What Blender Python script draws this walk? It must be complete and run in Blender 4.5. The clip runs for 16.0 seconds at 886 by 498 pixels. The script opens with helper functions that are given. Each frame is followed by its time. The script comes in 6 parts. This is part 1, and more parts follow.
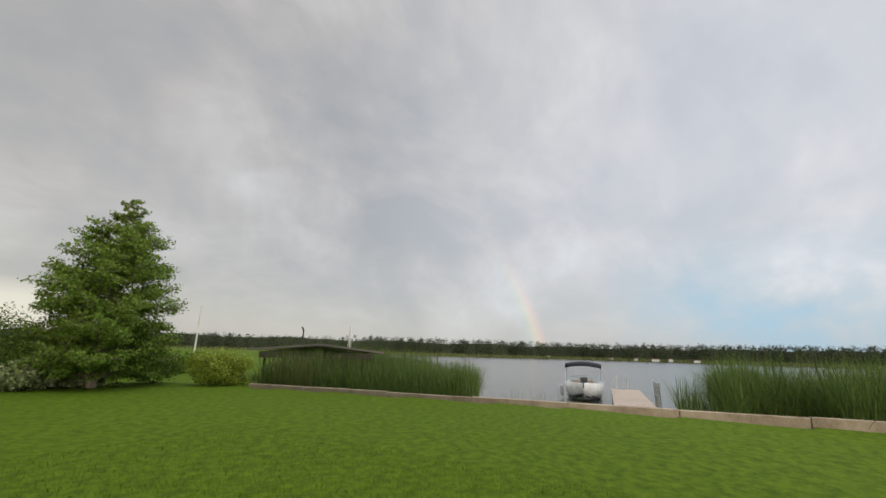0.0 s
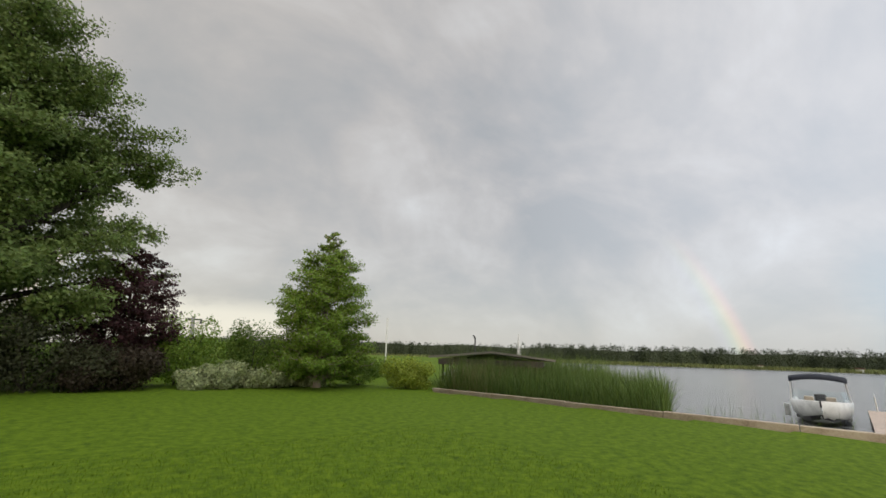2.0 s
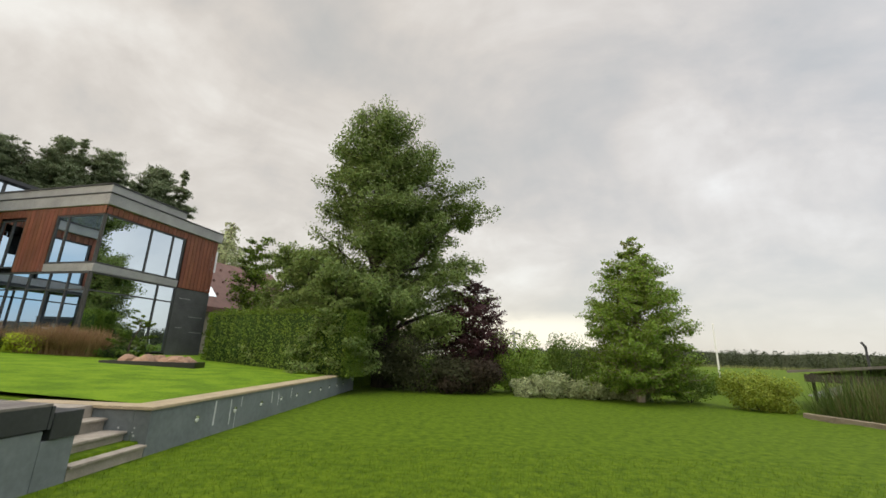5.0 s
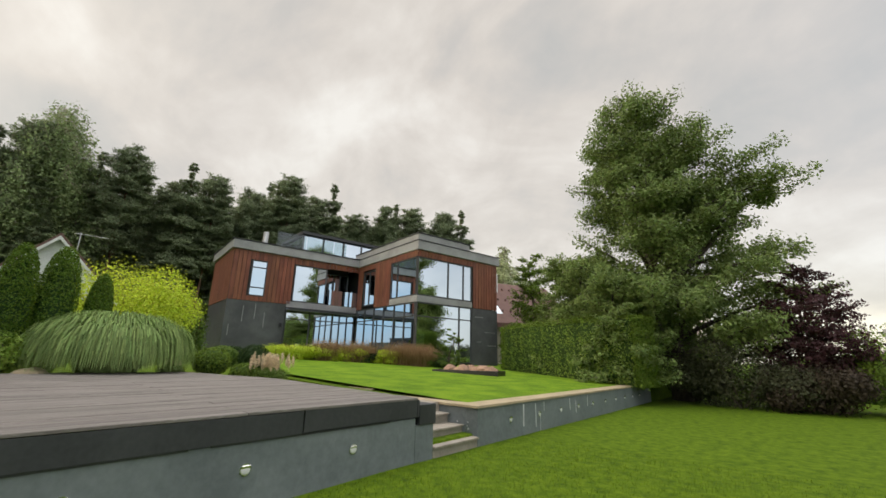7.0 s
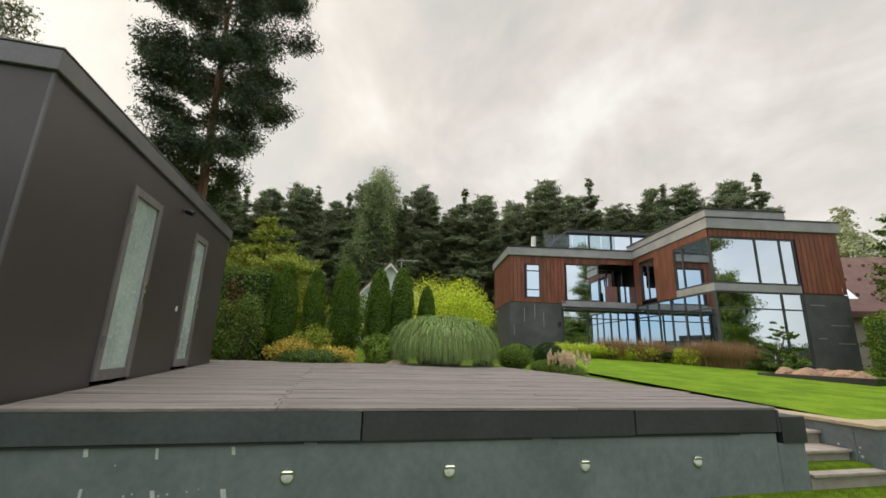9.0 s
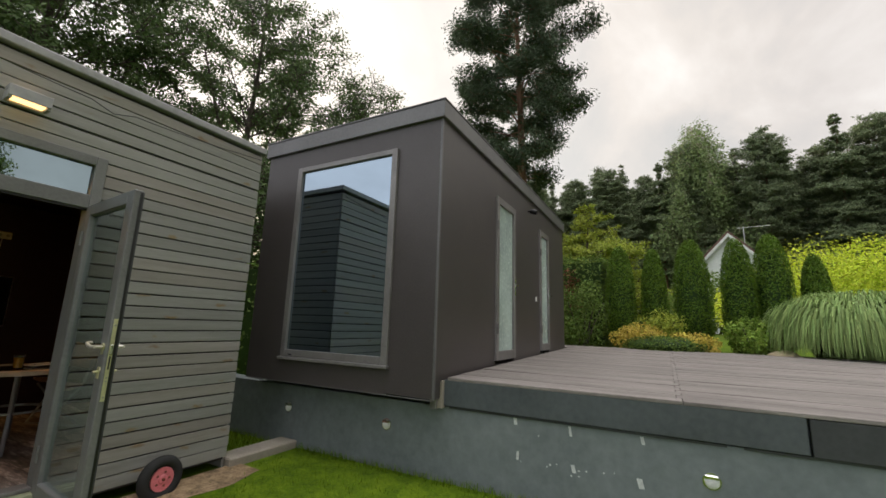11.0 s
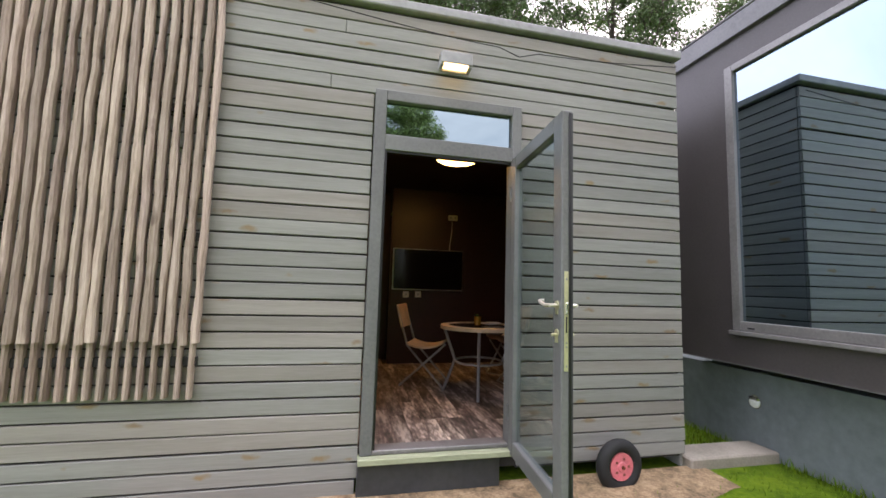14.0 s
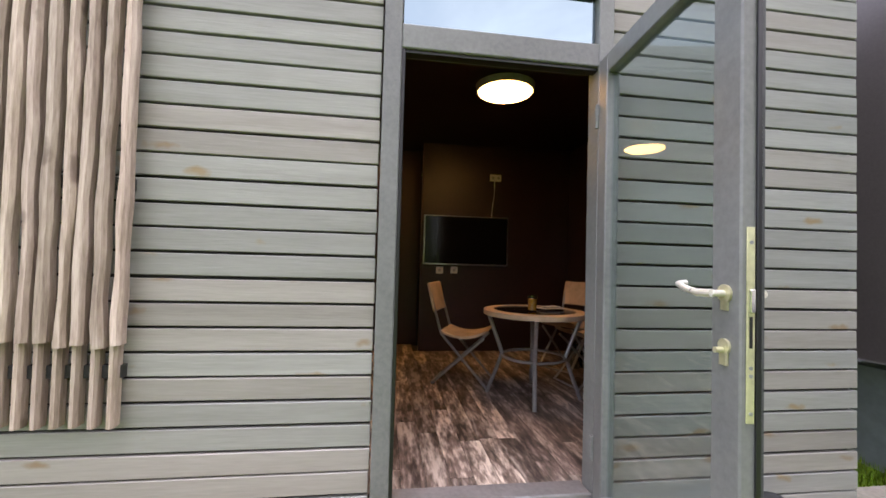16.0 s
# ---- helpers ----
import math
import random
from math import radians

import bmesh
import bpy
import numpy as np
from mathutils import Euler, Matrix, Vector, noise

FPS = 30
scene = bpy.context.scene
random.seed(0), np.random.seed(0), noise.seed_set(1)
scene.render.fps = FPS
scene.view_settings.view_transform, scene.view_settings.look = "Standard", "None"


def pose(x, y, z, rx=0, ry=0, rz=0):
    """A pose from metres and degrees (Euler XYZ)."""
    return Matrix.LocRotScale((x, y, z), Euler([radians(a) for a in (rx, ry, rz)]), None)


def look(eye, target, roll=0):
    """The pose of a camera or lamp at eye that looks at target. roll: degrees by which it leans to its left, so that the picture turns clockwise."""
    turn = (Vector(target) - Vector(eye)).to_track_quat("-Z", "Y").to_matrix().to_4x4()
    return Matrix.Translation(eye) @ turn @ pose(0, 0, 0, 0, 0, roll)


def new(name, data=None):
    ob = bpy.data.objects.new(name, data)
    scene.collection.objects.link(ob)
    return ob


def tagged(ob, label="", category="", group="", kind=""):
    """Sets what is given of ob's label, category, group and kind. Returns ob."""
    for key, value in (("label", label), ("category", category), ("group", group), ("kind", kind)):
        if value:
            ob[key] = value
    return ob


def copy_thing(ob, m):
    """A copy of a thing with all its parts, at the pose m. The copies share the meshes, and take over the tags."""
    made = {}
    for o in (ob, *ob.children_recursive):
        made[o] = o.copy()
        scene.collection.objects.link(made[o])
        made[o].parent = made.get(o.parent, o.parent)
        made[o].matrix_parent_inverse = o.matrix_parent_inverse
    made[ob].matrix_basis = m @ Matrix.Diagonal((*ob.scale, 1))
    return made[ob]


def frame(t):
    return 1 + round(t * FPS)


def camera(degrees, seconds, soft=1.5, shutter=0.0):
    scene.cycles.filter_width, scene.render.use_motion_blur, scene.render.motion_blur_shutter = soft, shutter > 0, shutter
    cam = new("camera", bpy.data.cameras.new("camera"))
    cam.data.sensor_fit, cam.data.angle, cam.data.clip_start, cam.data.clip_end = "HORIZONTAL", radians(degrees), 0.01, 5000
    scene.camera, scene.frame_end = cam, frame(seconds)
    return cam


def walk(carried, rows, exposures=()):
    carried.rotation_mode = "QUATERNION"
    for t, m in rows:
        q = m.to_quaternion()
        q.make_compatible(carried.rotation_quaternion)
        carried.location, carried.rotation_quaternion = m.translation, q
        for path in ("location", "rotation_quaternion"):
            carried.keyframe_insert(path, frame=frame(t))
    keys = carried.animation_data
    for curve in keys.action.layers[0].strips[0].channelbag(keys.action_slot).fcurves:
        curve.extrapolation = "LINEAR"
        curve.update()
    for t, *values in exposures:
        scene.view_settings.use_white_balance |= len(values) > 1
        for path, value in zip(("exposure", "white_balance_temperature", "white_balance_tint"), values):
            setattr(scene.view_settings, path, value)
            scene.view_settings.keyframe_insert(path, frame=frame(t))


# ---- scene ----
cam = camera(94.9, 16.0, soft=1.6)
PATH = [
    (0, (-1.380, -4.980, 1.460), (-3.072, -5.924, 1.955), 1.6),
    (0.5, (-1.370, -4.980, 1.462), (-2.964, -6.080, 1.962), 1.7),
    (1, (-1.360, -4.990, 1.465), (-2.838, -6.241, 1.966), 1.8),
    (1.5, (-1.340, -5.000, 1.468), (-2.683, -6.394, 1.971), 1.9),
    (2, (-1.310, -5.020, 1.472), (-2.500, -6.546, 1.977), 1.9),
    (2.5, (-1.260, -5.050, 1.478), (-2.299, -6.683, 1.983), 1.9),
    (3, (-1.180, -5.090, 1.487), (-2.051, -6.817, 1.995), 2.0),
    (3.5, (-1.087, -5.132, 1.493), (-1.778, -6.938, 2.004), 1.9),
    (3.7, (-1.042, -5.137, 1.487), (-1.652, -6.971, 1.999), 1.9),
    (6, (-1.15, -4.743, 1.577), (-0.434, -6.541, 2.082), 1.6),
    (6.5, (-1.094, -4.805, 1.523), (-0.098, -6.463, 2.032), 1.2),
    (7, (-1.037, -4.75, 1.468), (0.203, -6.233, 1.983), 1.3),
    (7.5, (-1.023, -4.693, 1.439), (0.435, -5.96, 1.956), 1.5),
    (8, (-0.814, -4.629, 1.434), (0.814, -5.674, 1.943), 1.4),
    (8.2, (-0.754, -4.626, 1.43), (0.94, -5.563, 1.934), 1.6),
    (10.3, (-0.463, -4.124, 1.389), (1.446, -3.695, 1.802), 1.8),
    (10.5, (-0.447, -4.075, 1.4), (1.427, -3.501, 1.798), 1.9),
    (11, (-0.434, -3.963, 1.388), (1.292, -3.021, 1.756), 1.9),
    (11.5, (-0.419, -3.837, 1.367), (1.087, -2.566, 1.708), 2.0),
    (12, (-0.384, -3.657, 1.349), (0.872, -2.13, 1.658), 1.9),
    (12.5, (-0.373, -3.457, 1.31), (0.639, -1.755, 1.592), 2.0),
    (13, (-0.34, -3.25, 1.307), (0.448, -1.428, 1.545), 2.1),
    (13.5, (-0.273, -3.034, 1.289), (0.322, -1.136, 1.497), 1.9),
    (14, (-0.19, -2.789, 1.263), (0.251, -0.847, 1.448), 1.7),
    (14.5, (-0.148, -2.541, 1.281), (0.215, -0.579, 1.415), 1.7),
    (15, (-0.098, -2.301, 1.27), (0.212, -0.328, 1.376), 1.7),
    (15.5, (-0.067, -2.057, 1.252), (0.215, -0.079, 1.335), 1.5),
    (16, (-0.037, -1.826, 1.251), (0.239, 0.154, 1.309), 1.6),
]
EXPOSURES = [(0.0, 0.0, 6350, 10), (1.0, 0.0, 6350, 10), (2.5, 0.16, 6350, 9.5), (3.5, 0.25, 6450, 9.5), (6.0, 0.55, 6500, 10), (7.0, 0.52, 6500, 10), (8.2, 0.65, 6500, 10), (10.5, 0.42, 6450, 11), (11.5, 1.15, 6300, 14), (12.5, 1.68, 6050, 18), (14.0, 1.9, 5950, 22), (16.0, 2.3, 5900, 25)]
walk(cam, [(t, look(eye, target, roll)) for t, eye, target, roll in PATH], EXPOSURES)

# ---- world and light ----
def node(nt, kind, **inputs):
    n = nt.nodes.new(kind)
    for key, value in inputs.items():
        n.inputs[key.replace("_", " ")].default_value = value
    return n


def math_node(nt, op, a, b=None, c=None):
    n = nt.nodes.new("ShaderNodeMath")
    n.operation = op
    for i, v in enumerate((a, b, c)):
        if v is None:
            continue
        if isinstance(v, (int, float)):
            n.inputs[i].default_value = v
        else:
            nt.links.new(v, n.inputs[i])
    return n.outputs[0]


def ramp(nt, fac, stops, interpolation="LINEAR"):
    n = nt.nodes.new("ShaderNodeValToRGB")
    n.color_ramp.interpolation = interpolation
    els = n.color_ramp.elements
    while len(els) < len(stops):
        els.new(0.5)
    for e, (p, c) in zip(els, stops):
        e.position = p
        e.color = (*c, 1) if len(c) == 3 else c
    nt.links.new(fac, n.inputs[0])
    return n.outputs[0]


def mix_color(nt, fac, a, b, blend="MIX"):
    n = nt.nodes.new("ShaderNodeMix")
    n.data_type = "RGBA"
    n.blend_type = blend
    for i, v in ((0, fac), (6, a), (7, b)):
        if isinstance(v, (int, float)):
            n.inputs[i].default_value = v
        elif isinstance(v, tuple):
            n.inputs[i].default_value = (*v, 1)
        else:
            nt.links.new(v, n.inputs[i])
    return n.outputs[2]


SUN_AZ, SUN_EL = radians(-34), radians(12)
SUN_DIR = Vector((-math.sin(SUN_AZ) * math.cos(SUN_EL), math.cos(SUN_AZ) * math.cos(SUN_EL), math.sin(SUN_EL)))
world = bpy.data.worlds.new("world")
scene.world = world
world.use_nodes = True
nt = world.node_tree
nt.nodes.clear()
co = nt.nodes.new("ShaderNodeTexCoord").outputs["Generated"]
sky = nt.nodes.new("ShaderNodeTexSky")
sky.sky_type = "NISHITA"
sky.sun_disc = False
sky.sun_elevation = SUN_EL
sky.sun_rotation = -SUN_AZ
sky.dust_density = 2.0
blue = node(nt, "ShaderNodeBackground", Strength=0.15)
nt.links.new(sky.outputs[0], blue.inputs[0])
sep = nt.nodes.new("ShaderNodeSeparateXYZ")
nt.links.new(co, sep.inputs[0])
zc = math_node(nt, "MAXIMUM", sep.outputs[2], 0.0)
# the cloud layer is flat: the direction is laid on a level sheet
dz = math_node(nt, "ADD", zc, 0.62)
px = math_node(nt, "DIVIDE", sep.outputs[0], dz)
py = math_node(nt, "DIVIDE", sep.outputs[1], dz)
flat = nt.nodes.new("ShaderNodeCombineXYZ")
nt.links.new(px, flat.inputs[0])
nt.links.new(py, flat.inputs[1])
turned = nt.nodes.new("ShaderNodeMapping")
turned.inputs["Rotation"].default_value = (0, 0, radians(35))
turned.inputs["Scale"].default_value = (0.8, 1.0, 1.0)
nt.links.new(flat.outputs[0], turned.inputs[0])
n1 = node(nt, "ShaderNodeTexNoise", Scale=2.3, Detail=8.0, Roughness=0.55, Distortion=0.5)
n2 = node(nt, "ShaderNodeTexNoise", Scale=6.5, Detail=6.0, Roughness=0.55, Distortion=0.4)
nt.links.new(turned.outputs[0], n1.inputs[0])
nt.links.new(turned.outputs[0], n2.inputs[0])
both = math_node(nt, "ADD", math_node(nt, "MULTIPLY", n1.outputs[0], 0.72), math_node(nt, "MULTIPLY", n2.outputs[0], 0.28))
cloud = ramp(nt, both, [(0.38, (0.43, 0.445, 0.47)), (0.455, (0.49, 0.49, 0.505)), (0.51, (0.55, 0.54, 0.545)), (0.57, (0.615, 0.61, 0.62)), (0.66, (0.72, 0.735, 0.76))])
# an overcast sky is brightest overhead
high = ramp(nt, sep.outputs[2], [(0.74, (1, 1, 1)), (0.87, (2.9, 2.9, 2.9)), (1.0, (5.0, 5.0, 5.0))])
cloud = mix_color(nt, 1.0, cloud, high, "MULTIPLY")


def facing(v):
    n = nt.nodes.new("ShaderNodeVectorMath")
    n.operation = "DOT_PRODUCT"
    nt.links.new(co, n.inputs[0])
    n.inputs[1].default_value = Vector(v).normalized()
    return n.outputs["Value"]


# warm light through the cloud round the low sun
glow = ramp(nt, facing(SUN_DIR + Vector((0, 0, 0.38))), [(0.45, (0.0, 0.0, 0.0)), (0.8, (0.11, 0.10, 0.075)), (0.93, (0.17, 0.155, 0.11)), (1.0, (0.34, 0.30, 0.22))])
lit = mix_color(nt, 1.0, cloud, glow, "ADD")
west = ramp(nt, facing((-0.85, 0.45, 0.45)), [(0.45, (0, 0, 0)), (1.0, (0.22, 0.225, 0.235))])
lit = mix_color(nt, 1.0, lit, west, "ADD")
# the horizon brightens a little and pales
lit = mix_color(nt, math_node(nt, "POWER", math_node(nt, "SUBTRACT", 1.0, zc), 9.0), lit, (0.57, 0.565, 0.54))
# the side away from the lake is warmer
warmth = ramp(nt, math_node(nt, "ADD", math_node(nt, "MULTIPLY", facing((0.75, -0.65, 0.1)), 0.5), 0.5), [(0.2, (1, 1, 1)), (0.85, (0.97, 0.915, 0.82))])
lit = mix_color(nt, 1.0, lit, warmth, "MULTIPLY")
# a rainbow opposite the sun
anti = facing((math.sin(radians(-33)) * math.cos(radians(9)), -math.cos(radians(-33)) * math.cos(radians(9)), -math.sin(radians(9))))
bow = ramp(nt, anti, [(0.725, (0, 0, 0)), (0.733, (0.18, 0.04, 0.025)), (0.740, (0.19, 0.125, 0.0)), (0.747, (0.04, 0.09, 0.03)), (0.756, (0.02, 0.03, 0.06)), (0.768, (0.012, 0.012, 0.012))])
fade = math_node(nt, "MULTIPLY", ramp(nt, sep.outputs[2], [(0.0, (1, 1, 1)), (0.10, (0.8, 0.8, 0.8)), (0.27, (0, 0, 0))]), ramp(nt, sep.outputs[1], [(0.0, (1, 1, 1)), (0.02, (1, 1, 1))]))
lit = mix_color(nt, fade, lit, mix_color(nt, 1.0, lit, bow, "ADD"))
grey = node(nt, "ShaderNodeBackground", Strength=1.0)
nt.links.new(lit, grey.inputs[0])
# the cover is broken low over the lake
low = ramp(nt, sep.outputs[2], [(0.0, (0.6, 0.6, 0.6)), (0.10, (1, 1, 1)), (0.26, (0, 0, 0))])
gap = math_node(nt, "MULTIPLY", math_node(nt, "MULTIPLY", ramp(nt, facing((-1.0, 0.42, 0.16)), [(0.86, (0, 0, 0)), (0.97, (1, 1, 1))]), low), ramp(nt, both, [(0.42, (1, 1, 1)), (0.60, (0.1, 0.1, 0.1))]))
lit2 = ramp(nt, facing((-0.14, -1.0, 0.07)), [(0.976, (0, 0, 0)), (0.99, (1, 1, 1))])
strip_low = ramp(nt, sep.outputs[2], [(0.02, (1, 1, 1)), (0.075, (0.8, 0.8, 0.8)), (0.11, (0, 0, 0))])
breaks = math_node(nt, "MULTIPLY", math_node(nt, "MULTIPLY", lit2, strip_low), ramp(nt, n2.outputs[0], [(0.40, (0.35, 0.35, 0.35)), (0.52, (1, 1, 1))]))
nt.links.new(mix_color(nt, breaks, lit, (0.90, 0.84, 0.70)), grey.inputs[0])
clear = node(nt, "ShaderNodeBackground", Strength=1.0)
clear.inputs[0].default_value = (0.42, 0.62, 0.76, 1)
mixb = nt.nodes.new("ShaderNodeMixShader")
nt.links.new(gap, mixb.inputs[0])
nt.links.new(grey.outputs[0], mixb.inputs[1])
nt.links.new(clear.outputs[0], mixb.inputs[2])
mixs = nt.nodes.new("ShaderNodeMixShader")
mixs.inputs[0].default_value = 0.9
nt.links.new(blue.outputs[0], mixs.inputs[1])
nt.links.new(mixb.outputs[0], mixs.inputs[2])
nt.links.new(mixs.outputs[0], nt.nodes.new("ShaderNodeOutputWorld").inputs[0])

sun = new("sun", bpy.data.lights.new("sun", "SUN"))
sun.data.energy = 1.6
sun.data.angle = radians(14)
sun.data.color = (1.0, 0.86, 0.68)
sun.matrix_world = look(SUN_DIR * 50, (0, 0, 0))


# ---- materials ----
def material(name, colors, rough=0.7, metal=0.0, scale=3.0, fine=40.0, bump=0.15, stretch=(1, 1, 1), spread=0.0, island=False, coat=0.0, leaf=0.0, emit=None, stain=None, band=0.14):
    """colors: dark, mean and light of the surface; spread: how far single pieces differ in lightness."""
    m = bpy.data.materials.new(name)
    m.use_nodes = True
    nt = m.node_tree
    bsdf = nt.nodes["Principled BSDF"]
    bsdf.inputs["Roughness"].default_value = rough
    bsdf.inputs["Metallic"].default_value = metal
    bsdf.inputs["Coat Weight"].default_value = coat
    if leaf or name.startswith("lawn"):
        bsdf.inputs["Specular IOR Level"].default_value = 0.15
    if len(colors) == 3 and not isinstance(colors[0], (tuple, list)):
        colors = [tuple(c * k for c in colors) for k in (0.78, 1.0, 1.2)]
    tc = nt.nodes.new("ShaderNodeTexCoord")
    mp = nt.nodes.new("ShaderNodeMapping")
    mp.inputs["Scale"].default_value = stretch
    info = nt.nodes.new("ShaderNodeObjectInfo")
    geo = nt.nodes.new("ShaderNodeNewGeometry")
    shift = nt.nodes.new("ShaderNodeVectorMath")
    shift.operation = "ADD"
    rnd = geo.outputs["Random Per Island"] if island else info.outputs["Random"]
    nt.links.new(tc.outputs["Object"], shift.inputs[0])
    nt.links.new(math_node(nt, "MULTIPLY", rnd, 37.0), shift.inputs[1])
    nt.links.new(shift.outputs[0], mp.inputs[0])
    a = node(nt, "ShaderNodeTexNoise", Scale=scale, Detail=4.0, Roughness=0.6)
    b = node(nt, "ShaderNodeTexNoise", Scale=fine, Detail=3.0, Roughness=0.6)
    nt.links.new(mp.outputs[0], a.inputs[0])
    nt.links.new(mp.outputs[0], b.inputs[0])
    f = math_node(nt, "ADD", math_node(nt, "MULTIPLY", a.outputs[0], 0.6), math_node(nt, "MULTIPLY", b.outputs[0], 0.4))
    c = ramp(nt, f, [(0.5 - band, colors[0]), (0.5, colors[1]), (0.5 + band, colors[2])])
    if spread:
        k = math_node(nt, "ADD", math_node(nt, "MULTIPLY", rnd, 2 * spread), 1 - spread)
        hsv = nt.nodes.new("ShaderNodeHueSaturation")
        nt.links.new(k, hsv.inputs["Value"])
        nt.links.new(math_node(nt, "ADD", math_node(nt, "MULTIPLY", math_node(nt, "FRACT", math_node(nt, "MULTIPLY", rnd, 7.3)), 0.03 if leaf else 0.012), 0.485 if leaf else 0.494), hsv.inputs["Hue"])
        nt.links.new(c, hsv.inputs["Color"])
        c = hsv.outputs[0]
    if stain:
        v = node(nt, "ShaderNodeTexVoronoi", Scale=stain[0], Randomness=1.0)
        st = nt.nodes.new("ShaderNodeMapping")
        st.inputs["Scale"].default_value = stain[2]
        nt.links.new(shift.outputs[0], st.inputs[0])
        wob = node(nt, "ShaderNodeTexNoise", Scale=14.0, Detail=2.0)
        nt.links.new(shift.outputs[0], wob.inputs[0])
        wv = nt.nodes.new("ShaderNodeVectorMath")
        wv.operation = "MULTIPLY_ADD"
        nt.links.new(wob.outputs["Color"], wv.inputs[0])
        wv.inputs[1].default_value = (0.35, 0.35, 0.35)
        nt.links.new(st.outputs[0], wv.inputs[2])
        nt.links.new(wv.outputs[0], v.inputs[0])
        k = ramp(nt, v.outputs["Distance"], [(0.0, (1, 1, 1)), (stain[3] * 0.5, (0.8, 0.8, 0.8)), (stain[3], (0, 0, 0))])
        c = mix_color(nt, math_node(nt, "MULTIPLY", k, 0.75), c, stain[1])
    nt.links.new(c, bsdf.inputs["Base Color"])
    if bump:
        bp = node(nt, "ShaderNodeBump", Strength=bump, Distance=0.01)
        nt.links.new(f, bp.inputs["Height"])
        nt.links.new(bp.outputs[0], bsdf.inputs["Normal"])
    nt.links.new(math_node(nt, "ADD", math_node(nt, "MULTIPLY", b.outputs[0], 0.16), rough - 0.08), bsdf.inputs["Roughness"])
    if leaf:
        tr = nt.nodes.new("ShaderNodeBsdfTranslucent")
        nt.links.new(c, tr.inputs[0])
        ms = nt.nodes.new("ShaderNodeMixShader")
        ms.inputs[0].default_value = leaf
        nt.links.new(bsdf.outputs[0], ms.inputs[1])
        nt.links.new(tr.outputs[0], ms.inputs[2])
        nt.links.new(ms.outputs[0], nt.nodes["Material Output"].inputs[0])
    if emit:
        bsdf.inputs["Emission Color"].default_value = (*emit[0], 1)
        bsdf.inputs["Emission Strength"].default_value = emit[1]
    return m


def leafy(name, color, spread=0.22, trans=0.3):
    return material(name, [tuple(c * k for c in color) for k in (0.65, 1.0, 1.3)], rough=0.55, scale=0.5, fine=3.0, bump=0, spread=spread, island=True, leaf=trans)


def glass(name, tint=(0.95, 1.0, 0.98), gloss=0.10, sheer=True):
    m = bpy.data.materials.new(name)
    m.use_nodes = True
    nt = m.node_tree
    nt.nodes.clear()
    tr = nt.nodes.new("ShaderNodeBsdfTransparent")
    tr.inputs[0].default_value = (*tint, 1)
    gl = node(nt, "ShaderNodeBsdfGlossy", Roughness=0.0)
    gl.inputs[0].default_value = (0.92, 0.96, 1, 1)
    lw = node(nt, "ShaderNodeLayerWeight", Blend=0.5)
    mx = nt.nodes.new("ShaderNodeMixShader")
    nt.links.new(math_node(nt, "MINIMUM", math_node(nt, "ADD", math_node(nt, "MULTIPLY", math_node(nt, "POWER", lw.outputs[1], 4.0), 0.45), gloss), 1.0), mx.inputs[0])
    nt.links.new(tr.outputs[0], mx.inputs[1])
    nt.links.new(gl.outputs[0], mx.inputs[2])
    nt.links.new(mx.outputs[0], nt.nodes.new("ShaderNodeOutputMaterial").inputs[0])
    return m


def coated_glass(name, color, rough=0.01):
    m = bpy.data.materials.new(name)
    m.use_nodes = True
    b = m.node_tree.nodes["Principled BSDF"]
    b.inputs["Base Color"].default_value = (*color, 1)
    b.inputs["Metallic"].default_value = 1.0
    b.inputs["Roughness"].default_value = rough
    return m


M = {}
M["lawn"] = material("lawn", [(0.046, 0.088, 0.003), (0.082, 0.140, 0.004), (0.128, 0.192, 0.008)], rough=0.95, scale=6.0, fine=30.0, bump=1.0, band=0.13)
M["lawn_up"] = material("lawn_up", [(0.085, 0.165, 0.007), (0.130, 0.230, 0.009), (0.18, 0.290, 0.015)], rough=0.9, scale=1.2, fine=16.0, bump=0.6, band=0.10)
M["earth"] = material("earth", [(0.12, 0.085, 0.045), (0.26, 0.18, 0.10), (0.40, 0.29, 0.17)], rough=0.95, scale=9, fine=60, bump=1.0, band=0.12)
M["blade"] = leafy("blade", (0.115, 0.190, 0.008), 0.45, 0.25)
M["wall"] = material("grey_wall", [(0.125, 0.145, 0.15), (0.162, 0.187, 0.192), (0.20, 0.225, 0.23)], rough=0.6, scale=1.2, fine=12, bump=0.12)
M["wall_dark"] = material("dark_fascia", [(0.026, 0.028, 0.03), (0.037, 0.040, 0.042), (0.05, 0.053, 0.055)], rough=0.55, scale=1.5, fine=20, bump=0.1)
M["wall_mid"] = material("grey_fascia", [(0.05, 0.058, 0.063), (0.07, 0.08, 0.086), (0.085, 0.098, 0.105)], rough=0.5, scale=1.5, fine=20, bump=0.1)
M["coping"] = material("sand_coping", (0.42, 0.34, 0.22), rough=0.8, scale=3, fine=60, bump=0.2)
M["paint_mark"] = material("white_mark", (0.55, 0.57, 0.56), rough=0.8, scale=8, fine=50, bump=0.1)
M["tread"] = material("tread", (0.34, 0.30, 0.25), rough=0.8, scale=5, fine=50, bump=0.2)
M["deckboard"] = material("deckboard", [(0.13, 0.115, 0.105), (0.19, 0.17, 0.155), (0.26, 0.235, 0.215)], rough=0.75, scale=2.5, fine=30, bump=0.35, stretch=(6, 0.5, 2), spread=0.14)
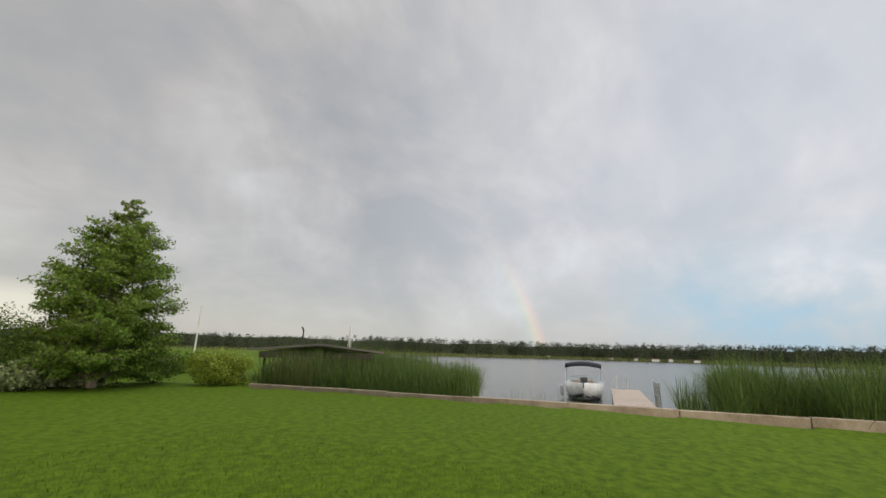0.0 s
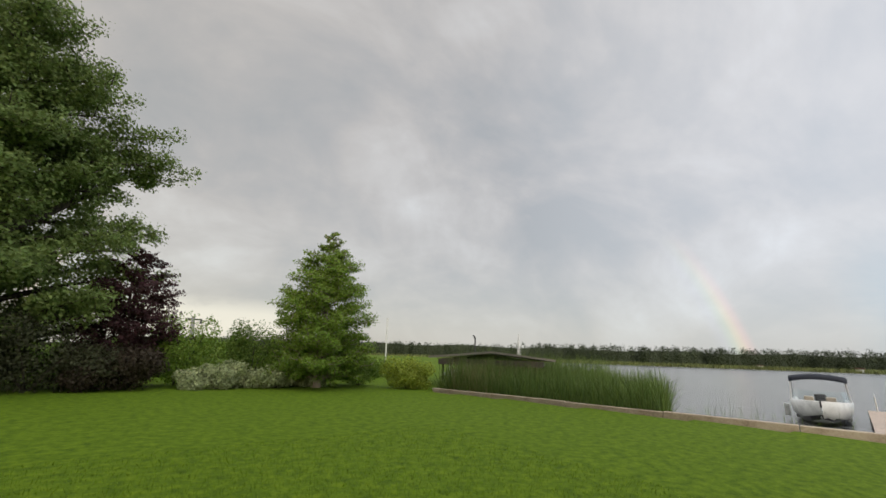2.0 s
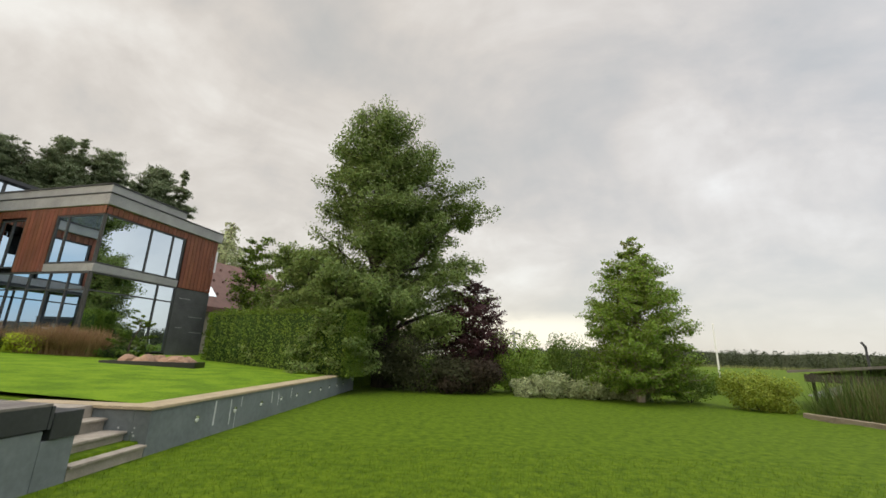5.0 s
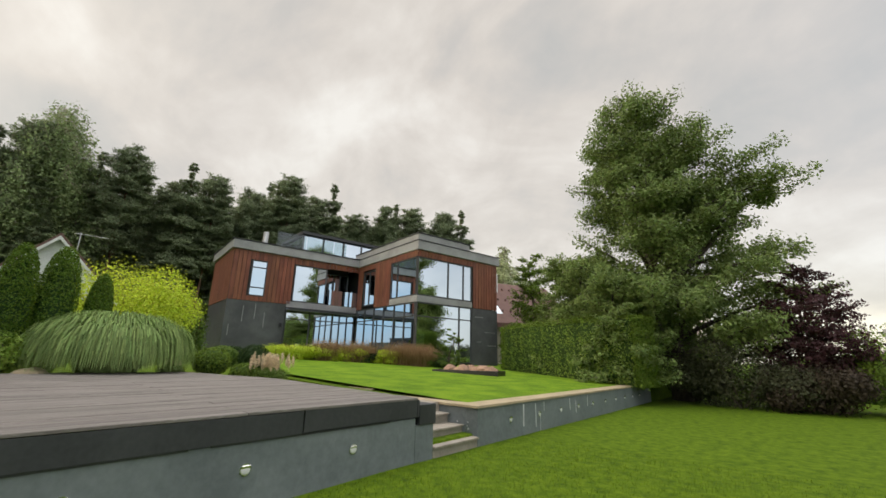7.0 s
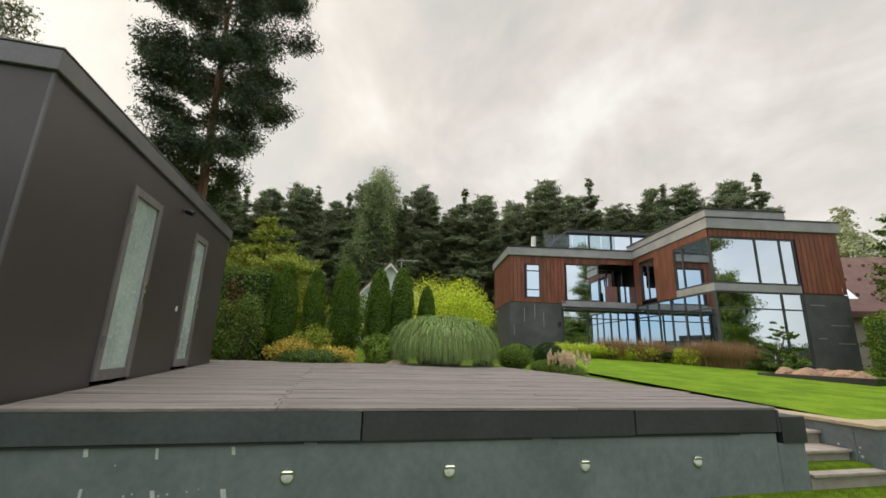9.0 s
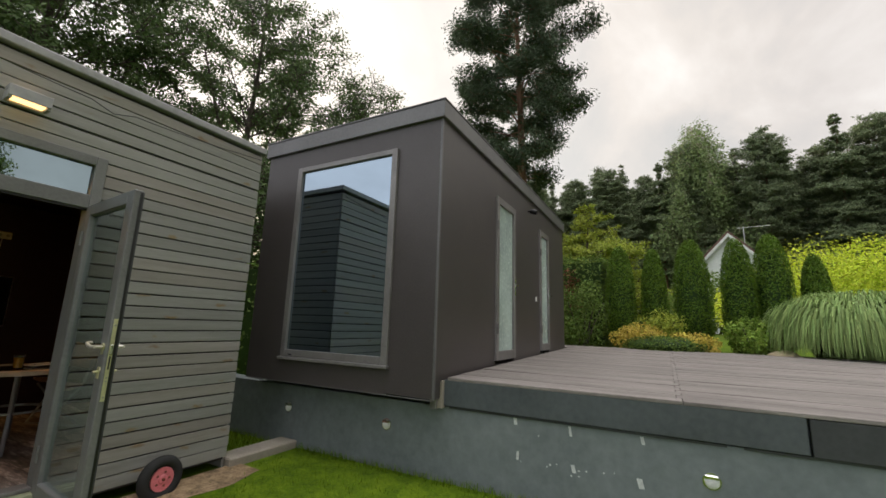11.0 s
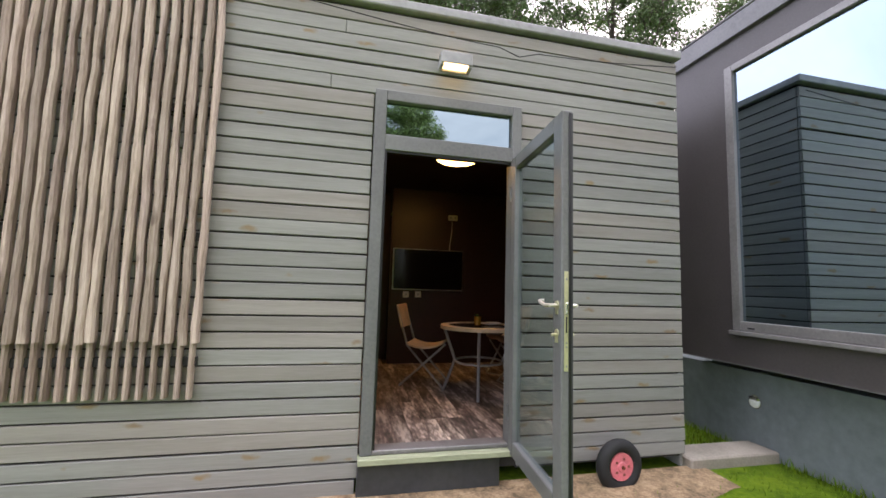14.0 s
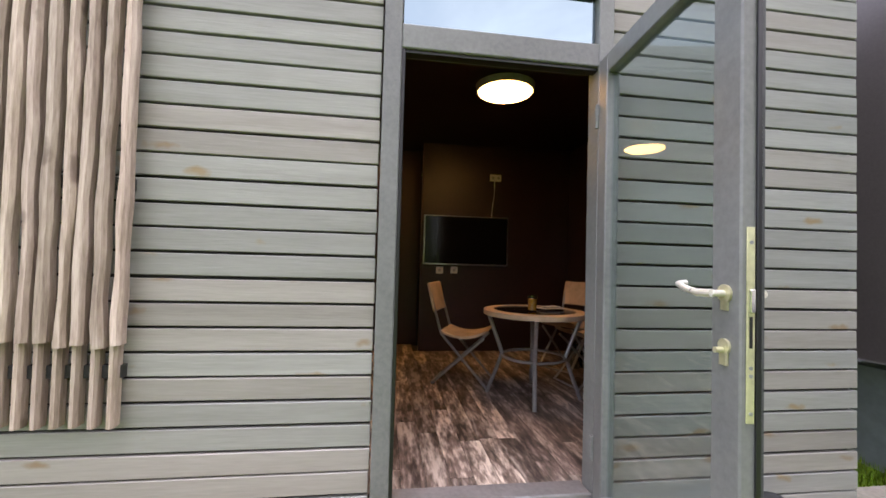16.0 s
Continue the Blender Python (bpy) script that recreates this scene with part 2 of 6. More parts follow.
M["panelB"] = material("dark_panel", [(0.052, 0.044, 0.043), (0.064, 0.055, 0.054), (0.076, 0.066, 0.065)], rough=0.42, scale=0.7, fine=60, bump=0.03)
M["fasciaB"] = material("grey_metal", (0.14, 0.138, 0.138), rough=0.45, metal=0.3, scale=1, fine=40, bump=0.02)
M["frameB"] = material("window_metal", (0.21, 0.20, 0.195), rough=0.45, metal=0.3, scale=2, fine=50, bump=0.02)
M["glassB"] = coated_glass("coated_glass", (0.32, 0.40, 0.47))
M["frost"] = material("frosted", (0.42, 0.52, 0.48), rough=0.25, scale=2, fine=20, bump=0.0)
M["board"] = material("board", band=0.2, colors=[(0.205, 0.204, 0.185), (0.258, 0.258, 0.238), (0.310, 0.310, 0.288)], rough=0.6, scale=1.3, fine=11, bump=0.2, stretch=(0.7, 9, 12), spread=0.11, stain=(1.0, (0.23, 0.14, 0.03), (2.4, 2.0, 8.0), 0.17))
M["board_warm"] = material("board_warm", band=0.2, colors=[(0.215, 0.200, 0.176), (0.270, 0.254, 0.228), (0.322, 0.304, 0.276)], rough=0.6, scale=1.3, fine=11, bump=0.2, stretch=(0.7, 9, 12), spread=0.09, stain=(1.0, (0.20, 0.12, 0.04), (2.4, 2.0, 8.0), 0.17))
M["transom_glass"] = coated_glass("transom_glass", (0.27, 0.35, 0.39))
M["slat"] = material("slat", [(0.24, 0.18, 0.14), (0.40, 0.315, 0.26), (0.54, 0.45, 0.38)], rough=0.7, scale=2.0, fine=14, bump=0.4, stretch=(10, 8, 0.8), spread=0.22, stain=(1.0, (0.09, 0.055, 0.04), (10.0, 6.0, 2.6), 0.2))
M["behind"] = material("underlay", (0.03, 0.03, 0.03), rough=0.8)
M["door"] = material("door_frame", (0.150, 0.154, 0.150), rough=0.4, scale=2, fine=50, bump=0.03)
M["leafglass"] = glass("clear_glass", (0.80, 0.85, 0.85), gloss=0.05)
M["lightwood"] = material("sill_wood", (0.34, 0.37, 0.24), rough=0.7, scale=3, fine=30, stretch=(1, 8, 8))
M["white"] = material("white_plastic", (0.75, 0.75, 0.72), rough=0.4, bump=0)
M["rust_leaf"] = leafy("rust_leaves", (0.20, 0.07, 0.04))
M["brass"] = material("brass", (0.60, 0.58, 0.36), rough=0.35, metal=0.6, bump=0.02)
M["handle"] = material("satin_handle", (0.66, 0.64, 0.56), rough=0.3, metal=0.5, bump=0)
M["chrome"] = coated_glass("chrome", (0.75, 0.75, 0.73), 0.15)
M["black"] = material("black_plastic", (0.012, 0.012, 0.013), rough=0.35, bump=0)
M["screen"] = material("screen", (0.004, 0.004, 0.005), rough=0.12, bump=0)
M["brown"] = material("brown_wall", [(0.015, 0.0048, 0.0042), (0.023, 0.0072, 0.0064), (0.032, 0.0105, 0.0092)], rough=0.4, scale=1.5, fine=30, bump=0.03)
M["plank"] = material("floor_plank", [(0.05, 0.036, 0.03), (0.22, 0.165, 0.135), (0.62, 0.52, 0.44)], rough=0.45, scale=2.2, fine=9, band=0.11, bump=0.15, stretch=(5, 1.0, 1), spread=0.38)
M["cream"] = material("cream_mesh", (0.56, 0.42, 0.29), rough=0.7, scale=8, fine=200, bump=0.1)
M["steel"] = material("grey_steel", (0.34, 0.345, 0.35), rough=0.4, metal=0.6, bump=0)
M["beer"] = material("amber_drink", (0.55, 0.24, 0.03), rough=0.1, bump=0)
M["paper"] = material("paper", (0.6, 0.58, 0.55), rough=0.8, bump=0)
M["warm"] = material("warm_lamp", (0.8, 0.7, 0.5), emit=((1.0, 0.52, 0.12), 4.8), bump=0)
M["warm2"] = material("warm_strip", (0.6, 0.5, 0.35), emit=((1.0, 0.60, 0.22), 1.6), bump=0)
M["rubber"] = material("rubber", (0.018, 0.018, 0.018), rough=0.8, scale=5, fine=60, bump=0.2)
M["pink"] = material("pink_rim", (0.70, 0.19, 0.22), rough=0.5, scale=4, fine=40, bump=0.05)
M["stone_white"] = material("concrete", (0.30, 0.27, 0.22), rough=0.9, scale=3, fine=50, bump=0.4)
M["seawall"] = material("seawall", [(0.24, 0.19, 0.14), (0.37, 0.30, 0.23), (0.46, 0.39, 0.31)], rough=0.85, scale=1.5, fine=25, bump=0.4)
M["bark"] = material("bark", [(0.035, 0.028, 0.022), (0.075, 0.06, 0.048), (0.13, 0.105, 0.085)], rough=0.9, scale=4, fine=20, bump=0.8, stretch=(3, 3, 0.7))
M["bark_light"] = material("light_bark", (0.30, 0.25, 0.19), rough=0.9, scale=4, fine=20, bump=0.6, stretch=(3, 3, 0.7))
M["bark_red"] = material("pine_bark", (0.17, 0.095, 0.06), rough=0.9, scale=2, fine=15, bump=0.6, stretch=(3, 3, 0.7))
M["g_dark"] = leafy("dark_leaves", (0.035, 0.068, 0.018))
M["g_mid"] = leafy("mid_leaves", (0.13, 0.20, 0.04))
M["g_bright"] = leafy("bright_leaves", (0.19, 0.29, 0.045))
M["g_tree"] = leafy("tree_leaves", (0.185, 0.255, 0.075), 0.22, 0.35)
M["g_hedge"] = leafy("hedge_leaves", (0.145, 0.22, 0.03))
M["g_purple"] = leafy("purple_leaves", (0.075, 0.036, 0.040))
M["g_oak"] = leafy("oak_leaves", (0.085, 0.135, 0.045), 0.22, 0.3)
M["g_birch"] = leafy("birch_leaves", (0.22, 0.29, 0.12), 0.2, 0.35)
M["g_brown"] = leafy("brown_leaves", (0.075, 0.082, 0.042))
M["g_dusk"] = leafy("dusky_leaves", (0.066, 0.052, 0.036))
M["g_yellow"] = leafy("yellow_leaves", (0.52, 0.62, 0.06), 0.16, 0.35)
M["g_olive"] = leafy("olive_leaves", (0.30, 0.36, 0.05))
M["g_orange"] = leafy("golden_leaves", (0.52, 0.42, 0.08))
M["g_white"] = leafy("pale_leaves", (0.40, 0.45, 0.24))
M["g_pine"] = leafy("pine_needles", (0.18, 0.225, 0.12), 0.22, 0.35)
M["g_thuja"] = leafy("thuja_leaves", (0.12, 0.205, 0.025))
M["g_pinelit"] = leafy("near_pine_needles", (0.075, 0.11, 0.062), 0.22, 0.15)
M["g_far"] = leafy("far_leaves", (0.050, 0.066, 0.036), 0.25, 0.05)
M["g_farreed"] = leafy("far_reed", (0.17, 0.20, 0.075), 0.2, 0.1)
M["g_reed"] = leafy("reed_leaves", (0.118, 0.178, 0.045), 0.4, 0.25)
M["g_reeddry"] = leafy("dry_reed", (0.24, 0.21, 0.10), 0.3, 0.2)
M["g_grass"] = leafy("fountain_leaves", (0.29, 0.40, 0.14), 0.35, 0.3)
M["g_tan"] = leafy("tan_plumes", (0.33, 0.22, 0.12), 0.25, 0.3)
M["g_cream"] = leafy("cream_plumes", (0.74, 0.62, 0.42), 0.2, 0.3)
M["rust"] = material("red_timber", [(0.14, 0.043, 0.022), (0.215, 0.070, 0.036), (0.28, 0.098, 0.052)], rough=0.55, scale=1, fine=12, bump=0.1, stretch=(4, 4, 0.8), spread=0.16)
M["stone"] = material("dark_stone", [(0.05, 0.052, 0.055), (0.075, 0.078, 0.082), (0.11, 0.114, 0.118)], rough=0.4, scale=1.2, fine=20, bump=0.1)
M["graymetal"] = material("grey_band", (0.33, 0.33, 0.335), rough=0.6, scale=1, fine=20, bump=0.03)
M["roofdark"] = material("roof_edge", (0.05, 0.052, 0.055), rough=0.6, bump=0.05)
M["houseglass"] = coated_glass("house_glass", (0.66, 0.75, 0.82))
M["houseframe"] = material("window_frame", (0.06, 0.062, 0.065), rough=0.5, bump=0)
M["plaster"] = material("cream_plaster", (0.50, 0.44, 0.37), rough=0.9, scale=1, fine=20, bump=0.1)
M["whiteboard"] = material("white_boards", (0.62, 0.64, 0.62), rough=0.7, scale=1, fine=20, bump=0.05)
M["rooftile"] = material("brown_rooftile", (0.13, 0.07, 0.055), rough=0.7, scale=2, fine=20, bump=0.2, spread=0.1)
M["stainless"] = coated_glass("stainless", (0.6, 0.6, 0.6), 0.3)
M["boatwhite"] = material("boat_white", (0.72, 0.73, 0.72), rough=0.25, bump=0, coat=0.3)
M["navy"] = material("navy_canvas", (0.015, 0.02, 0.035), rough=0.7, bump=0.05)
M["jetty"] = material("jetty_board", (0.52, 0.43, 0.36), rough=0.8, scale=2, fine=20, bump=0.2, stretch=(1, 6, 1), spread=0.1)
M["rock"] = material("red_rock", (0.30, 0.19, 0.13), rough=0.9, scale=3, fine=20, bump=0.5)
M["shedwood"] = material("shed_wood", (0.07, 0.055, 0.045), rough=0.8, scale=2, fine=20, bump=0.2)
M["shedroof"] = material("shed_roof", (0.22, 0.195, 0.18), rough=0.85, scale=1, fine=20, bump=0.2)


def water_material():
    m = bpy.data.materials.new("lake_water")
    m.use_nodes = True
    nt = m.node_tree
    b = nt.nodes["Principled BSDF"]
    b.inputs["Base Color"].default_value = (0.13, 0.135, 0.135, 1)
    b.inputs["Roughness"].default_value = 0.2
    b.inputs["IOR"].default_value = 1.33
    tc = nt.nodes.new("ShaderNodeTexCoord")
    mp = nt.nodes.new("ShaderNodeMapping")
    mp.inputs["Scale"].default_value = (1.0, 0.35, 1)
    nt.links.new(tc.outputs["Object"], mp.inputs[0])
    a = node(nt, "ShaderNodeTexNoise", Scale=2.2, Detail=4.0)
    c = node(nt, "ShaderNodeTexNoise", Scale=0.12, Detail=3.0)
    nt.links.new(mp.outputs[0], a.inputs[0])
    nt.links.new(mp.outputs[0], c.inputs[0])
    bp = node(nt, "ShaderNodeBump", Strength=0.5, Distance=0.12)
    nt.links.new(math_node(nt, "ADD", a.outputs[0], c.outputs[0]), bp.inputs["Height"])
    nt.links.new(bp.outputs[0], b.inputs["Normal"])
    return m


M["water"] = water_material()


# ---- mesh helpers ----
def part(name, bm, material, parent=None, label="", smooth=False, kind="", group=""):
    me = bpy.data.meshes.new(name)
    bmesh.ops.recalc_face_normals(bm, faces=bm.faces) if len(bm.faces) < 60000 else None
    bm.to_mesh(me)
    bm.free()
    me.materials.append(material)
    if smooth:
        me.shade_smooth()
    ob = new(name, me)
    ob.parent = parent
    return tagged(ob, label, "", group, kind)


def box(bm, x0, x1, y0, y1, z0, z1, bevel=0.0):
    r = bmesh.ops.create_cube(bm, size=1, matrix=Matrix.Translation(((x0 + x1) / 2, (y0 + y1) / 2, (z0 + z1) / 2)) @ Matrix.Diagonal((abs(x1 - x0), abs(y1 - y0), abs(z1 - z0), 1)))
    if bevel:
        bmesh.ops.bevel(bm, geom=list({e for v in r["verts"] for e in v.link_edges}), offset=bevel, segments=1, affect="EDGES")
    return r["verts"]


def boxed(name, dims, material, parent=None, label="", bevel=0.004, **tags):
    bm = bmesh.new()
    box(bm, *dims, bevel=bevel)
    return part(name, bm, material, parent, label, **tags)


def rod(bm, a, b, r0, r1=None, sides=8):
    a, b = Vector(a), Vector(b)
    q = (b - a).to_track_quat("Z", "Y").to_matrix().to_4x4()
    bmesh.ops.create_cone(bm, cap_ends=True, segments=sides, radius1=r0, radius2=r0 if r1 is None else r1, depth=(b - a).length, matrix=Matrix.Translation((a + b) / 2) @ q)


def thing(name, at, label, category, group="", rz=0.0):
    ob = new(name)
    ob.matrix_world = pose(*at, 0, 0, rz)
    return tagged(ob, label, category, group)


def structure(name, bm, material, smooth=False):
    return part(name, bm, material, None, smooth=smooth, kind="structure")


rng = np.random.default_rng(4)


def fast_mesh(name, verts, size, material, parent=None, label="", kind="", group=""):
    """verts: a row of corners for each face, size corners each."""
    n = len(verts) // size
    me = bpy.data.meshes.new(name)
    me.vertices.add(len(verts))
    me.vertices.foreach_set("co", np.asarray(verts, np.float32).ravel())
    me.loops.add(len(verts))
    me.loops.foreach_set("vertex_index", np.arange(len(verts), dtype=np.int32))
    me.polygons.add(n)
    me.polygons.foreach_set("loop_start", np.arange(n, dtype=np.int32) * size)
    me.update(calc_edges=True)
    me.materials.append(material)
    ob = new(name, me)
    ob.parent = parent
    return tagged(ob, label, "", group, kind)


def leaf_quads(points, size, out=None, lean=0.6, aspect=0.6):
    """A kite-shaped leaf at every point, turned at random, with a lean outwards."""
    n = len(points)
    d = rng.normal(size=(n, 3))
    d /= np.linalg.norm(d, axis=1, keepdims=True)
    nrm = rng.normal(size=(n, 3))
    if out is not None:
        nrm = nrm * (1 - lean) + out * lean * 1.5
    nrm /= np.linalg.norm(nrm, axis=1, keepdims=True) + 1e-9
    d -= nrm * (d * nrm).sum(1, keepdims=True)
    d /= np.linalg.norm(d, axis=1, keepdims=True) + 1e-9
    s = np.cross(nrm, d)
    k = size * rng.uniform(0.6, 1.3, (n, 1))
    p = np.asarray(points)
    q = np.stack([p - d * k * 0.5, p + s * k * 0.5 * aspect + nrm * k * 0.08, p + d * k * 0.5, p - s * k * 0.5 * aspect + nrm * k * 0.08], 1)
    return q.reshape(-1, 3)


def clump_points(clumps, count, hollow=0.55):
    """Points in the outer part of ellipsoids (x, y, z, rx, ry, rz), and the way outwards."""
    c = np.array(clumps, float)
    w = (c[:, 3] * c[:, 4] * c[:, 5]) ** 0.66
    i = rng.choice(len(c), count, p=w / w.sum())
    d = rng.normal(size=(count, 3))
    d /= np.linalg.norm(d, axis=1, keepdims=True)
    r = rng.uniform(hollow, 1.0, (count, 1)) * rng.uniform(0.85, 1.12, (count, 1))
    return c[i, :3] + d * r * c[i, 3:], d


def crown(name, clumps, count, size, material, parent, label="", hollow=0.5, lean=0.5, aspect=0.6):
    p, d = clump_points(clumps, count, hollow)
    return fast_mesh(name, leaf_quads(p, size, d + np.array((0, 0, 0.35)), lean, aspect), 4, material, parent, label)


def limb(bm, pts, r0, r1, sides=7):
    for i in range(len(pts) - 1):
        f0, f1 = i / (len(pts) - 1), (i + 1) / (len(pts) - 1)
        rod(bm, pts[i], pts[i + 1], r0 + (r1 - r0) * f0, r0 + (r1 - r0) * f1, sides)


def tubes(name, segs, material, parent, label="", sides=5):
    """One mesh of tapered lengths of branch; segs: rows of both ends and both radii."""
    s = np.asarray(segs, float)
    d = s[:, 3:6] - s[:, :3]
    d /= np.linalg.norm(d, axis=1, keepdims=True) + 1e-9
    ref = np.where(np.abs(d[:, 2:3]) < 0.9, np.array([[0.0, 0.0, 1.0]]), np.array([[1.0, 0.0, 0.0]]))
    u = np.cross(d, ref)
    u /= np.linalg.norm(u, axis=1, keepdims=True) + 1e-9
    v = np.cross(d, u)
    faces = []
    for k in range(sides):
        p, q = 2 * np.pi * k / sides, 2 * np.pi * (k + 1) / sides
        e, g = u * np.cos(p) + v * np.sin(p), u * np.cos(q) + v * np.sin(q)
        faces.append(np.stack([s[:, :3] + e * s[:, 6:7], s[:, :3] + g * s[:, 6:7], s[:, 3:6] + g * s[:, 7:8], s[:, 3:6] + e * s[:, 7:8]], 1))
    return fast_mesh(name, np.concatenate(faces).reshape(-1, 3), 4, material, parent, label)


def tree(name, at, height, shape, count, leaf, mats, label, seed, trunk_r=0.25, bare=0.15, group="", boughs=90, twig=0.9, flat=0.5, rise=0.3, hang=0.0, lean=0.0, depth=0.9, inner=0.3, twigs=12, scatter=0.32, twig_from=0.3, leaf_aspect=0.6, category="tree", arms=(), forks=()):
    """A trunk with boughs, twigs and leaves on the twigs. shape(f): the crown's radius at the height f, or how far it reaches to
    -x and to +x there. lean: how far the top stands off along x. arms: single far-reaching boughs (from height, to x, y, z)."""
    q = np.random.default_rng(seed)
    t = thing(name, at, label, category, group)

    def axis(z):
        f = np.clip(np.asarray(z, float) / height, 0, 1)
        return np.stack([lean * f + 0.12 * np.sin(f * 7 + seed), 0.12 * np.sin(f * 5 + seed * 2), np.asarray(z, float)], -1)

    zs = np.linspace(0, height * 0.96, 9)
    mid = axis(zs)
    rad = trunk_r * (1.0 - 0.9 * (zs / height) ** 0.8)
    rad[0] *= 1.35
    bm = bmesh.new()
    for i in range(8):
        rod(bm, mid[i], mid[i + 1] + (mid[i + 1] - mid[i]) * 0.02, rad[i], rad[i + 1], 9)
    for z0, x, y, z in forks:
        b0 = Vector(axis(z0))
        limb(bm, [b0, b0.lerp(Vector((x, y, z)), 0.35) + Vector((0.25, 0.1, 0)), Vector((x, y, z))], trunk_r * 0.6, trunk_r * 0.12, 7)
    part("trunk", bm, mats[1], t)
    n = boughs
    f = bare + (1 - bare) * (np.arange(n) + q.uniform(0, 1, n)) / n
    a = np.arange(n) * 2.39996 + q.normal(0, 0.35, n)
    ext = [shape(float(v)) for v in f]
    lo = np.array([-e if np.isscalar(e) else e[0] for e in ext])
    hi = np.array([e if np.isscalar(e) else e[1] for e in ext])
    c, hw = (lo + hi) / 2, (hi - lo) / 2
    far = np.where(q.uniform(size=n) < inner, q.uniform(0.35, 0.75, n), q.uniform(0.74, 1.02, n))
    tip = np.stack([c + hw * np.cos(a) * far, hw * depth * np.sin(a) * far, height * f + q.normal(0, 0.15, n)], 1)
    base = axis(np.maximum(tip[:, 2] - rise * hw * far * q.uniform(0.7, 1.3, n), height * bare * 0.6))
    if len(arms):
        ar = np.array(arms, float)
        tip = np.concatenate([tip, ar[:, 1:]])
        base = np.concatenate([base, axis(ar[:, 0])])
        f = np.concatenate([f, ar[:, 0] / height])
        hw = np.concatenate([hw, np.full(len(ar), 2.5)])
        n += len(ar)
    span = np.linalg.norm(tip - base, axis=1)
    bend = (base + tip) / 2 + np.stack([q.normal(0, 0.06, n) * span, q.normal(0, 0.06, n) * span, span * 0.10], 1)

    def along(i, u):
        u = u[:, None]
        return base[i] * (1 - u) ** 2 + bend[i] * 2 * u * (1 - u) + tip[i] * u * u

    idx = np.arange(n)
    stops = [along(idx, np.full(n, u)) for u in (0.0, 0.25, 0.5, 0.75, 1.0)]
    r0 = trunk_r * 0.30 * (1.15 - f) * np.clip(span / 2.5, 0.35, 1.1)
    segs = [np.column_stack([stops[k], stops[k + 1], r0 * (1 - 0.22 * k), r0 * (1 - 0.22 * (k + 1))]) for k in range(4)]
    m = n * twigs
    i = np.repeat(idx, twigs)
    u = np.clip(np.tile(np.linspace(twig_from, 1.0, twigs), n) + q.normal(0, 0.04, m), 0.15, 1)
    start = along(i, u)
    way = tip[i] - base[i]
    way /= np.linalg.norm(way, axis=1, keepdims=True) + 1e-9
    side = np.cross(way, (0, 0, 1.0)) * np.where(np.arange(m) % 2, 1, -1)[:, None]
    d = way * q.uniform(0.2, 0.9, (m, 1)) + side * q.uniform(0.3, 1.0, (m, 1)) + q.normal(0, 0.32, (m, 3))
    d[:, 2] += 0.12 - hang * 0.9
    d /= np.linalg.norm(d, axis=1, keepdims=True) + 1e-9
    tl = twig * q.uniform(0.45, 1.2, m) * (1.15 - 0.55 * u) * np.clip(hw[i] / 1.6, 0.3, 1.0)
    end = start + d * tl[:, None]
    segs.append(np.column_stack([start, end, np.full(m, 0.012 + 0.02 * trunk_r), np.full(m, 0.004)]))
    tubes("bough", np.concatenate(segs), mats[1], t, sides=4)
    w = tl ** 0.8 * q.uniform(0.35, 1.4, m) * np.clip(span[i], 0.15, 6) ** 0.8
    k = q.choice(m, count, p=w / w.sum())
    v = q.uniform(0, 1, count) ** 0.7
    ball = q.normal(0, 1, (count, 3))
    ball *= (q.uniform(0, 1, (count, 1)) ** 0.4) / np.linalg.norm(ball, axis=1, keepdims=True)
    p = start[k] + d[k] * (tl[k] * v)[:, None] + ball * (twig * scatter * np.clip(hw[i][k] / 1.6, 0.25, 1.0))[:, None] * (1, 1, flat)
    p[:, 2] -= hang * v * v * tl[k] * 0.7
    out = p - axis(p[:, 2]) * (1, 1, 0) - (0, 0, 1) * p
    out /= np.linalg.norm(out, axis=1, keepdims=True) + 1e-9
    fast_mesh("crown", leaf_quads(p, leaf, out * 0.6 + (0, 0, 0.65), 0.55, leaf_aspect), 4, mats[0], t)
    return t


def profile(*rows):
    """Reach to both sides by height: rows of (f, left, right)."""
    fs, ls, rs = zip(*rows)
    return lambda f: (float(np.interp(f, fs, ls)), float(np.interp(f, fs, rs)))


def bush(name, at, r, h, count, leaf, material, label, seed=0, group="", category="bush", n=9, low=0.0):
    q = random.Random(seed)
    t = thing(name, at, label, category, group)
    clumps = [(0, 0, h * 0.45, r * 0.75, r * 0.75, h * 0.5)]
    for i in range(n):
        a, d = q.uniform(0, 6.28), q.uniform(0.35, 0.8)
        z = h * q.uniform(0.2, 0.8) * (1.1 - 0.35 * d)
        clumps.append((math.cos(a) * r * d, math.sin(a) * r * d, z, r * 0.38, r * 0.38, h * 0.24))
    bm = bmesh.new()
    for i in range(5):
        a = i * 1.3
        limb(bm, [(0, 0, -0.05), (math.cos(a) * r * 0.3, math.sin(a) * r * 0.3, h * 0.35), (math.cos(a) * r * 0.6, math.sin(a) * r * 0.6, h * 0.65)], 0.02 + r * 0.01, 0.008, 5)
    part("stem", bm, M["bark"], t)
    crown("foliage", clumps, count, leaf, material, t, hollow=0.6)
    return t


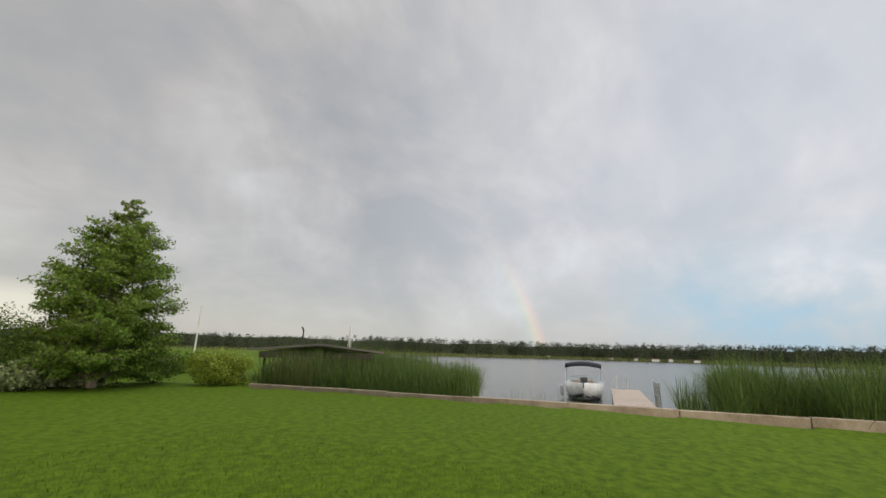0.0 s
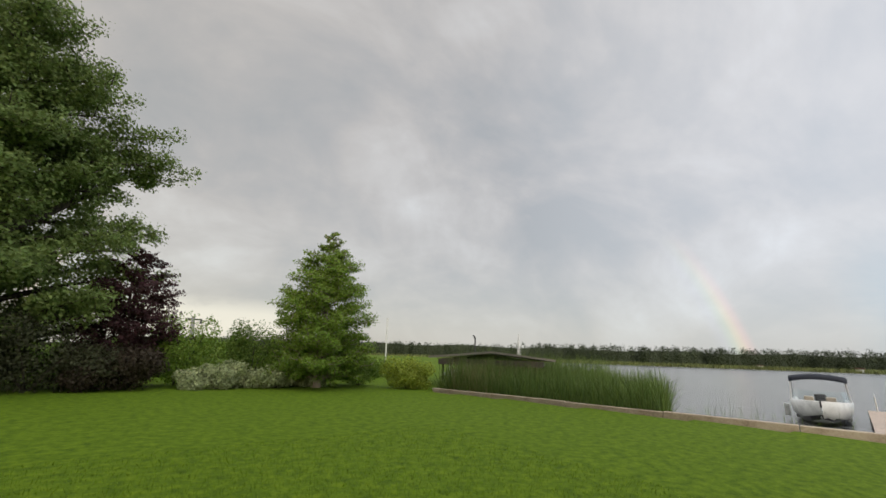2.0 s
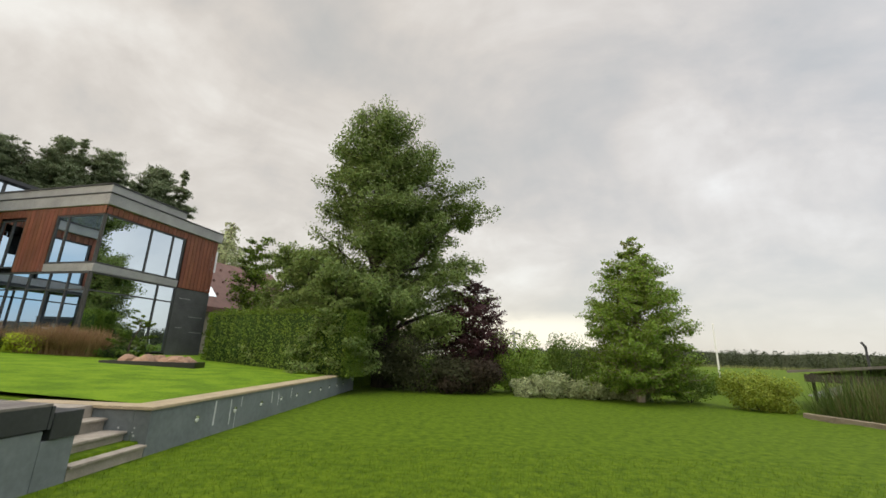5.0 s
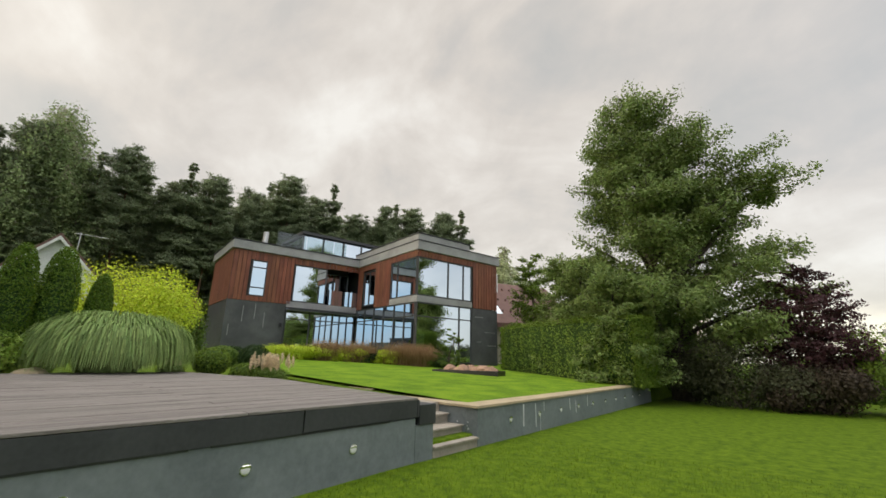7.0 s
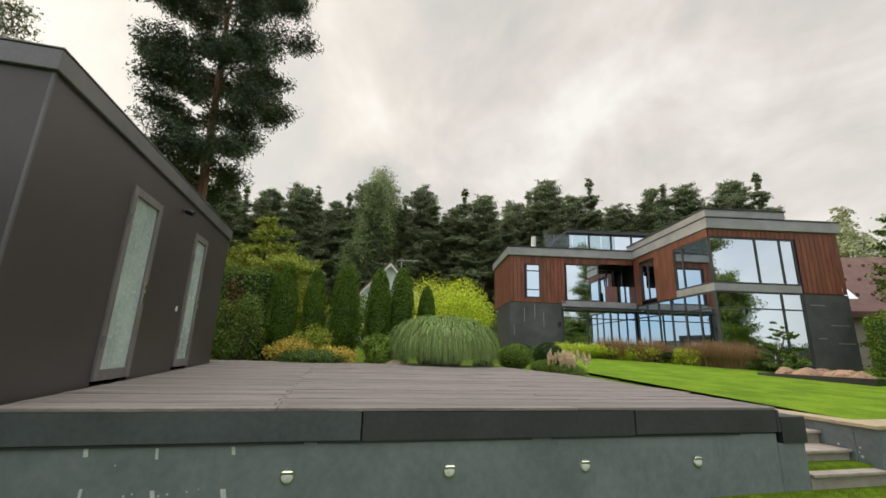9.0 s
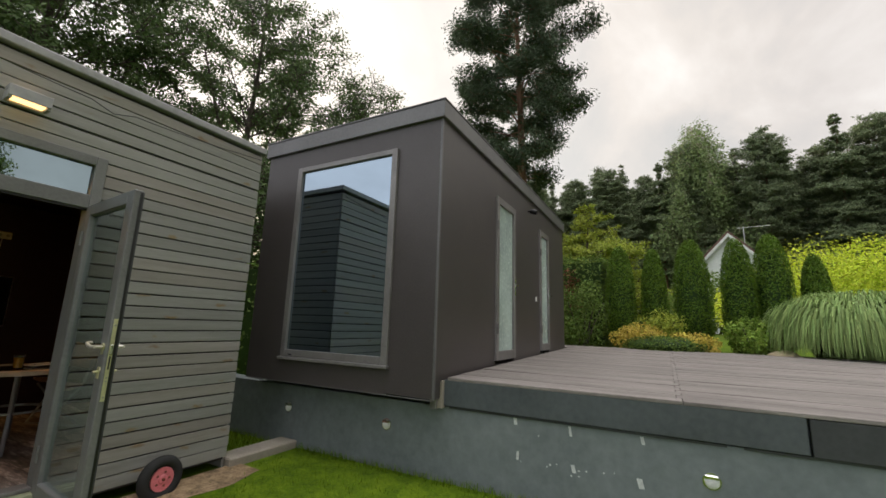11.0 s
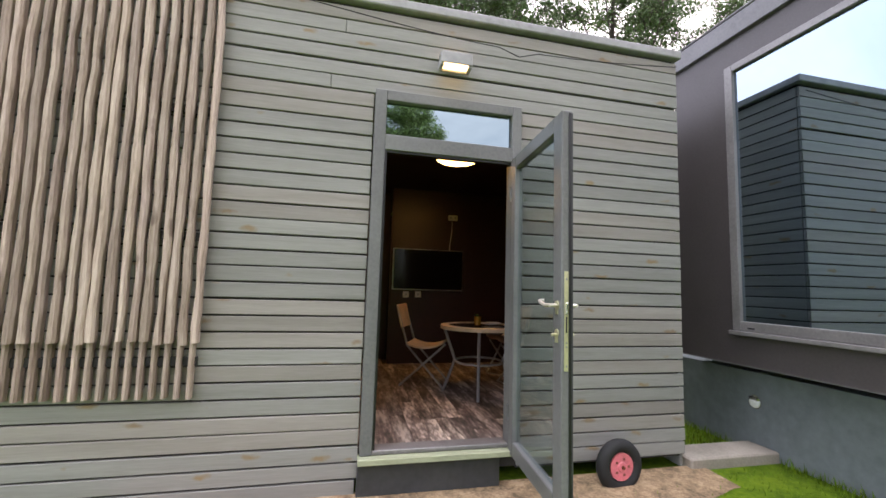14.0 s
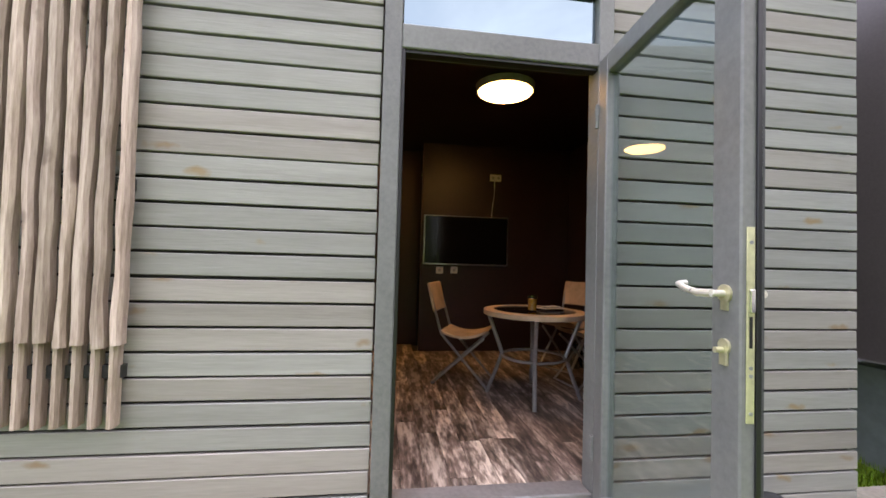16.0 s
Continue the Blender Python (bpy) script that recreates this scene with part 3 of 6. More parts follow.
def smooth_bush(name, at, rx, rz, count, leaf, material, label, group="", category="bush", ry=None, power=1.0, cone=0.0):
    """A clipped shape: leaves in a close shell over a core coloured dark for the shade inside."""
    t = thing(name, at, label, category, group)
    ry = ry or rx
    d = rng.normal(size=(count, 3))
    d /= np.linalg.norm(d, axis=1, keepdims=True)
    d[:, 2] = np.sign(d[:, 2]) * np.abs(d[:, 2]) ** power
    k = rng.uniform(0.88, 1.05, (count, 1))
    p = d * k * (rx, ry, rz) + (0, 0, rz)
    taper = 1 - cone * np.clip(p[:, 2] / (2 * rz), 0, 1)
    p[:, :2] *= taper[:, None]
    fast_mesh("foliage", leaf_quads(p, leaf, d, 0.5), 4, material, t)
    # solid filler whose dark colour stands in for shade between the leaves
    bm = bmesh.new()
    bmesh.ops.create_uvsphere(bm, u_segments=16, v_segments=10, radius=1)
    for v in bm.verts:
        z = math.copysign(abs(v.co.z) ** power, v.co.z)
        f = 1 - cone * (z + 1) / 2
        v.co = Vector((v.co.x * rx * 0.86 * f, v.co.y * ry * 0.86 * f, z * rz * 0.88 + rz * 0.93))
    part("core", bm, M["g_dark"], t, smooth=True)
    return t


def blades(name, roots, height, width, droop, material, parent=None, label="", kind="", segs=3, spread=0.5, low=0.1, reach=1.0):
    """Arching blades from the given roots, as strips of quads."""
    n = len(roots)
    a = rng.uniform(0, 2 * np.pi, n)
    lean = rng.uniform(low, 1, n) * spread
    h = height * rng.uniform(0.65, 1.1, n)
    d = np.stack([np.cos(a), np.sin(a), 0 * a], 1)
    s = np.stack([-np.sin(a), np.cos(a), 0 * a], 1)
    rows = []
    for i in range(segs + 1):
        f = i / segs
        up = h * (f - droop * f * f * lean)
        c = roots + d * (reach * lean * h * (0.25 * f + 0.75 * f * f))[:, None] + np.array((0, 0, 1.0)) * up[:, None]
        w = width * (1 - f) ** 0.7 * 0.5 + 0.0005
        rows.append((c - s * w, c + s * w))
    faces = [np.stack([rows[i][0], rows[i][1], rows[i + 1][1], rows[i + 1][0]], 1) for i in range(segs)]
    return fast_mesh(name, np.concatenate(faces).reshape(-1, 3), 4, material, parent, label, kind)


# ---- ground, water, walls ----
WALL_X = 3.315


def sea_x(y):
    """The sea wall's line, and the bank beyond its end."""
    if y > -19.5:
        return -12.35 - (y + 19.5) * 0.19
    if y > -23:
        return -12.35 - (-19.5 - y) * 1.6
    return -17.95 - (-23 - y) * 0.9


def ground_z(x, y):
    base = -0.09 + 0.09 * min(max((-y - 3) / 6, 0), 1)
    if x > WALL_X + 0.1:
        up = 0.58 + 0.04 * (min(x, 24) - 3.3)
        base = up if y < -11.0 or x > 9.5 else (0.2 if y < 0.6 else 0.1)
    dx = x - sea_x(y)
    if dx < 0:
        base = max(-2.2, -0.5 + dx * 0.25)
    far = -330 + 0.25 * abs(y) if y > -60 else -330 + 0.9 * (-60 - y)
    if x < far:
        base = -0.3
    return base


xs = sorted({-2500, -900, -420, *range(-340, -20, 20), *[v * 0.5 for v in range(-42, 7)], WALL_X + 0.02, WALL_X + 0.12, *[v * 1.5 + 4.5 for v in range(0, 22)], 50, 90, 200, 900, 2500})
ys = sorted({-2500, -900, -400, *range(-300, -40, 20), *[v * 1.0 for v in range(-40, 14)], -11.02, -10.98, 20, 40, 90, 300, 900, 2500})
bm = bmesh.new()
grid = [[bm.verts.new((x, y, ground_z(x, y))) for y in ys] for x in xs]
for i in range(len(xs) - 1):
    for j in range(len(ys) - 1):
        bm.faces.new((grid[i][j], grid[i + 1][j], grid[i + 1][j + 1], grid[i][j + 1]))
ground = structure("ground", bm, M["lawn"], smooth=False)
bm = bmesh.new()
v = [bm.verts.new(p) for p in ((-2500, -2500, -0.8), (-11.5, -2500, -0.8), (-11.5, 2500, -0.8), (-2500, 2500, -0.8))]
bm.faces.new(v)
water = structure("water", bm, M["water"])

# lower wall with its lights
bm = bmesh.new()
box(bm, WALL_X, WALL_X + 0.25, -22.6, -11.0, -0.3, 0.615, 0.006)
box(bm, WALL_X + 0.25, 6.4, -11.25, -11.0, -0.3, 0.615, 0.006)
structure("garden_wall", bm, M["wall"])
bm = bmesh.new()
box(bm, WALL_X - 0.03, WALL_X + 0.42, -22.6, -10.96, 0.617, 0.665, 0.006)
box(bm, WALL_X + 0.422, 6.4, -11.30, -10.96, 0.617, 0.665, 0.006)
structure("wall_coping", bm, M["coping"])
bm = bmesh.new()
box(bm, WALL_X, WALL_X + 0.25, -9.42, 3.2, -0.3, 0.60, 0.004)
box(bm, WALL_X + 0.25, 6.4, -9.42, -9.2, -0.3, 0.60, 0.004)
box(bm, WALL_X + 0.252, 9.5, -2.15, -1.95, 0.1, 0.84, 0.004)
structure("terrace_wall", bm, M["wall"])


def wall_light(y, z=0.345):
    t = thing("wall_light", (WALL_X - 0.002, y, z), "small round steel wall light with a hooded lens in grey wall", "wall light", "lights along the low wall")
    bm = bmesh.new()
    bmesh.ops.create_cone(bm, cap_ends=True, segments=20, radius1=0.058, radius2=0.052, depth=0.02, matrix=Matrix.Rotation(radians(90), 4, "Y"))
    part("rim", bm, M["chrome"], t, smooth=False)
    bm = bmesh.new()
    bmesh.ops.create_uvsphere(bm, u_segments=14, v_segments=8, radius=0.050, matrix=Matrix.Translation((-0.012, 0, -0.004)) @ Matrix.Diagonal((0.35, 1, 0.95, 1)))
    part("lens", bm, M["boatwhite"], t, smooth=True)
    bm = bmesh.new()
    box(bm, -0.028, -0.008, -0.045, 0.045, 0.012, 0.042, 0.006)
    part("hood", bm, M["chrome"], t)
    return t


lamp_a = wall_light(0.156)
for y in (-1.314, -4.19, -5.58, -6.96, -8.30, -12.1, -13.3, -14.4, -15.45, -16.45, -17.45, -18.4, -19.3, -20.18, -21.0):
    copy_thing(lamp_a, pose(WALL_X - 0.002, y, 0.345))
side_lamp = copy_thing(lamp_a, pose(4.05, -11.0 + 0.002, 0.42, 0, 0, -90))
side_lamp["label"] = "round steel wall light splashed with white paint beside the garden steps"

# old fixing marks and paint splashes on the walls
mark = 0
for y, z0, z1, w in ((-2.72, 0.53, 0.60, 0.03), (-3.2, 0.50, 0.58, 0.02), (-3.75, 0.52, 0.58, 0.025), (-2.74, 0.24, 0.31, 0.02), (-3.22, 0.22, 0.28, 0.03), (-3.72, 0.20, 0.27, 0.04), (-13.15, 0.1, 0.56, 0.03), (-13.55, 0.38, 0.57, 0.02), (-12.62, 0.16, 0.58, 0.045), (-14.95, 0.30, 0.56, 0.04), (-15.3, 0.2, 0.5, 0.03), (-16.1, 0.3, 0.55, 0.03), (-13.35, 0.0, 0.3, 0.015)):
    bm = bmesh.new()
    box(bm, WALL_X - 0.0035, WALL_X + 0.001, y - w / 2, y + w / 2, z0, z1)
    for v in bm.verts:
        v.co.y += 0.25 * w * math.sin(v.co.z * 40 + y)
    structure("trim", bm, M["paint_mark"])
random.seed(11)
for i in range(12):
    y, z = -3.2 + random.uniform(-0.65, 0.65), random.choice((0.26, 0.45, 0.22)) + random.uniform(-0.03, 0.03)
    s = random.uniform(0.004, 0.009)
    bm = bmesh.new()
    bmesh.ops.create_circle(bm, cap_ends=True, segments=7, radius=s, matrix=Matrix.Translation((WALL_X - 0.003, y, z)) @ Matrix.Rotation(radians(-90), 4, "Y"))
    structure("trim", bm, M["paint_mark"])
for i in range(9):
    x, z = 3.5 + random.uniform(0, 1.3), random.uniform(0.05, 0.52)
    bm = bmesh.new()
    bmesh.ops.create_circle(bm, cap_ends=True, segments=8, radius=random.uniform(0.008, 0.03), matrix=Matrix.Translation((x, -10.997, z)) @ Matrix.Rotation(radians(90), 4, "X"))
    structure("trim", bm, M["paint_mark"])


def deck_z(x):
    return 0.875 + 0.020 * (x - WALL_X)


# terrace edge and its fascia in lengths
bm = bmesh.new()
box(bm, WALL_X + 0.03, WALL_X + 0.2, -9.40, -1.97, 0.60, 0.845)
box(bm, WALL_X + 0.2, 7.3, -9.40, -9.25, 0.60, 0.845)
structure("terrace_frame", bm, M["wall_dark"])
fascia = thing("terrace_edge", (WALL_X - 0.028, 0, 0), "long flat grey and black boards along the terrace edge, slightly uneven", "fascia")
random.seed(3)
for y0, y1, mt, dz in ((-4.76, -1.98, "wall_mid", 0), (-7.55, -4.775, "wall_dark", -0.006), (-9.42, -7.565, "wall_dark", 0.004)):
    bm = bmesh.new()
    box(bm, 0, 0.045, y0, y1, 0.613 + dz, 0.852 + dz, 0.004)
    part("board", bm, M[mt], fascia)
for y0, y1 in ((-4.3, -2.05), (-6.4, -4.4), (-8.9, -6.6)):
    bm = bmesh.new()
    box(bm, 0.012, 0.06, y0, y1, 0.590, 0.607, 0.002)
    part("batten", bm, M["wall_dark"], fascia)
boxed("board", (0.0, 3.9, -9.47, -9.43, 0.613, 0.852), M["wall_dark"], fascia)
boxed("step_box", (WALL_X - 0.03, WALL_X + 0.6, -9.84, -9.48, 0.50, 0.78), M["wall_dark"], None, bevel=0.006)
tagged(bpy.data.objects["step_box"], "dark flat box end beside the garden steps", "block")
# wall beside the steps, under that box
bm = bmesh.new()
box(bm, WALL_X, WALL_X + 1.2, -9.82, -9.425, -0.3, 0.495, 0.004)
structure("terrace_wall", bm, M["wall"])
bracket = thing("metal_bracket", (WALL_X - 0.05, -1.93, 0.60), "worn metal corner bracket at the end of the terrace edge", "bracket")
boxed("plate", (-0.02, 0.05, -0.07, -0.01, -0.01, 0.25), M["stone_white"], bracket)
boxed("foot", (-0.05, 0.03, -0.02, 0.05, -0.02, 0.09), M["frameB"], bracket)

# garden steps
steps = thing("garden_steps", (0, 0, 0), "short flight of stone-topped garden steps between grey walls", "steps")
for i in range(3):
    x = WALL_X - 0.02 + 0.33 * i
    z = 0.165 * (i + 1)
    boxed("riser", (x + 0.02, x + 1.8, -10.99, -9.83, z - 0.3, z - 0.035), M["stone_white"], steps)
    boxed("tread", (x - 0.02, x + 0.36, -10.99, -9.825, z - 0.033, z), M["tread"], steps)
boxed("landing", (WALL_X + 0.87, 6.4, -10.99, -9.43, 0.4, 0.66), M["tread"], steps)

# concrete strip by the cabin
boxed("concrete_strip", (2.45, WALL_X - 0.004, -0.04, 0.24, -0.2, -0.005), M["stone_white"], None, "weathered concrete edging strip in the grass", bevel=0.012)
tagged(bpy.data.objects["concrete_strip"], "", "edging")

# sea wall
seawall = thing("sea_wall", (0, 0, 0), "low weathered timber edging along the lake side of the lawn", "edging")
for i in range(11):
    y0 = -19.5 + i * 2.9
    y1 = y0 + 2.885
    a, b = Vector((sea_x(y0), y0, 0)), Vector((sea_x(y1), y1, 0))
    bm = bmesh.new()
    L = (b - a).length
    box(bm, 0, L, -0.09, 0.09, -0.9, 0.12 + 0.012 * math.sin(i * 2.3), 0.015)
    ob = part("beam", bm, M["seawall"], seawall)
    ob.matrix_world = Matrix.Translation(a) @ Matrix.Rotation(math.atan2((b - a).y, (b - a).x), 4, "Z")

# upper lawn surface as turf of its own colour, with a pale edging
bm = bmesh.new()
for i in range(30):
    for j in range(24):
        x0, x1 = 3.75 + i * 0.75, 3.75 + (i + 1) * 0.75
        y0, y1 = -30 + j * 0.78, -30 + (j + 1) * 0.78
        f = [bm.verts.new((x, y, 0.645 + 0.04 * (x - 3.3))) for x, y in ((x0, y0), (x1, y0), (x1, y1), (x0, y1))]
        bm.faces.new(f)
bmesh.ops.remove_doubles(bm, verts=bm.verts, dist=0.001)
structure("upper_lawn", bm, M["lawn_up"])
boxed("garden_path", (6.38, 13.0, -11.27, -9.2, 0.4, 0.70), M["tread"], None, kind="structure")
boxed("lawn_edge", (6.42, 16.0, -11.33, -11.26, 0.5, 0.74), M["coping"], None, kind="structure")

# ---- timber cabin ----
A_L, A_R, A_TOP, A_BACK = -3.4, 2.43, 3.24, 3.4
cab = tagged(new("cabin_wall"), "", "", "", "structure")
bm = bmesh.new()
for dims in ((A_L, -0.09, 0.03, 0.15, 0.0, A_TOP), (1.02, A_R - 0.02, 0.03, 0.15, 0.0, A_TOP), (-0.09, 1.02, 0.03, 0.15, 2.62, A_TOP), (A_R - 0.14, A_R - 0.02, 0.15, A_BACK, 0.0, A_TOP), (A_L, A_L + 0.12, 0.15, A_BACK, 0.0, A_TOP), (A_L, A_R - 0.02, A_BACK, A_BACK + 0.12, 0.0, A_TOP)):
    box(bm, *dims)
part("cabin_core", bm, M["behind"], cab)
bm = bmesh.new()
box(bm, A_L - 0.03, A_R + 0.03, -0.035, A_BACK + 0.15, A_TOP + 0.004, A_TOP + 0.075, 0.008)
structure("cabin_roof", bm, M["graymetal"])
bm = bmesh.new()
box(bm, A_L + 0.12, A_R - 0.14, 0.15, A_BACK, 2.66, 2.72)
structure("ceiling", bm, M["brown"])
bm = bmesh.new()
box(bm, A_L + 0.12, A_R - 0.14, 0.02, A_BACK, 0.02, 0.165)
structure("floor", bm, M["behind"])
bm = bmesh.new()
IN_Y = 3.0
box(bm, 0.37, A_R - 0.14, IN_Y, IN_Y + 0.08, 0.17, 2.66)
box(bm, -1.7, 0.37 - 0.001, 3.39, 3.40, 0.17, 2.66)
box(bm, -1.78, -1.7, 0.15, 3.40, 0.17, 2.66)
box(bm, 2.22, 2.289, 0.15, IN_Y, 0.17, 2.66)
box(bm, -1.7, -0.09, 0.151, 0.19, 0.17, 2.66)
box(bm, 1.02, 2.22, 0.151, 0.19, 0.17, 2.66)
box(bm, -0.09, 1.02, 0.151, 0.19, 2.62, 2.66)
structure("wall_inner", bm, M["brown"])

# steps of the inner wall behind the gap, and the doorway's frame
F0, F1, FT, TR0, TR1 = -0.045, 0.995, 2.625, 2.20, 2.30
door_frame = thing("door_1", (0, 0, 0), "open grey metal door with clear glass and a transom above", "door")
for nm, dims in (("jamb", (F0 - 0.03, F0 + 0.05, -0.035, 0.07, 0.165, FT)), ("jamb", (F1 - 0.055, F1 + 0.02, -0.035, 0.07, 0.165, FT)), ("head", (F0 + 0.05, F1 - 0.055, -0.035, 0.07, FT - 0.075, FT)), ("rail", (F0 + 0.05, F1 - 0.055, -0.035, 0.07, 2.195, 2.305)), ("threshold", (F0 + 0.05, F1 - 0.055, -0.03, 0.09, 0.166, 0.195))):
    boxed(nm, dims, M["door"] if nm != "threshold" else M["frameB"], door_frame, bevel=0.005)
for dims in ((F0 + 0.05, F0 + 0.066, -0.028, 0.03, 0.196, 2.194), (F0 + 0.05, F1 - 0.055, -0.02, 0.03, 2.18, 2.194)):
    boxed("gasket", dims, M["black"], door_frame, bevel=0.002)
tp = boxed("transom_pane", (F0 + 0.055, F1 - 0.06, 0.005, 0.012, 2.307, FT - 0.077), M["transom_glass"], door_frame, "sky-reflecting transom pane", bevel=0)
HX, LEAF_W = 0.965, 0.86
leaf_ob = new("leaf")
leaf_ob.parent = door_frame
leaf_ob.matrix_world = pose(HX, -0.045, 0, 0, 0, -94.8)
for nm, dims in (("stile", (0.0, 0.085, -0.03, 0.03, 0.14, 2.215)), ("stile", (LEAF_W - 0.105, LEAF_W, -0.03, 0.03, 0.14, 2.215)), ("top_rail", (0.085, LEAF_W - 0.105, -0.03, 0.03, 2.125, 2.215)), ("bottom_rail", (0.085, LEAF_W - 0.105, -0.03, 0.03, 0.14, 0.235))):
    boxed(nm, dims, M["door"], leaf_ob, bevel=0.005)
boxed("gasket", (LEAF_W + 0.001, LEAF_W + 0.008, 0.008, 0.021, 0.15, 2.2), M["black"], leaf_ob, bevel=0.001)
boxed("edge_strip", (LEAF_W + 0.001, LEAF_W + 0.006, 0.0215, 0.030, 0.15, 2.2), M["roofdark"], leaf_ob, bevel=0.001)
pane = boxed("pane", (0.08, LEAF_W - 0.1, -0.004, 0.004, 0.23, 2.13), M["leafglass"], leaf_ob, "clear glass pane", bevel=0)
pane.visible_shadow = False
boxed("lock_plate", (LEAF_W + 0.0005, LEAF_W + 0.004, -0.016, 0.006, 0.86, 1.36), M["brass"], leaf_ob, "brass lock plate", bevel=0.001)
for z in (0.885, 0.98, 1.0, 1.32):
    bm = bmesh.new()
    rod(bm, (LEAF_W + 0.003, -0.005, z), (LEAF_W + 0.006, -0.005, z), 0.005, sides=8)
    part("screw", bm, M["steel"], leaf_ob)
boxed("lock_slot", (LEAF_W + 0.003, LEAF_W + 0.005, -0.009, -0.001, 1.05, 1.13), M["black"], leaf_ob, bevel=0)
boxed("latch", (LEAF_W + 0.002, LEAF_W + 0.012, -0.012, 0.002, 1.14, 1.20), M["chrome"], leaf_ob, bevel=0.002)
for s in (-1, 1):
    bm = bmesh.new()
    c = LEAF_W - 0.05
    rod(bm, (c, s * 0.03, 1.185), (c, s * 0.072, 1.185), 0.009, sides=12)
    limb(bm, [(c + 0.005, s * 0.072, 1.185), (c - 0.045, s * 0.078, 1.183), (c - 0.10, s * 0.078, 1.192), (c - 0.135, s * 0.074, 1.203)], 0.011, 0.009, 10)
    rod(bm, (c - 0.132, s * 0.074, 1.203), (c - 0.134, s * 0.05, 1.206), 0.009, sides=10)
    part("handle", bm, M["handle"], leaf_ob, "satin lever handle")
    bm = bmesh.new()
    rod(bm, (c, s * 0.03, 1.185), (c, s * 0.037, 1.185), 0.024, sides=18)
    box(bm, c - 0.012, c + 0.012, s * 0.0335 - 0.003, s * 0.0335 + 0.003, 1.14, 1.185)
    part("rose", bm, M["brass"], leaf_ob, "brass rose")
    bm = bmesh.new()
    rod(bm, (c, s * 0.03, 1.045), (c, s * 0.037, 1.045), 0.020, sides=18)
    box(bm, c - 0.012, c + 0.012, s * 0.035 - 0.004, s * 0.035 + 0.004, 0.995, 1.045)
    rod(bm, (c, s * 0.036, 1.035), (c, s * 0.060, 1.035), 0.008, sides=10)
    part("key_knob", bm, M["brass"], leaf_ob, "brass lock cover with a knob")
bm = bmesh.new()
for z in (0.35, 1.9):
    rod(bm, (-0.012, -0.03, z), (-0.012, -0.03, z + 0.11), 0.011)
part("hinge", bm, M["door"], leaf_ob)
boxed("door_sill", (F0 - 0.04, F1 + 0.01, -0.09, 0.02, 0.125, 0.163), M["lightwood"], None, "pale greenish wooden door sill", bevel=0.004)
tagged(bpy.data.objects["door_sill"], "", "sill")
boxed("plinth", (F0 - 0.04, F1 - 0.12, -0.045, 0.02, -0.14, 0.122), M["wall_dark"], None, kind="structure")
boxed("plinth", (A_L, F0 - 0.06, 0.01, 0.03, -0.2, 0.0), M["behind"], None, kind="structure")

# wall lamp over the door, lit
wl = thing("cabin_lamp", (0.475, -0.035, 2.862), "lit box-shaped metal wall lamp over the cabin door", "wall lamp")
boxed("housing", (-0.115, 0.115, -0.09, -0.0, 0.022, 0.055), M["graymetal"], wl)
boxed("back_plate", (-0.115, 0.115, -0.012, 0.0, -0.05, 0.02), M["graymetal"], wl)
boxed("cheek", (-0.115, -0.09, -0.09, -0.013, -0.045, 0.02), M["graymetal"], wl)
boxed("cheek", (0.09, 0.115, -0.09, -0.013, -0.045, 0.02), M["graymetal"], wl)
boxed("front_plate", (-0.115, 0.115, -0.100, -0.091, -0.028, 0.055), M["graymetal"], wl)
boxed("diffuser", (-0.088, 0.088, -0.088, -0.014, -0.036, -0.012), M["warm2"], wl, "glowing warm diffuser")
boxed("upper_slot", (-0.09, 0.09, -0.05, -0.015, 0.056, 0.060), M["warm2"], wl, "glowing slot", bevel=0)

# cable sagging along the top of the facade
bm = bmesh.new()
pts = [(x, -0.035, 3.17 - 0.10 * math.sin((x + 0.4) / 2.9 * math.pi) - (0.05 if 0.9 < x < 1.0 else 0)) for x in np.linspace(-0.9, 2.4, 22)]
limb(bm, pts, 0.004, 0.004, 5)
tagged(part("cable", bm, M["black"], None, "thin dark cable sagging under the cabin roof edge"), "", "cable")

# wheel leaning at the cabin's foot
wheel = thing("wheel", (1.73, -0.15, 0.045), "small rubber wheel with a faded pink rim leaning on cabin", "wheel", rz=4)
bm = bmesh.new()
for i in range(28):
    for j in range(10):
        bm.verts.new((0, 0, 0))
bm.verts.ensure_lookup_table()
for i in range(28):
    a = 2 * math.pi * i / 28
    for j in range(10):
        b = 2 * math.pi * j / 10
        r = 0.136 + 0.046 * math.cos(b)
        bm.verts[i * 10 + j].co = (r * math.cos(a), 0.045 * math.sin(b), r * math.sin(a))
for i in range(28):
    for j in range(10):
        bm.faces.new([bm.verts[k] for k in (i * 10 + j, ((i + 1) % 28) * 10 + j, ((i + 1) % 28) * 10 + (j + 1) % 10, i * 10 + (j + 1) % 10)])
part("tyre", bm, M["rubber"], wheel, "black rubber tyre", smooth=True)
bm = bmesh.new()
rod(bm, (0, -0.032, 0), (0, 0.032, 0), 0.094, 0.094, 28)
rod(bm, (0, -0.040, 0), (0, -0.030, 0), 0.030, 0.040, 16)
part("rim", bm, M["pink"], wheel, "faded pink rim")
bm = bmesh.new()
rod(bm, (0, -0.052, 0), (0, -0.036, 0), 0.012, 0.012, 10)
part("hub", bm, M["rust"], wheel)
for i in range(5):
    a = i * 1.257
    boxed("rim_slot", (math.cos(a) * 0.055 - 0.008, math.cos(a) * 0.055 + 0.008, -0.036, -0.031, math.sin(a) * 0.055 - 0.008, math.sin(a) * 0.055 + 0.008), M["rust"], wheel, bevel=0.001)

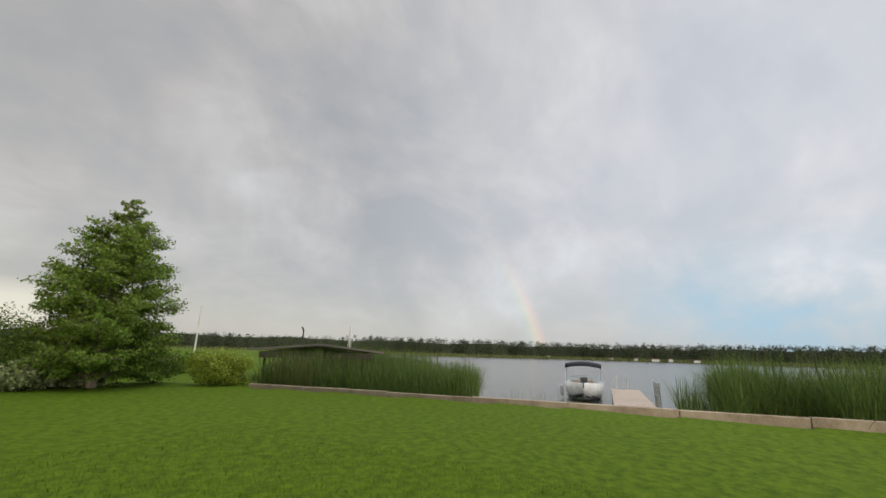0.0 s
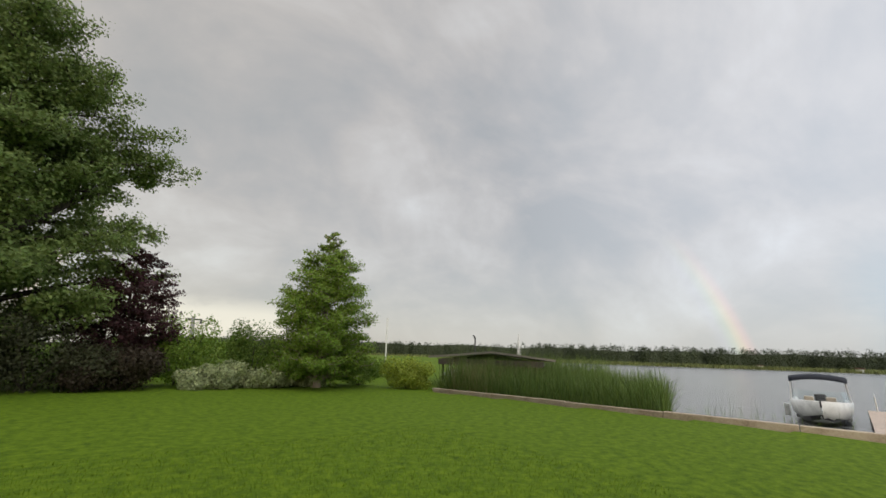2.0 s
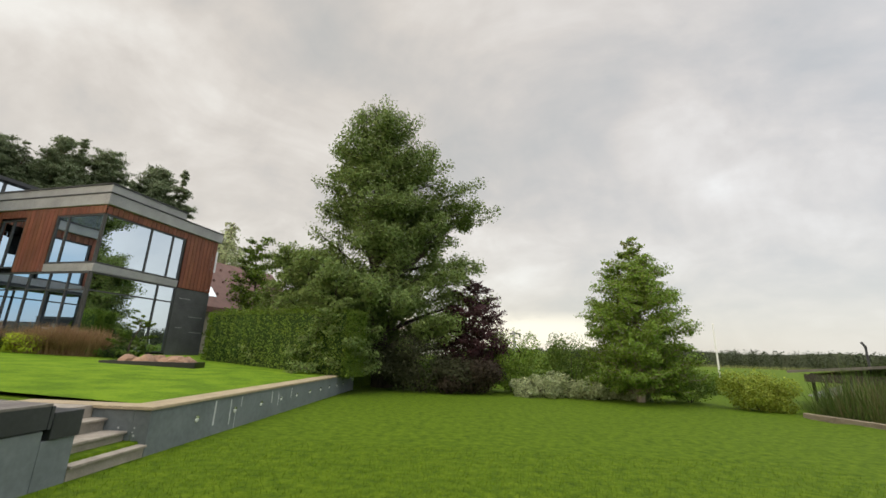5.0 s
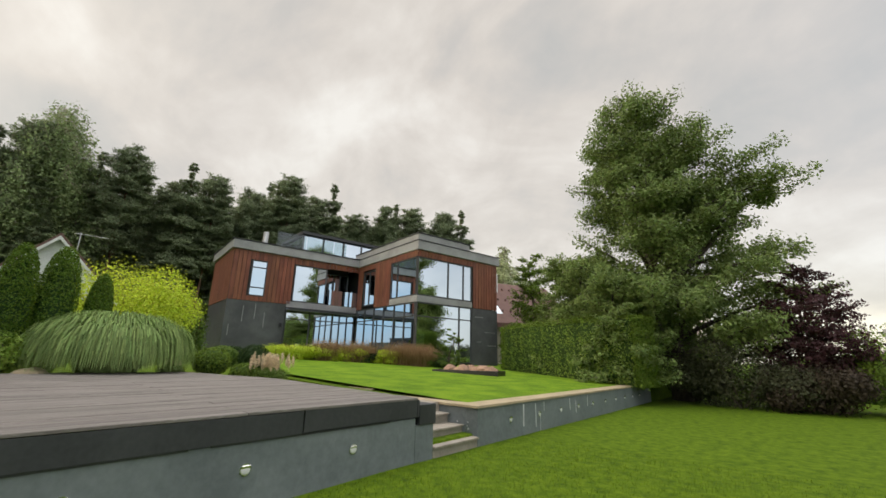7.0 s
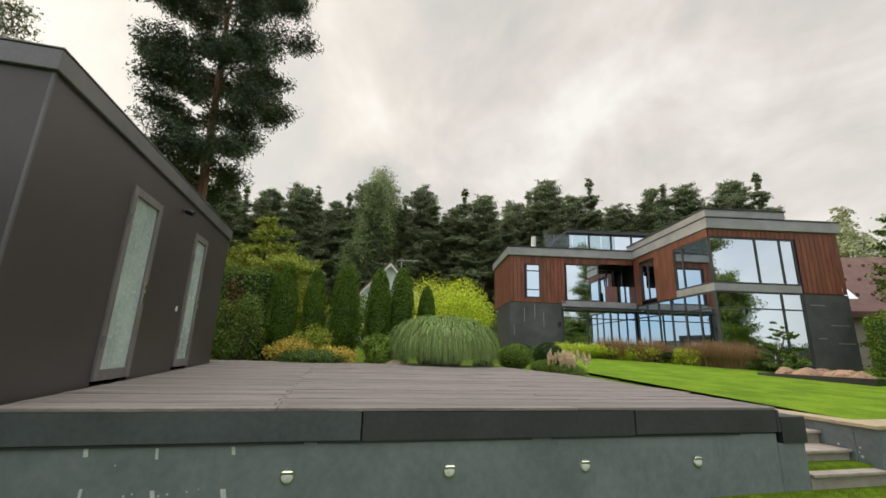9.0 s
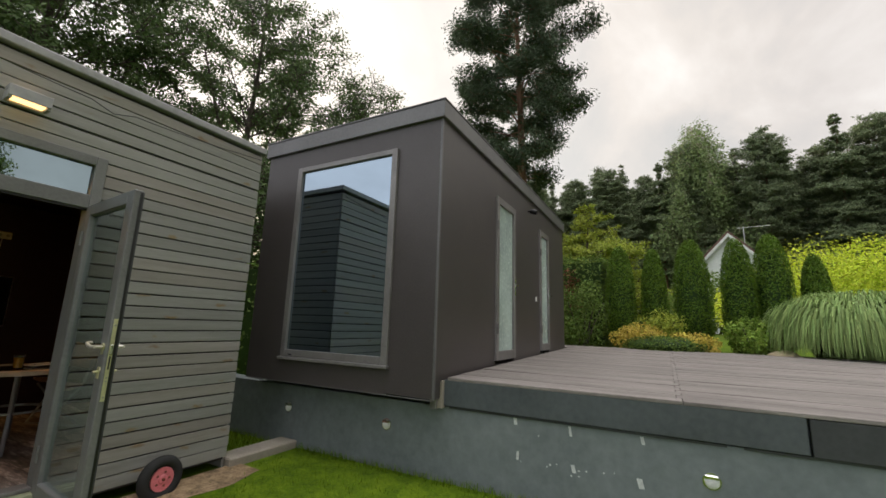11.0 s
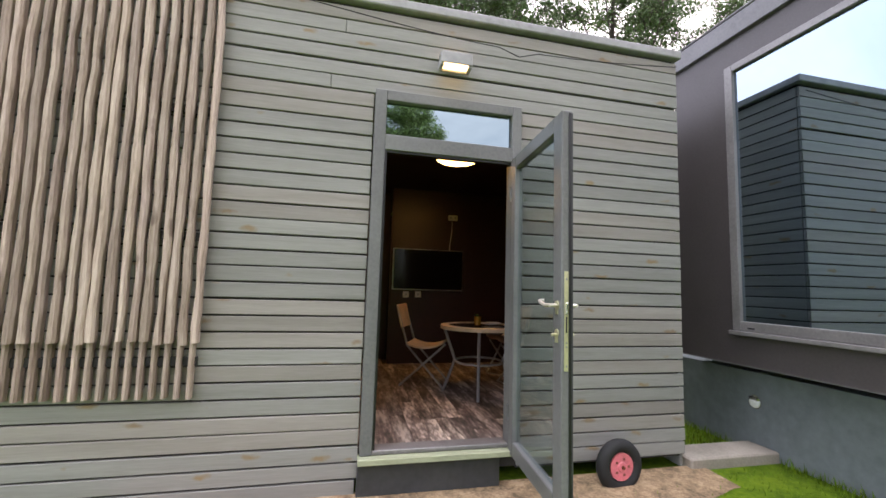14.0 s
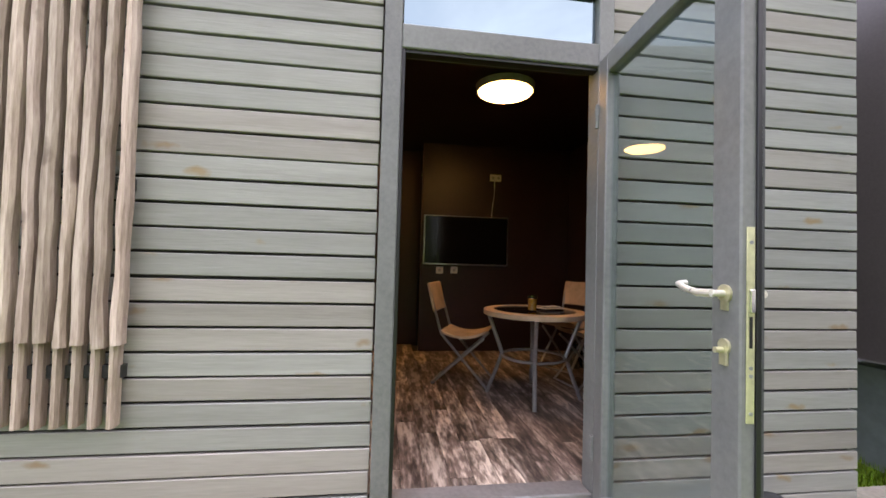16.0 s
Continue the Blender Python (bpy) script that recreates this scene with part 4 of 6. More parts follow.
# ---- inside the cabin ----
tv = thing("television", (0.905, IN_Y - 0.004, 1.50), "switched-off flat television with thin silver edge on brown wall", "television")
boxed("frame", (-0.51, 0.51, -0.06, -0.01, -0.295, 0.29), M["stainless"], tv)
boxed("screen", (-0.498, 0.498, -0.066, -0.0605, -0.280, 0.280), M["screen"], tv, bevel=0)
for x, z, w in ((0.60, 1.14, 0.085), (0.775, 1.145, 0.085), (1.26, 2.28, 0.14)):
    s = thing("wall_socket", (x, IN_Y - 0.003, z), "cream plastic wall socket on a dark brown wall", "socket", "sockets on the cabin wall")
    boxed("plate", (-w / 2, w / 2, -0.012, 0, -0.042, 0.042), M["paper"], s)
    for k in ((-0.035, 0.035) if w > 0.1 else (0,)):
        bm = bmesh.new()
        rod(bm, (k, -0.014, 0), (k, -0.011, 0), 0.018, sides=14)
        part("outlet", bm, M["steel"], s)
bm = bmesh.new()
limb(bm, [(1.25, IN_Y - 0.012, 2.24), (1.245, IN_Y - 0.012, 2.05), (1.225, IN_Y - 0.012, 1.9), (1.22, IN_Y - 0.012, 1.79)], 0.004, 0.004, 5)
tagged(part("television_cable", bm, M["paper"], None, "pale cable from the socket down to the television"), "", "cable")
cl = thing("ceiling_lamp", (0.86, 1.28, 2.655), "lit round ceiling lamp in a dark room", "ceiling lamp")
bm = bmesh.new()
rod(bm, (0, 0, -0.05), (0, 0, 0), 0.225, 0.235, 32)
part("rim", bm, M["graymetal"], cl)
bm = bmesh.new()
bmesh.ops.create_uvsphere(bm, u_segments=28, v_segments=10, radius=0.215, matrix=Matrix.Translation((0, 0, -0.05)) @ Matrix.Diagonal((1, 1, 0.16, 1)))
part("diffuser", bm, M["warm"], cl, "glowing warm diffuser", smooth=True)
copy_thing(cl, pose(-0.5, 2.75, 2.655))

tbl = thing("round_table", (1.17, 1.36, 0.17), "round garden table with cream rim, dark glass top, steel legs", "table")
bm = bmesh.new()
o = [bmesh.ops.create_circle(bm, cap_ends=False, segments=40, radius=r, matrix=Matrix.Translation((0, 0, z)))["verts"] for r, z in ((0.41, 0.665), (0.41, 0.70), (0.33, 0.705), (0.33, 0.66))]
for a, b in zip(o, o[1:] + o[:1]):
    for i in range(40):
        bm.faces.new((a[i], a[(i + 1) % 40], b[(i + 1) % 40], b[i]))
part("table_rim", bm, M["cream"], tbl, "cream rim")
bm = bmesh.new()
rod(bm, (0, 0, 0.675), (0, 0, 0.697), 0.329, 0.329, 40)
part("tabletop", bm, M["screen"], tbl, "dark glass top")
for i in range(4):
    a = radians(-108 + 90 * i)
    bm = bmesh.new()
    c, s = math.cos(a), math.sin(a)
    limb(bm, [(c * 0.37, s * 0.37, 0.665), (c * 0.25, s * 0.25, 0.34), (c * 0.37, s * 0.37, 0.012)], 0.016, 0.016, 8)
    part("leg", bm, M["steel"], tbl)
bm = bmesh.new()
ring = [(math.cos(a) * 0.25, math.sin(a) * 0.25, 0.33) for a in np.linspace(0, 2 * math.pi, 25)]
limb(bm, ring, 0.012, 0.012, 6)
part("ring_brace", bm, M["steel"], tbl)
cup = thing("beer_cup", (1.13, 1.30, 0.877), "clear plastic cup of amber beer on the round table", "cup")
bm = bmesh.new()
rod(bm, (0, 0, 0.002), (0, 0, 0.09), 0.030, 0.037, 18)
part("drink", bm, M["beer"], cup)
bm = bmesh.new()
for k in range(18):
    a, b = 2 * math.pi * k / 18, 2 * math.pi * (k + 1) / 18
    bm.faces.new([bm.verts.new(p) for p in ((0.033 * math.cos(a), 0.033 * math.sin(a), 0), (0.033 * math.cos(b), 0.033 * math.sin(b), 0), (0.042 * math.cos(b), 0.042 * math.sin(b), 0.12), (0.042 * math.cos(a), 0.042 * math.sin(a), 0.12))])
part("cup_wall", bm, M["leafglass"], cup)
pp = thing("folded_paper", (1.33, 1.42, 0.877), "small folded white paper on the round table", "paper", rz=20)
boxed("sheet", (-0.10, 0.10, -0.06, 0.06, 0.001, 0.008), M["paper"], pp, bevel=0.002)
boxed("sheet", (-0.07, 0.09, -0.03, 0.05, 0.009, 0.02), M["paper"], pp, bevel=0.004)


def folding_chair(at, rz):
    t = thing("folding_chair", (*at, 0.17), "folding garden chair with cream mesh seat and grey steel legs", "chair", "chairs round the table", rz)
    bm = bmesh.new()
    n = 10
    rows = [[bm.verts.new((-0.19 + 0.40 * i / n, y, 0.44 + 0.05 * (i / n - 0.45) ** 2 * 4 + z)) for i in range(n + 1)] for y, z in ((-0.20, 0), (0.20, 0), (0.20, -0.02), (-0.20, -0.02))]
    for a, b in zip(rows, rows[1:] + rows[:1]):
        for i in range(n):
            bm.faces.new((a[i], a[i + 1], b[i + 1], b[i]))
    part("seat", bm, M["cream"], t, "cream mesh seat")
    bm = bmesh.new()
    box(bm, -0.012, 0.012, -0.2, 0.2, -0.13, 0.13, 0.01)
    b = part("backrest", bm, M["cream"], t, "cream mesh backrest")
    b.matrix_local = pose(-0.285, 0, 0.76, 0, -14, 0)
    for s in (-1, 1):
        bm = bmesh.new()
        limb(bm, [(-0.31, s * 0.18, 0.85), (-0.19, s * 0.18, 0.45), (0.22, s * 0.18, 0.012)], 0.012, 0.012, 6)
        part("leg", bm, M["steel"], t)
        bm = bmesh.new()
        limb(bm, [(0.18, s * 0.165, 0.43), (-0.27, s * 0.165, 0.012)], 0.012, 0.012, 6)
        part("leg", bm, M["steel"], t)
    for x, w in ((-0.27, 0.165), (0.22, 0.18)):
        bm = bmesh.new()
        rod(bm, (x, -w, 0.02), (x, w, 0.02), 0.010)
        part("cross_bar", bm, M["steel"], t)
    return t


chair_a = folding_chair((0.70, 1.78), -22)
copy_thing(chair_a, pose(1.80, 1.68, 0.17, 0, 0, 190))
copy_thing(chair_a, pose(1.86, 2.25, 0.17, 0, 0, 215))
bp = thing("bottle_pack", (1.95, 2.2, 0.17), "pack of large clear water bottles standing on the floor", "bottles")
for i in range(2):
    for j in range(2):
        bm = bmesh.new()
        limb(bm, [(i * 0.1, j * 0.1, 0.0), (i * 0.1, j * 0.1, 0.22)], 0.045, 0.045, 12)
        limb(bm, [(i * 0.1, j * 0.1, 0.22), (i * 0.1, j * 0.1, 0.29)], 0.045, 0.015, 12)
        part("bottle", bm, M["glassB"], bp)

# ---- panelled cabin ----
BX, BY, BE, BYE = 3.10, -1.985, 8.9, 0.74
bcab = tagged(new("panel_cabin_wall"), "", "", "", "structure")
WY0, WY1, WZ0, WZ1 = -1.432, 0.13, 0.965, 3.33
bm = bmesh.new()
for dims in ((BX, BX + 0.12, BY, WY0, 0.69, 3.58), (BX, BX + 0.12, WY1, BYE, 0.67, 3.58), (BX, BX + 0.12, WY0, WY1, 0.68, WZ0), (BX, BX + 0.12, WY0, WY1, WZ1, 3.58)):
    box(bm, *dims)
for x0, x1 in ((BX + 0.12, 4.68), (5.47, 6.88), (7.52, BE)):
    box(bm, x0, x1, BY, BY + 0.12, 0.84, 3.58)
box(bm, 4.68, 5.47, BY, BY + 0.12, 3.19, 3.58)
box(bm, 6.88, 7.52, BY, BY + 0.12, 3.19, 3.58)
box(bm, BX + 0.12, BE, BYE - 0.12, BYE, 0.68, 3.58)
box(bm, BE - 0.12, BE, BY + 0.12, BYE - 0.12, 0.9, 3.58)
box(bm, BX + 0.12, BE - 0.12, BY + 0.12, BYE - 0.12, 0.7, 0.9)
bmesh.ops.remove_doubles(bm, verts=bm.verts, dist=0.0001)
part("panels", bm, M["panelB"], bcab)
for dims in ((BX - 0.006, BX + 0.02, BY - 0.006, BY + 0.018, 0.69, 3.58), (BX - 0.004, BX - 0.0005, BY, BYE, 0.67, 0.68)):
    boxed("corner_strip", dims, M["fasciaB"], bcab, bevel=0.001)
bm = bmesh.new()
box(bm, BX - 0.04, BE + 0.04, BY - 0.04, BYE + 0.04, 3.582, 3.775, 0.006)
structure("panel_cabin_roof", bm, M["fasciaB"])
boxed("roof_drip", (BX - 0.048, BE + 0.05, BY - 0.048, BYE + 0.05, 3.777, 3.795), M["fasciaB"], None, kind="structure")
win = thing("window_1", (BX - 0.012, 0, 0), "tall fixed window with a pale metal frame and mirror-like dark glass", "window")
for nm, dims in (("window_frame", (-0.02, 0.06, WY0 - 0.0, WY0 + 0.075, WZ0, WZ1)), ("window_frame", (-0.02, 0.06, WY1 - 0.075, WY1, WZ0, WZ1)), ("window_frame", (-0.02, 0.06, WY0 + 0.075, WY1 - 0.075, WZ1 - 0.06, WZ1)), ("window_frame", (-0.02, 0.06, WY0 + 0.075, WY1 - 0.075, WZ0, WZ0 + 0.08)), ("window_sill", (-0.045, 0.01, WY0 - 0.02, WY1 + 0.02, WZ0 - 0.035, WZ0 - 0.002))):
    boxed(nm, dims, M["frameB"], win, bevel=0.004)
boxed("pane", (0.012, 0.02, WY0 + 0.07, WY1 - 0.07, WZ0 + 0.07, WZ1 - 0.055), M["glassB"], win, "mirror-like pane", bevel=0)
boxed("latch", (-0.026, -0.021, WY1 - 0.20, WY1 - 0.14, WZ0 + 0.02, WZ0 + 0.035), M["black"], win, bevel=0.001)
for k, (x0, x1, z0) in enumerate(((4.68, 5.47, 0.955), (6.88, 7.52, 1.0))):
    d = thing("door_%d" % (k + 2), (0, BY, 0), "narrow metal-framed door with frosted greenish glass in a dark panelled wall", "door")
    for dims in ((x0, x0 + 0.09, -0.03, 0.05, z0, 3.19), (x1 - 0.09, x1, -0.03, 0.05, z0, 3.19), (x0 + 0.09, x1 - 0.09, -0.03, 0.05, 3.09, 3.19), (x0 + 0.09, x1 - 0.09, -0.03, 0.05, z0, z0 + 0.12)):
        boxed("frame", dims, M["frameB"], d)
    boxed("pane", (x0 + 0.085, x1 - 0.085, 0.0, 0.01, z0 + 0.115, 3.095), M["frost"], d, "frosted greenish pane", bevel=0)
    bm = bmesh.new()
    rod(bm, (x1 - 0.05, -0.03, 2.0), (x1 - 0.05, -0.08, 2.0), 0.01)
    rod(bm, (x1 - 0.05, -0.078, 2.0), (x1 - 0.17, -0.078, 2.0), 0.011)
    box(bm, x1 - 0.07, x1 - 0.03, -0.038, -0.030, 1.85, 2.1)
    part("door_handle", bm, M["chrome"], d, "steel lever handle")
    bm = bmesh.new()
    for z in (1.3, 2.7):
        rod(bm, (x0 + 0.01, -0.04, z), (x0 + 0.01, -0.04, z + 0.13), 0.014)
    part("hinge", bm, M["frameB"], d)
sp = thing("spot_lamp", (6.2, BY, 3.36), "small dark spot lamp on the panelled wall", "wall lamp")
bm = bmesh.new()
rod(bm, (0, -0.16, -0.03), (0, -0.05, 0.0), 0.045, 0.04, 14)
part("head", bm, M["black"], sp)
bm = bmesh.new()
rod(bm, (0, -0.06, 0.0), (0, 0.0, 0.0), 0.015)
part("arm", bm, M["black"], sp)
boxed("door_bell", (6.62, 6.67, BY - 0.015, BY, 1.85, 1.93), M["white"], None, "small white button box on the panelled wall", bevel=0.002)
tagged(bpy.data.objects["door_bell"], "", "switch")

# ---- main house ----
HM = pose(23.0, -14.6, 0, 0, 0, -101.5)
house = tagged(new("main_house"), "modern two-storey house with red-brown timber, dark stone and large windows", "house")
house.matrix_world = HM
HB, HS, HW, HT = 1.15, 4.42, 7.38, 7.9


def hbox(name, dims, mt, label="", bevel=0.0, parent=None):
    return boxed(name, dims, M[mt], parent or house, label, bevel=bevel)


RX0, RX1, RY = 8.05, 14.4, -7.1
hbox("wall", (0.0, 3.3, 0.02, 5.4, HB - 1, HS), "stone", "dark stone wall")
hbox("wall", (3.3, 8.0, 0.35, 8.0, HB - 1, 4.55), "behind")
hbox("wall", (0.0, 3.55, 0.05, 5.4, HS + 0.02, HW), "behind")
hbox("wall", (3.55, 5.85, 0.25, 5.4, 4.6, HW), "behind")
hbox("wall", (5.9, 8.0, 1.6, 5.4, 4.6, HW), "behind")
hbox("wall", (RX0 + 0.3, RX1, RY + 0.3, 8.0, HB - 1, HW), "behind")
hbox("wall", (12.25, RX1 + 0.02, RY, 8.0, HB - 1, HS), "stone", "black stone wall")
for nm, dims in (("roof", (-0.15, 8.2, -0.15, 5.6, HW + 0.005, HT)), ("roof", (RX0 - 0.12, RX1 + 0.15, RY - 0.15, 8.1, HW + 0.01, HT + 0.01)), ("parapet", (RX0 - 0.10, 11.9, RY - 0.13, 0.5, HT + 0.06, HT + 0.42))):
    hbox(nm, dims, "graymetal", "light grey roof band", 0.02)
for dims in ((-0.19, 8.2, -0.19, 5.64, HT + 0.012, HT + 0.07), (RX0 - 0.15, RX1 + 0.18, RY - 0.18, 8.1, HT + 0.014, HT + 0.058), (RX0 - 0.14, 11.94, RY - 0.17, 0.5, HT + 0.422, HT + 0.48)):
    hbox("roof_edge", dims, "roofdark")
hbox("floor_band", (3.3, 8.05, -0.02, 0.3, 4.24, 4.60), "graymetal")
hbox("sill_band", (RX0 - 0.02, 12.2, RY - 0.03, RY + 0.3, 4.44, 4.78), "graymetal")
hbox("sill_band", (RX0 - 0.03, RX0 + 0.3, RY + 0.3, -3.9, 4.44, 4.78), "graymetal")


def window(x0, x1, z0, z1, plane, side="y", cols=(), rows=(), label=""):
    """A glazed opening with its frame; plane is its front; side says which way it faces."""
    w = new("window")
    w.parent = house
    tagged(w, label)
    f = 0.06

    def lay(nm, a0, a1, c0, c1, d0, d1, mt):
        dims = (a0, a1, plane + d0, plane + d1, c0, c1) if side == "y" else (plane + d0, plane + d1, a0, a1, c0, c1)
        boxed(nm, dims, M[mt], w, bevel=0)

    lay("frame", x0, x1, z0, z0 + f, -0.02, 0.1, "houseframe")
    lay("frame", x0, x1, z1 - f, z1, -0.02, 0.1, "houseframe")
    lay("frame", x0, x0 + f, z0 + f, z1 - f, -0.02, 0.1, "houseframe")
    lay("frame", x1 - f, x1, z0 + f, z1 - f, -0.02, 0.1, "houseframe")
    ca = [x0 + f, *cols, x1 - f]
    ra = [z0 + f, *rows, z1 - f]
    for c in cols:
        lay("mullion", c - 0.035, c + 0.035, z0 + f, z1 - f, -0.015, 0.09, "houseframe")
    for r in rows:
        lay("transom", x0 + f, x1 - f, r - 0.03, r + 0.03, -0.01, 0.085, "houseframe")
    for a, b in zip(ca, ca[1:]):
        for c, d in zip(ra, ra[1:]):
            lay("pane", a + 0.03 * (a != ca[0]), b - 0.03 * (b != ca[-1]), c + 0.03 * (c != ra[0]), d - 0.03 * (d != ra[-1]), 0.03, 0.04, "houseglass")


window(1.05, 1.95, 4.72, 6.85, 0.0, rows=(5.22, 6.42))
window(3.6, 5.75, 4.62, 6.95, 0.02)
window(5.95, 8.0, 4.65, 7.0, 1.5, cols=(6.9, 7.4))
window(3.35, 8.0, HB, 4.22, 0.1, cols=(4.9, 6.4), rows=(3.55,))
window(-7.0, -0.02, HB, 4.42, RX0, side="x", cols=(-5.9, -4.8, -3.6, -2.4, -1.2), rows=(3.65,))
window(-7.05, -4.3, 4.80, 7.0, RX0, side="x", cols=(-5.0,))
window(-2.3, -0.7, 4.65, 6.95, RX0 + 0.05, side="x", cols=(-1.5,))
window(RX0 + 0.01, 12.2, 4.80, 7.0, RY, cols=(10.3, 11.5), rows=())
window(RX0 + 0.01, 12.2, HB, 4.42, RY, cols=(11.2,), rows=(3.65,))
hbox("canopy", (3.3, RX0 - 0.1, -0.7, 0.05, 4.0, 4.08), "houseframe")
hbox("balcony_rail", (5.95, 8.0, 0.0, 0.02, 4.62, 5.6), "houseglass", "glass balcony panel")
hbox("penthouse", (4.8, 11.0, 2.6, 6.5, HT + 0.1, 9.75), "houseglass", "glazed rooftop room")
hbox("penthouse_roof", (4.6, 11.2, 2.3, 6.8, 9.76, 9.95), "roofdark")
for x in (4.8, 6.3, 7.9, 9.4, 11.0):
    hbox("post", (x - 0.05, x + 0.05, 2.53, 2.6, HT + 0.08, 9.75), "houseframe")
for i in range(5):
    p = hbox("glass_rail", (2.4 + i * 0.95, 3.3 + i * 0.95, 0.35, 0.37, HT + 0.1, 9.0), "houseglass", "glass roof rail")
    p.data.materials[0] = M["leafglass"]
bm = bmesh.new()
rod(bm, (1.9, 1.2, HT), (1.9, 1.2, 9.0), 0.16, 0.16, 14)
part("chimney", bm, M["stainless"], house, "shiny steel chimney pipe")

# timber battens of the upper storey
cladding = []


def batten(x, y, along, z0, z1):
    cladding.append((x, y, along, z0, z1))


pitch = 0.235
for i in range(35):
    x = 0.02 + i * pitch
    spans = [(HS, HW)]
    if 1.0 < x + 0.1 < 2.0:
        spans = [(HS, 4.70), (6.87, HW)]
    elif 3.5 < x + 0.1 < 5.8:
        spans = [(6.97, HW)]
    elif x + 0.1 > 5.95:
        spans = [(7.02, HW)]
    for s in spans:
        batten(x, -0.02, "x", *s)
for i in range(23):
    batten(-0.03, 0.02 + i * pitch, "y", HS, HW)
for i in range(30):
    y = RY + 0.02 + i * pitch
    if y + 0.1 < -4.3 or -2.3 < y + 0.1 < -0.7:
        batten(RX0 - 0.04, y, "y", 7.02, HW)
    else:
        batten(RX0 - 0.04, y, "y", HS + 0.02, HW)
for i in range(27):
    x = RX0 + 0.0 + i * pitch
    if x + 0.1 < 12.2:
        batten(x, RY - 0.04, "x", 7.02, HW)
    else:
        batten(x, RY - 0.04, "x", HS + 0.02, HW)
# stone joints of light colour on the dark walls
for x0, z0, z1 in ((0.9, 3.2, 4.1), (2.1, 2.9, 3.8), (1.55, 3.4, 4.3), (0.25, 2.4, 3.0)):
    hbox("stone_vein", (x0, x0 + 0.03, 0.012, 0.018, z0, z1), "graymetal")
for x0, x1, z in ((12.5, 13.2, 3.9), (13.3, 14.2, 3.0), (12.6, 13.0, 2.4), (13.5, 14.3, 2.2)):
    hbox("stone_vein", (x0, x1, RY - 0.008, RY - 0.002, z, z + 0.03), "graymetal")
lamp_h = hbox("wall_lamp", (3.0, 3.15, -0.1, 0.0, 3.0, 3.25), "black")

# garden chairs in front of the house
gch = thing("garden_chair", (19.3, -19.4, 1.25), "white metal garden chair on the house terrace", "chair", "white garden chairs", 40)
boxed("seat", (-0.22, 0.22, -0.22, 0.22, 0.42, 0.46), M["boatwhite"], gch)
boxed("backrest", (-0.22, 0.22, 0.19, 0.22, 0.46, 0.9), M["boatwhite"], gch)
for sx in (-0.2, 0.2):
    for sy in (-0.2, 0.2):
        bm = bmesh.new()
        rod(bm, (sx, sy, 0), (sx, sy, 0.42), 0.015)
        part("leg", bm, M["boatwhite"], gch)
copy_thing(gch, pose(18.9, -20.3, 1.25, 0, 0, 120))

# gabled white house beyond the garden
wh = tagged(new("white_house"), "small white boarded gable house with red-brown roof edges and an aerial", "house")
wh.matrix_world = pose(36.8, -8.6, 0, 0, 0, -97)
bm = bmesh.new()
pr = [(-3.4, 0.5), (3.4, 0.5), (3.4, 5.3), (0, 9.0), (-3.4, 5.3)]
fr = [bm.verts.new((x, 0, z)) for x, z in pr]
bk = [bm.verts.new((x, 9, z)) for x, z in pr]
bm.faces.new(fr)
bm.faces.new(bk[::-1])
for i in range(5):
    bm.faces.new((fr[i], fr[(i + 1) % 5], bk[(i + 1) % 5], bk[i]))
part("wall", bm, M["whiteboard"], wh)
for s in (-1, 1):
    bm = bmesh.new()
    q = [(0, 9.02), (s * 3.9, 4.75), (s * 3.9, 4.95), (0, 9.22)]
    a = [bm.verts.new((x, -0.3, z)) for x, z in q]
    b = [bm.verts.new((x, 9.3, z)) for x, z in q]
    bm.faces.new(a), bm.faces.new(b[::-1])
    for i in range(4):
        bm.faces.new((a[i], a[(i + 1) % 4], b[(i + 1) % 4], b[i]))
    part("roof", bm, M["rooftile"], wh)
    bm = bmesh.new()
    q = [(0, 8.75), (s * 3.9, 4.48), (s * 3.9, 4.74), (0, 9.01)]
    a = [bm.verts.new((x, -0.34, z)) for x, z in q]
    b = [bm.verts.new((x, -0.28, z)) for x, z in q]
    bm.faces.new(a), bm.faces.new(b[::-1])
    for i in range(4):
        bm.faces.new((a[i], a[(i + 1) % 4], b[(i + 1) % 4], b[i]))
    part("bargeboard", bm, M["whiteboard"], wh)
bm = bmesh.new()
rod(bm, (1.0, 0.5, 8.0), (1.0, 0.5, 9.6), 0.03)
for k in range(5):
    rod(bm, (0.8 + k * 0.35, 0.2, 9.5), (0.8 + k * 0.35, 0.8, 9.5), 0.012)
rod(bm, (0.6, 0.5, 9.5), (2.6, 0.5, 9.5), 0.02)
part("aerial", bm, M["stainless"], wh)

# brown-roofed neighbour
nb = tagged(new("neighbour_house"), "cream plastered house with a steep brown tiled roof and a skylight", "house")
nb.matrix_world = pose(15.2, -29.5, 0, 0, 0, -115)
hb2 = boxed("wall", (-0.3, 6, 0, 7, 0.3, 3.9), M["plaster"], nb)
bm = bmesh.new()
q = [(-0.5, 3.7), (3.5, 7.4), (3.5, 7.6), (-0.5, 3.95)]
a = [bm.verts.new((-0.5, y, z)) for y, z in q]
b = [bm.verts.new((8, y, z)) for y, z in q]
bm.faces.new(a), bm.faces.new(b[::-1])
for i in range(4):
    bm.faces.new((a[i], a[(i + 1) % 4], b[(i + 1) % 4], b[i]))
part("roof", bm, M["rooftile"], nb, "brown tiled roof")
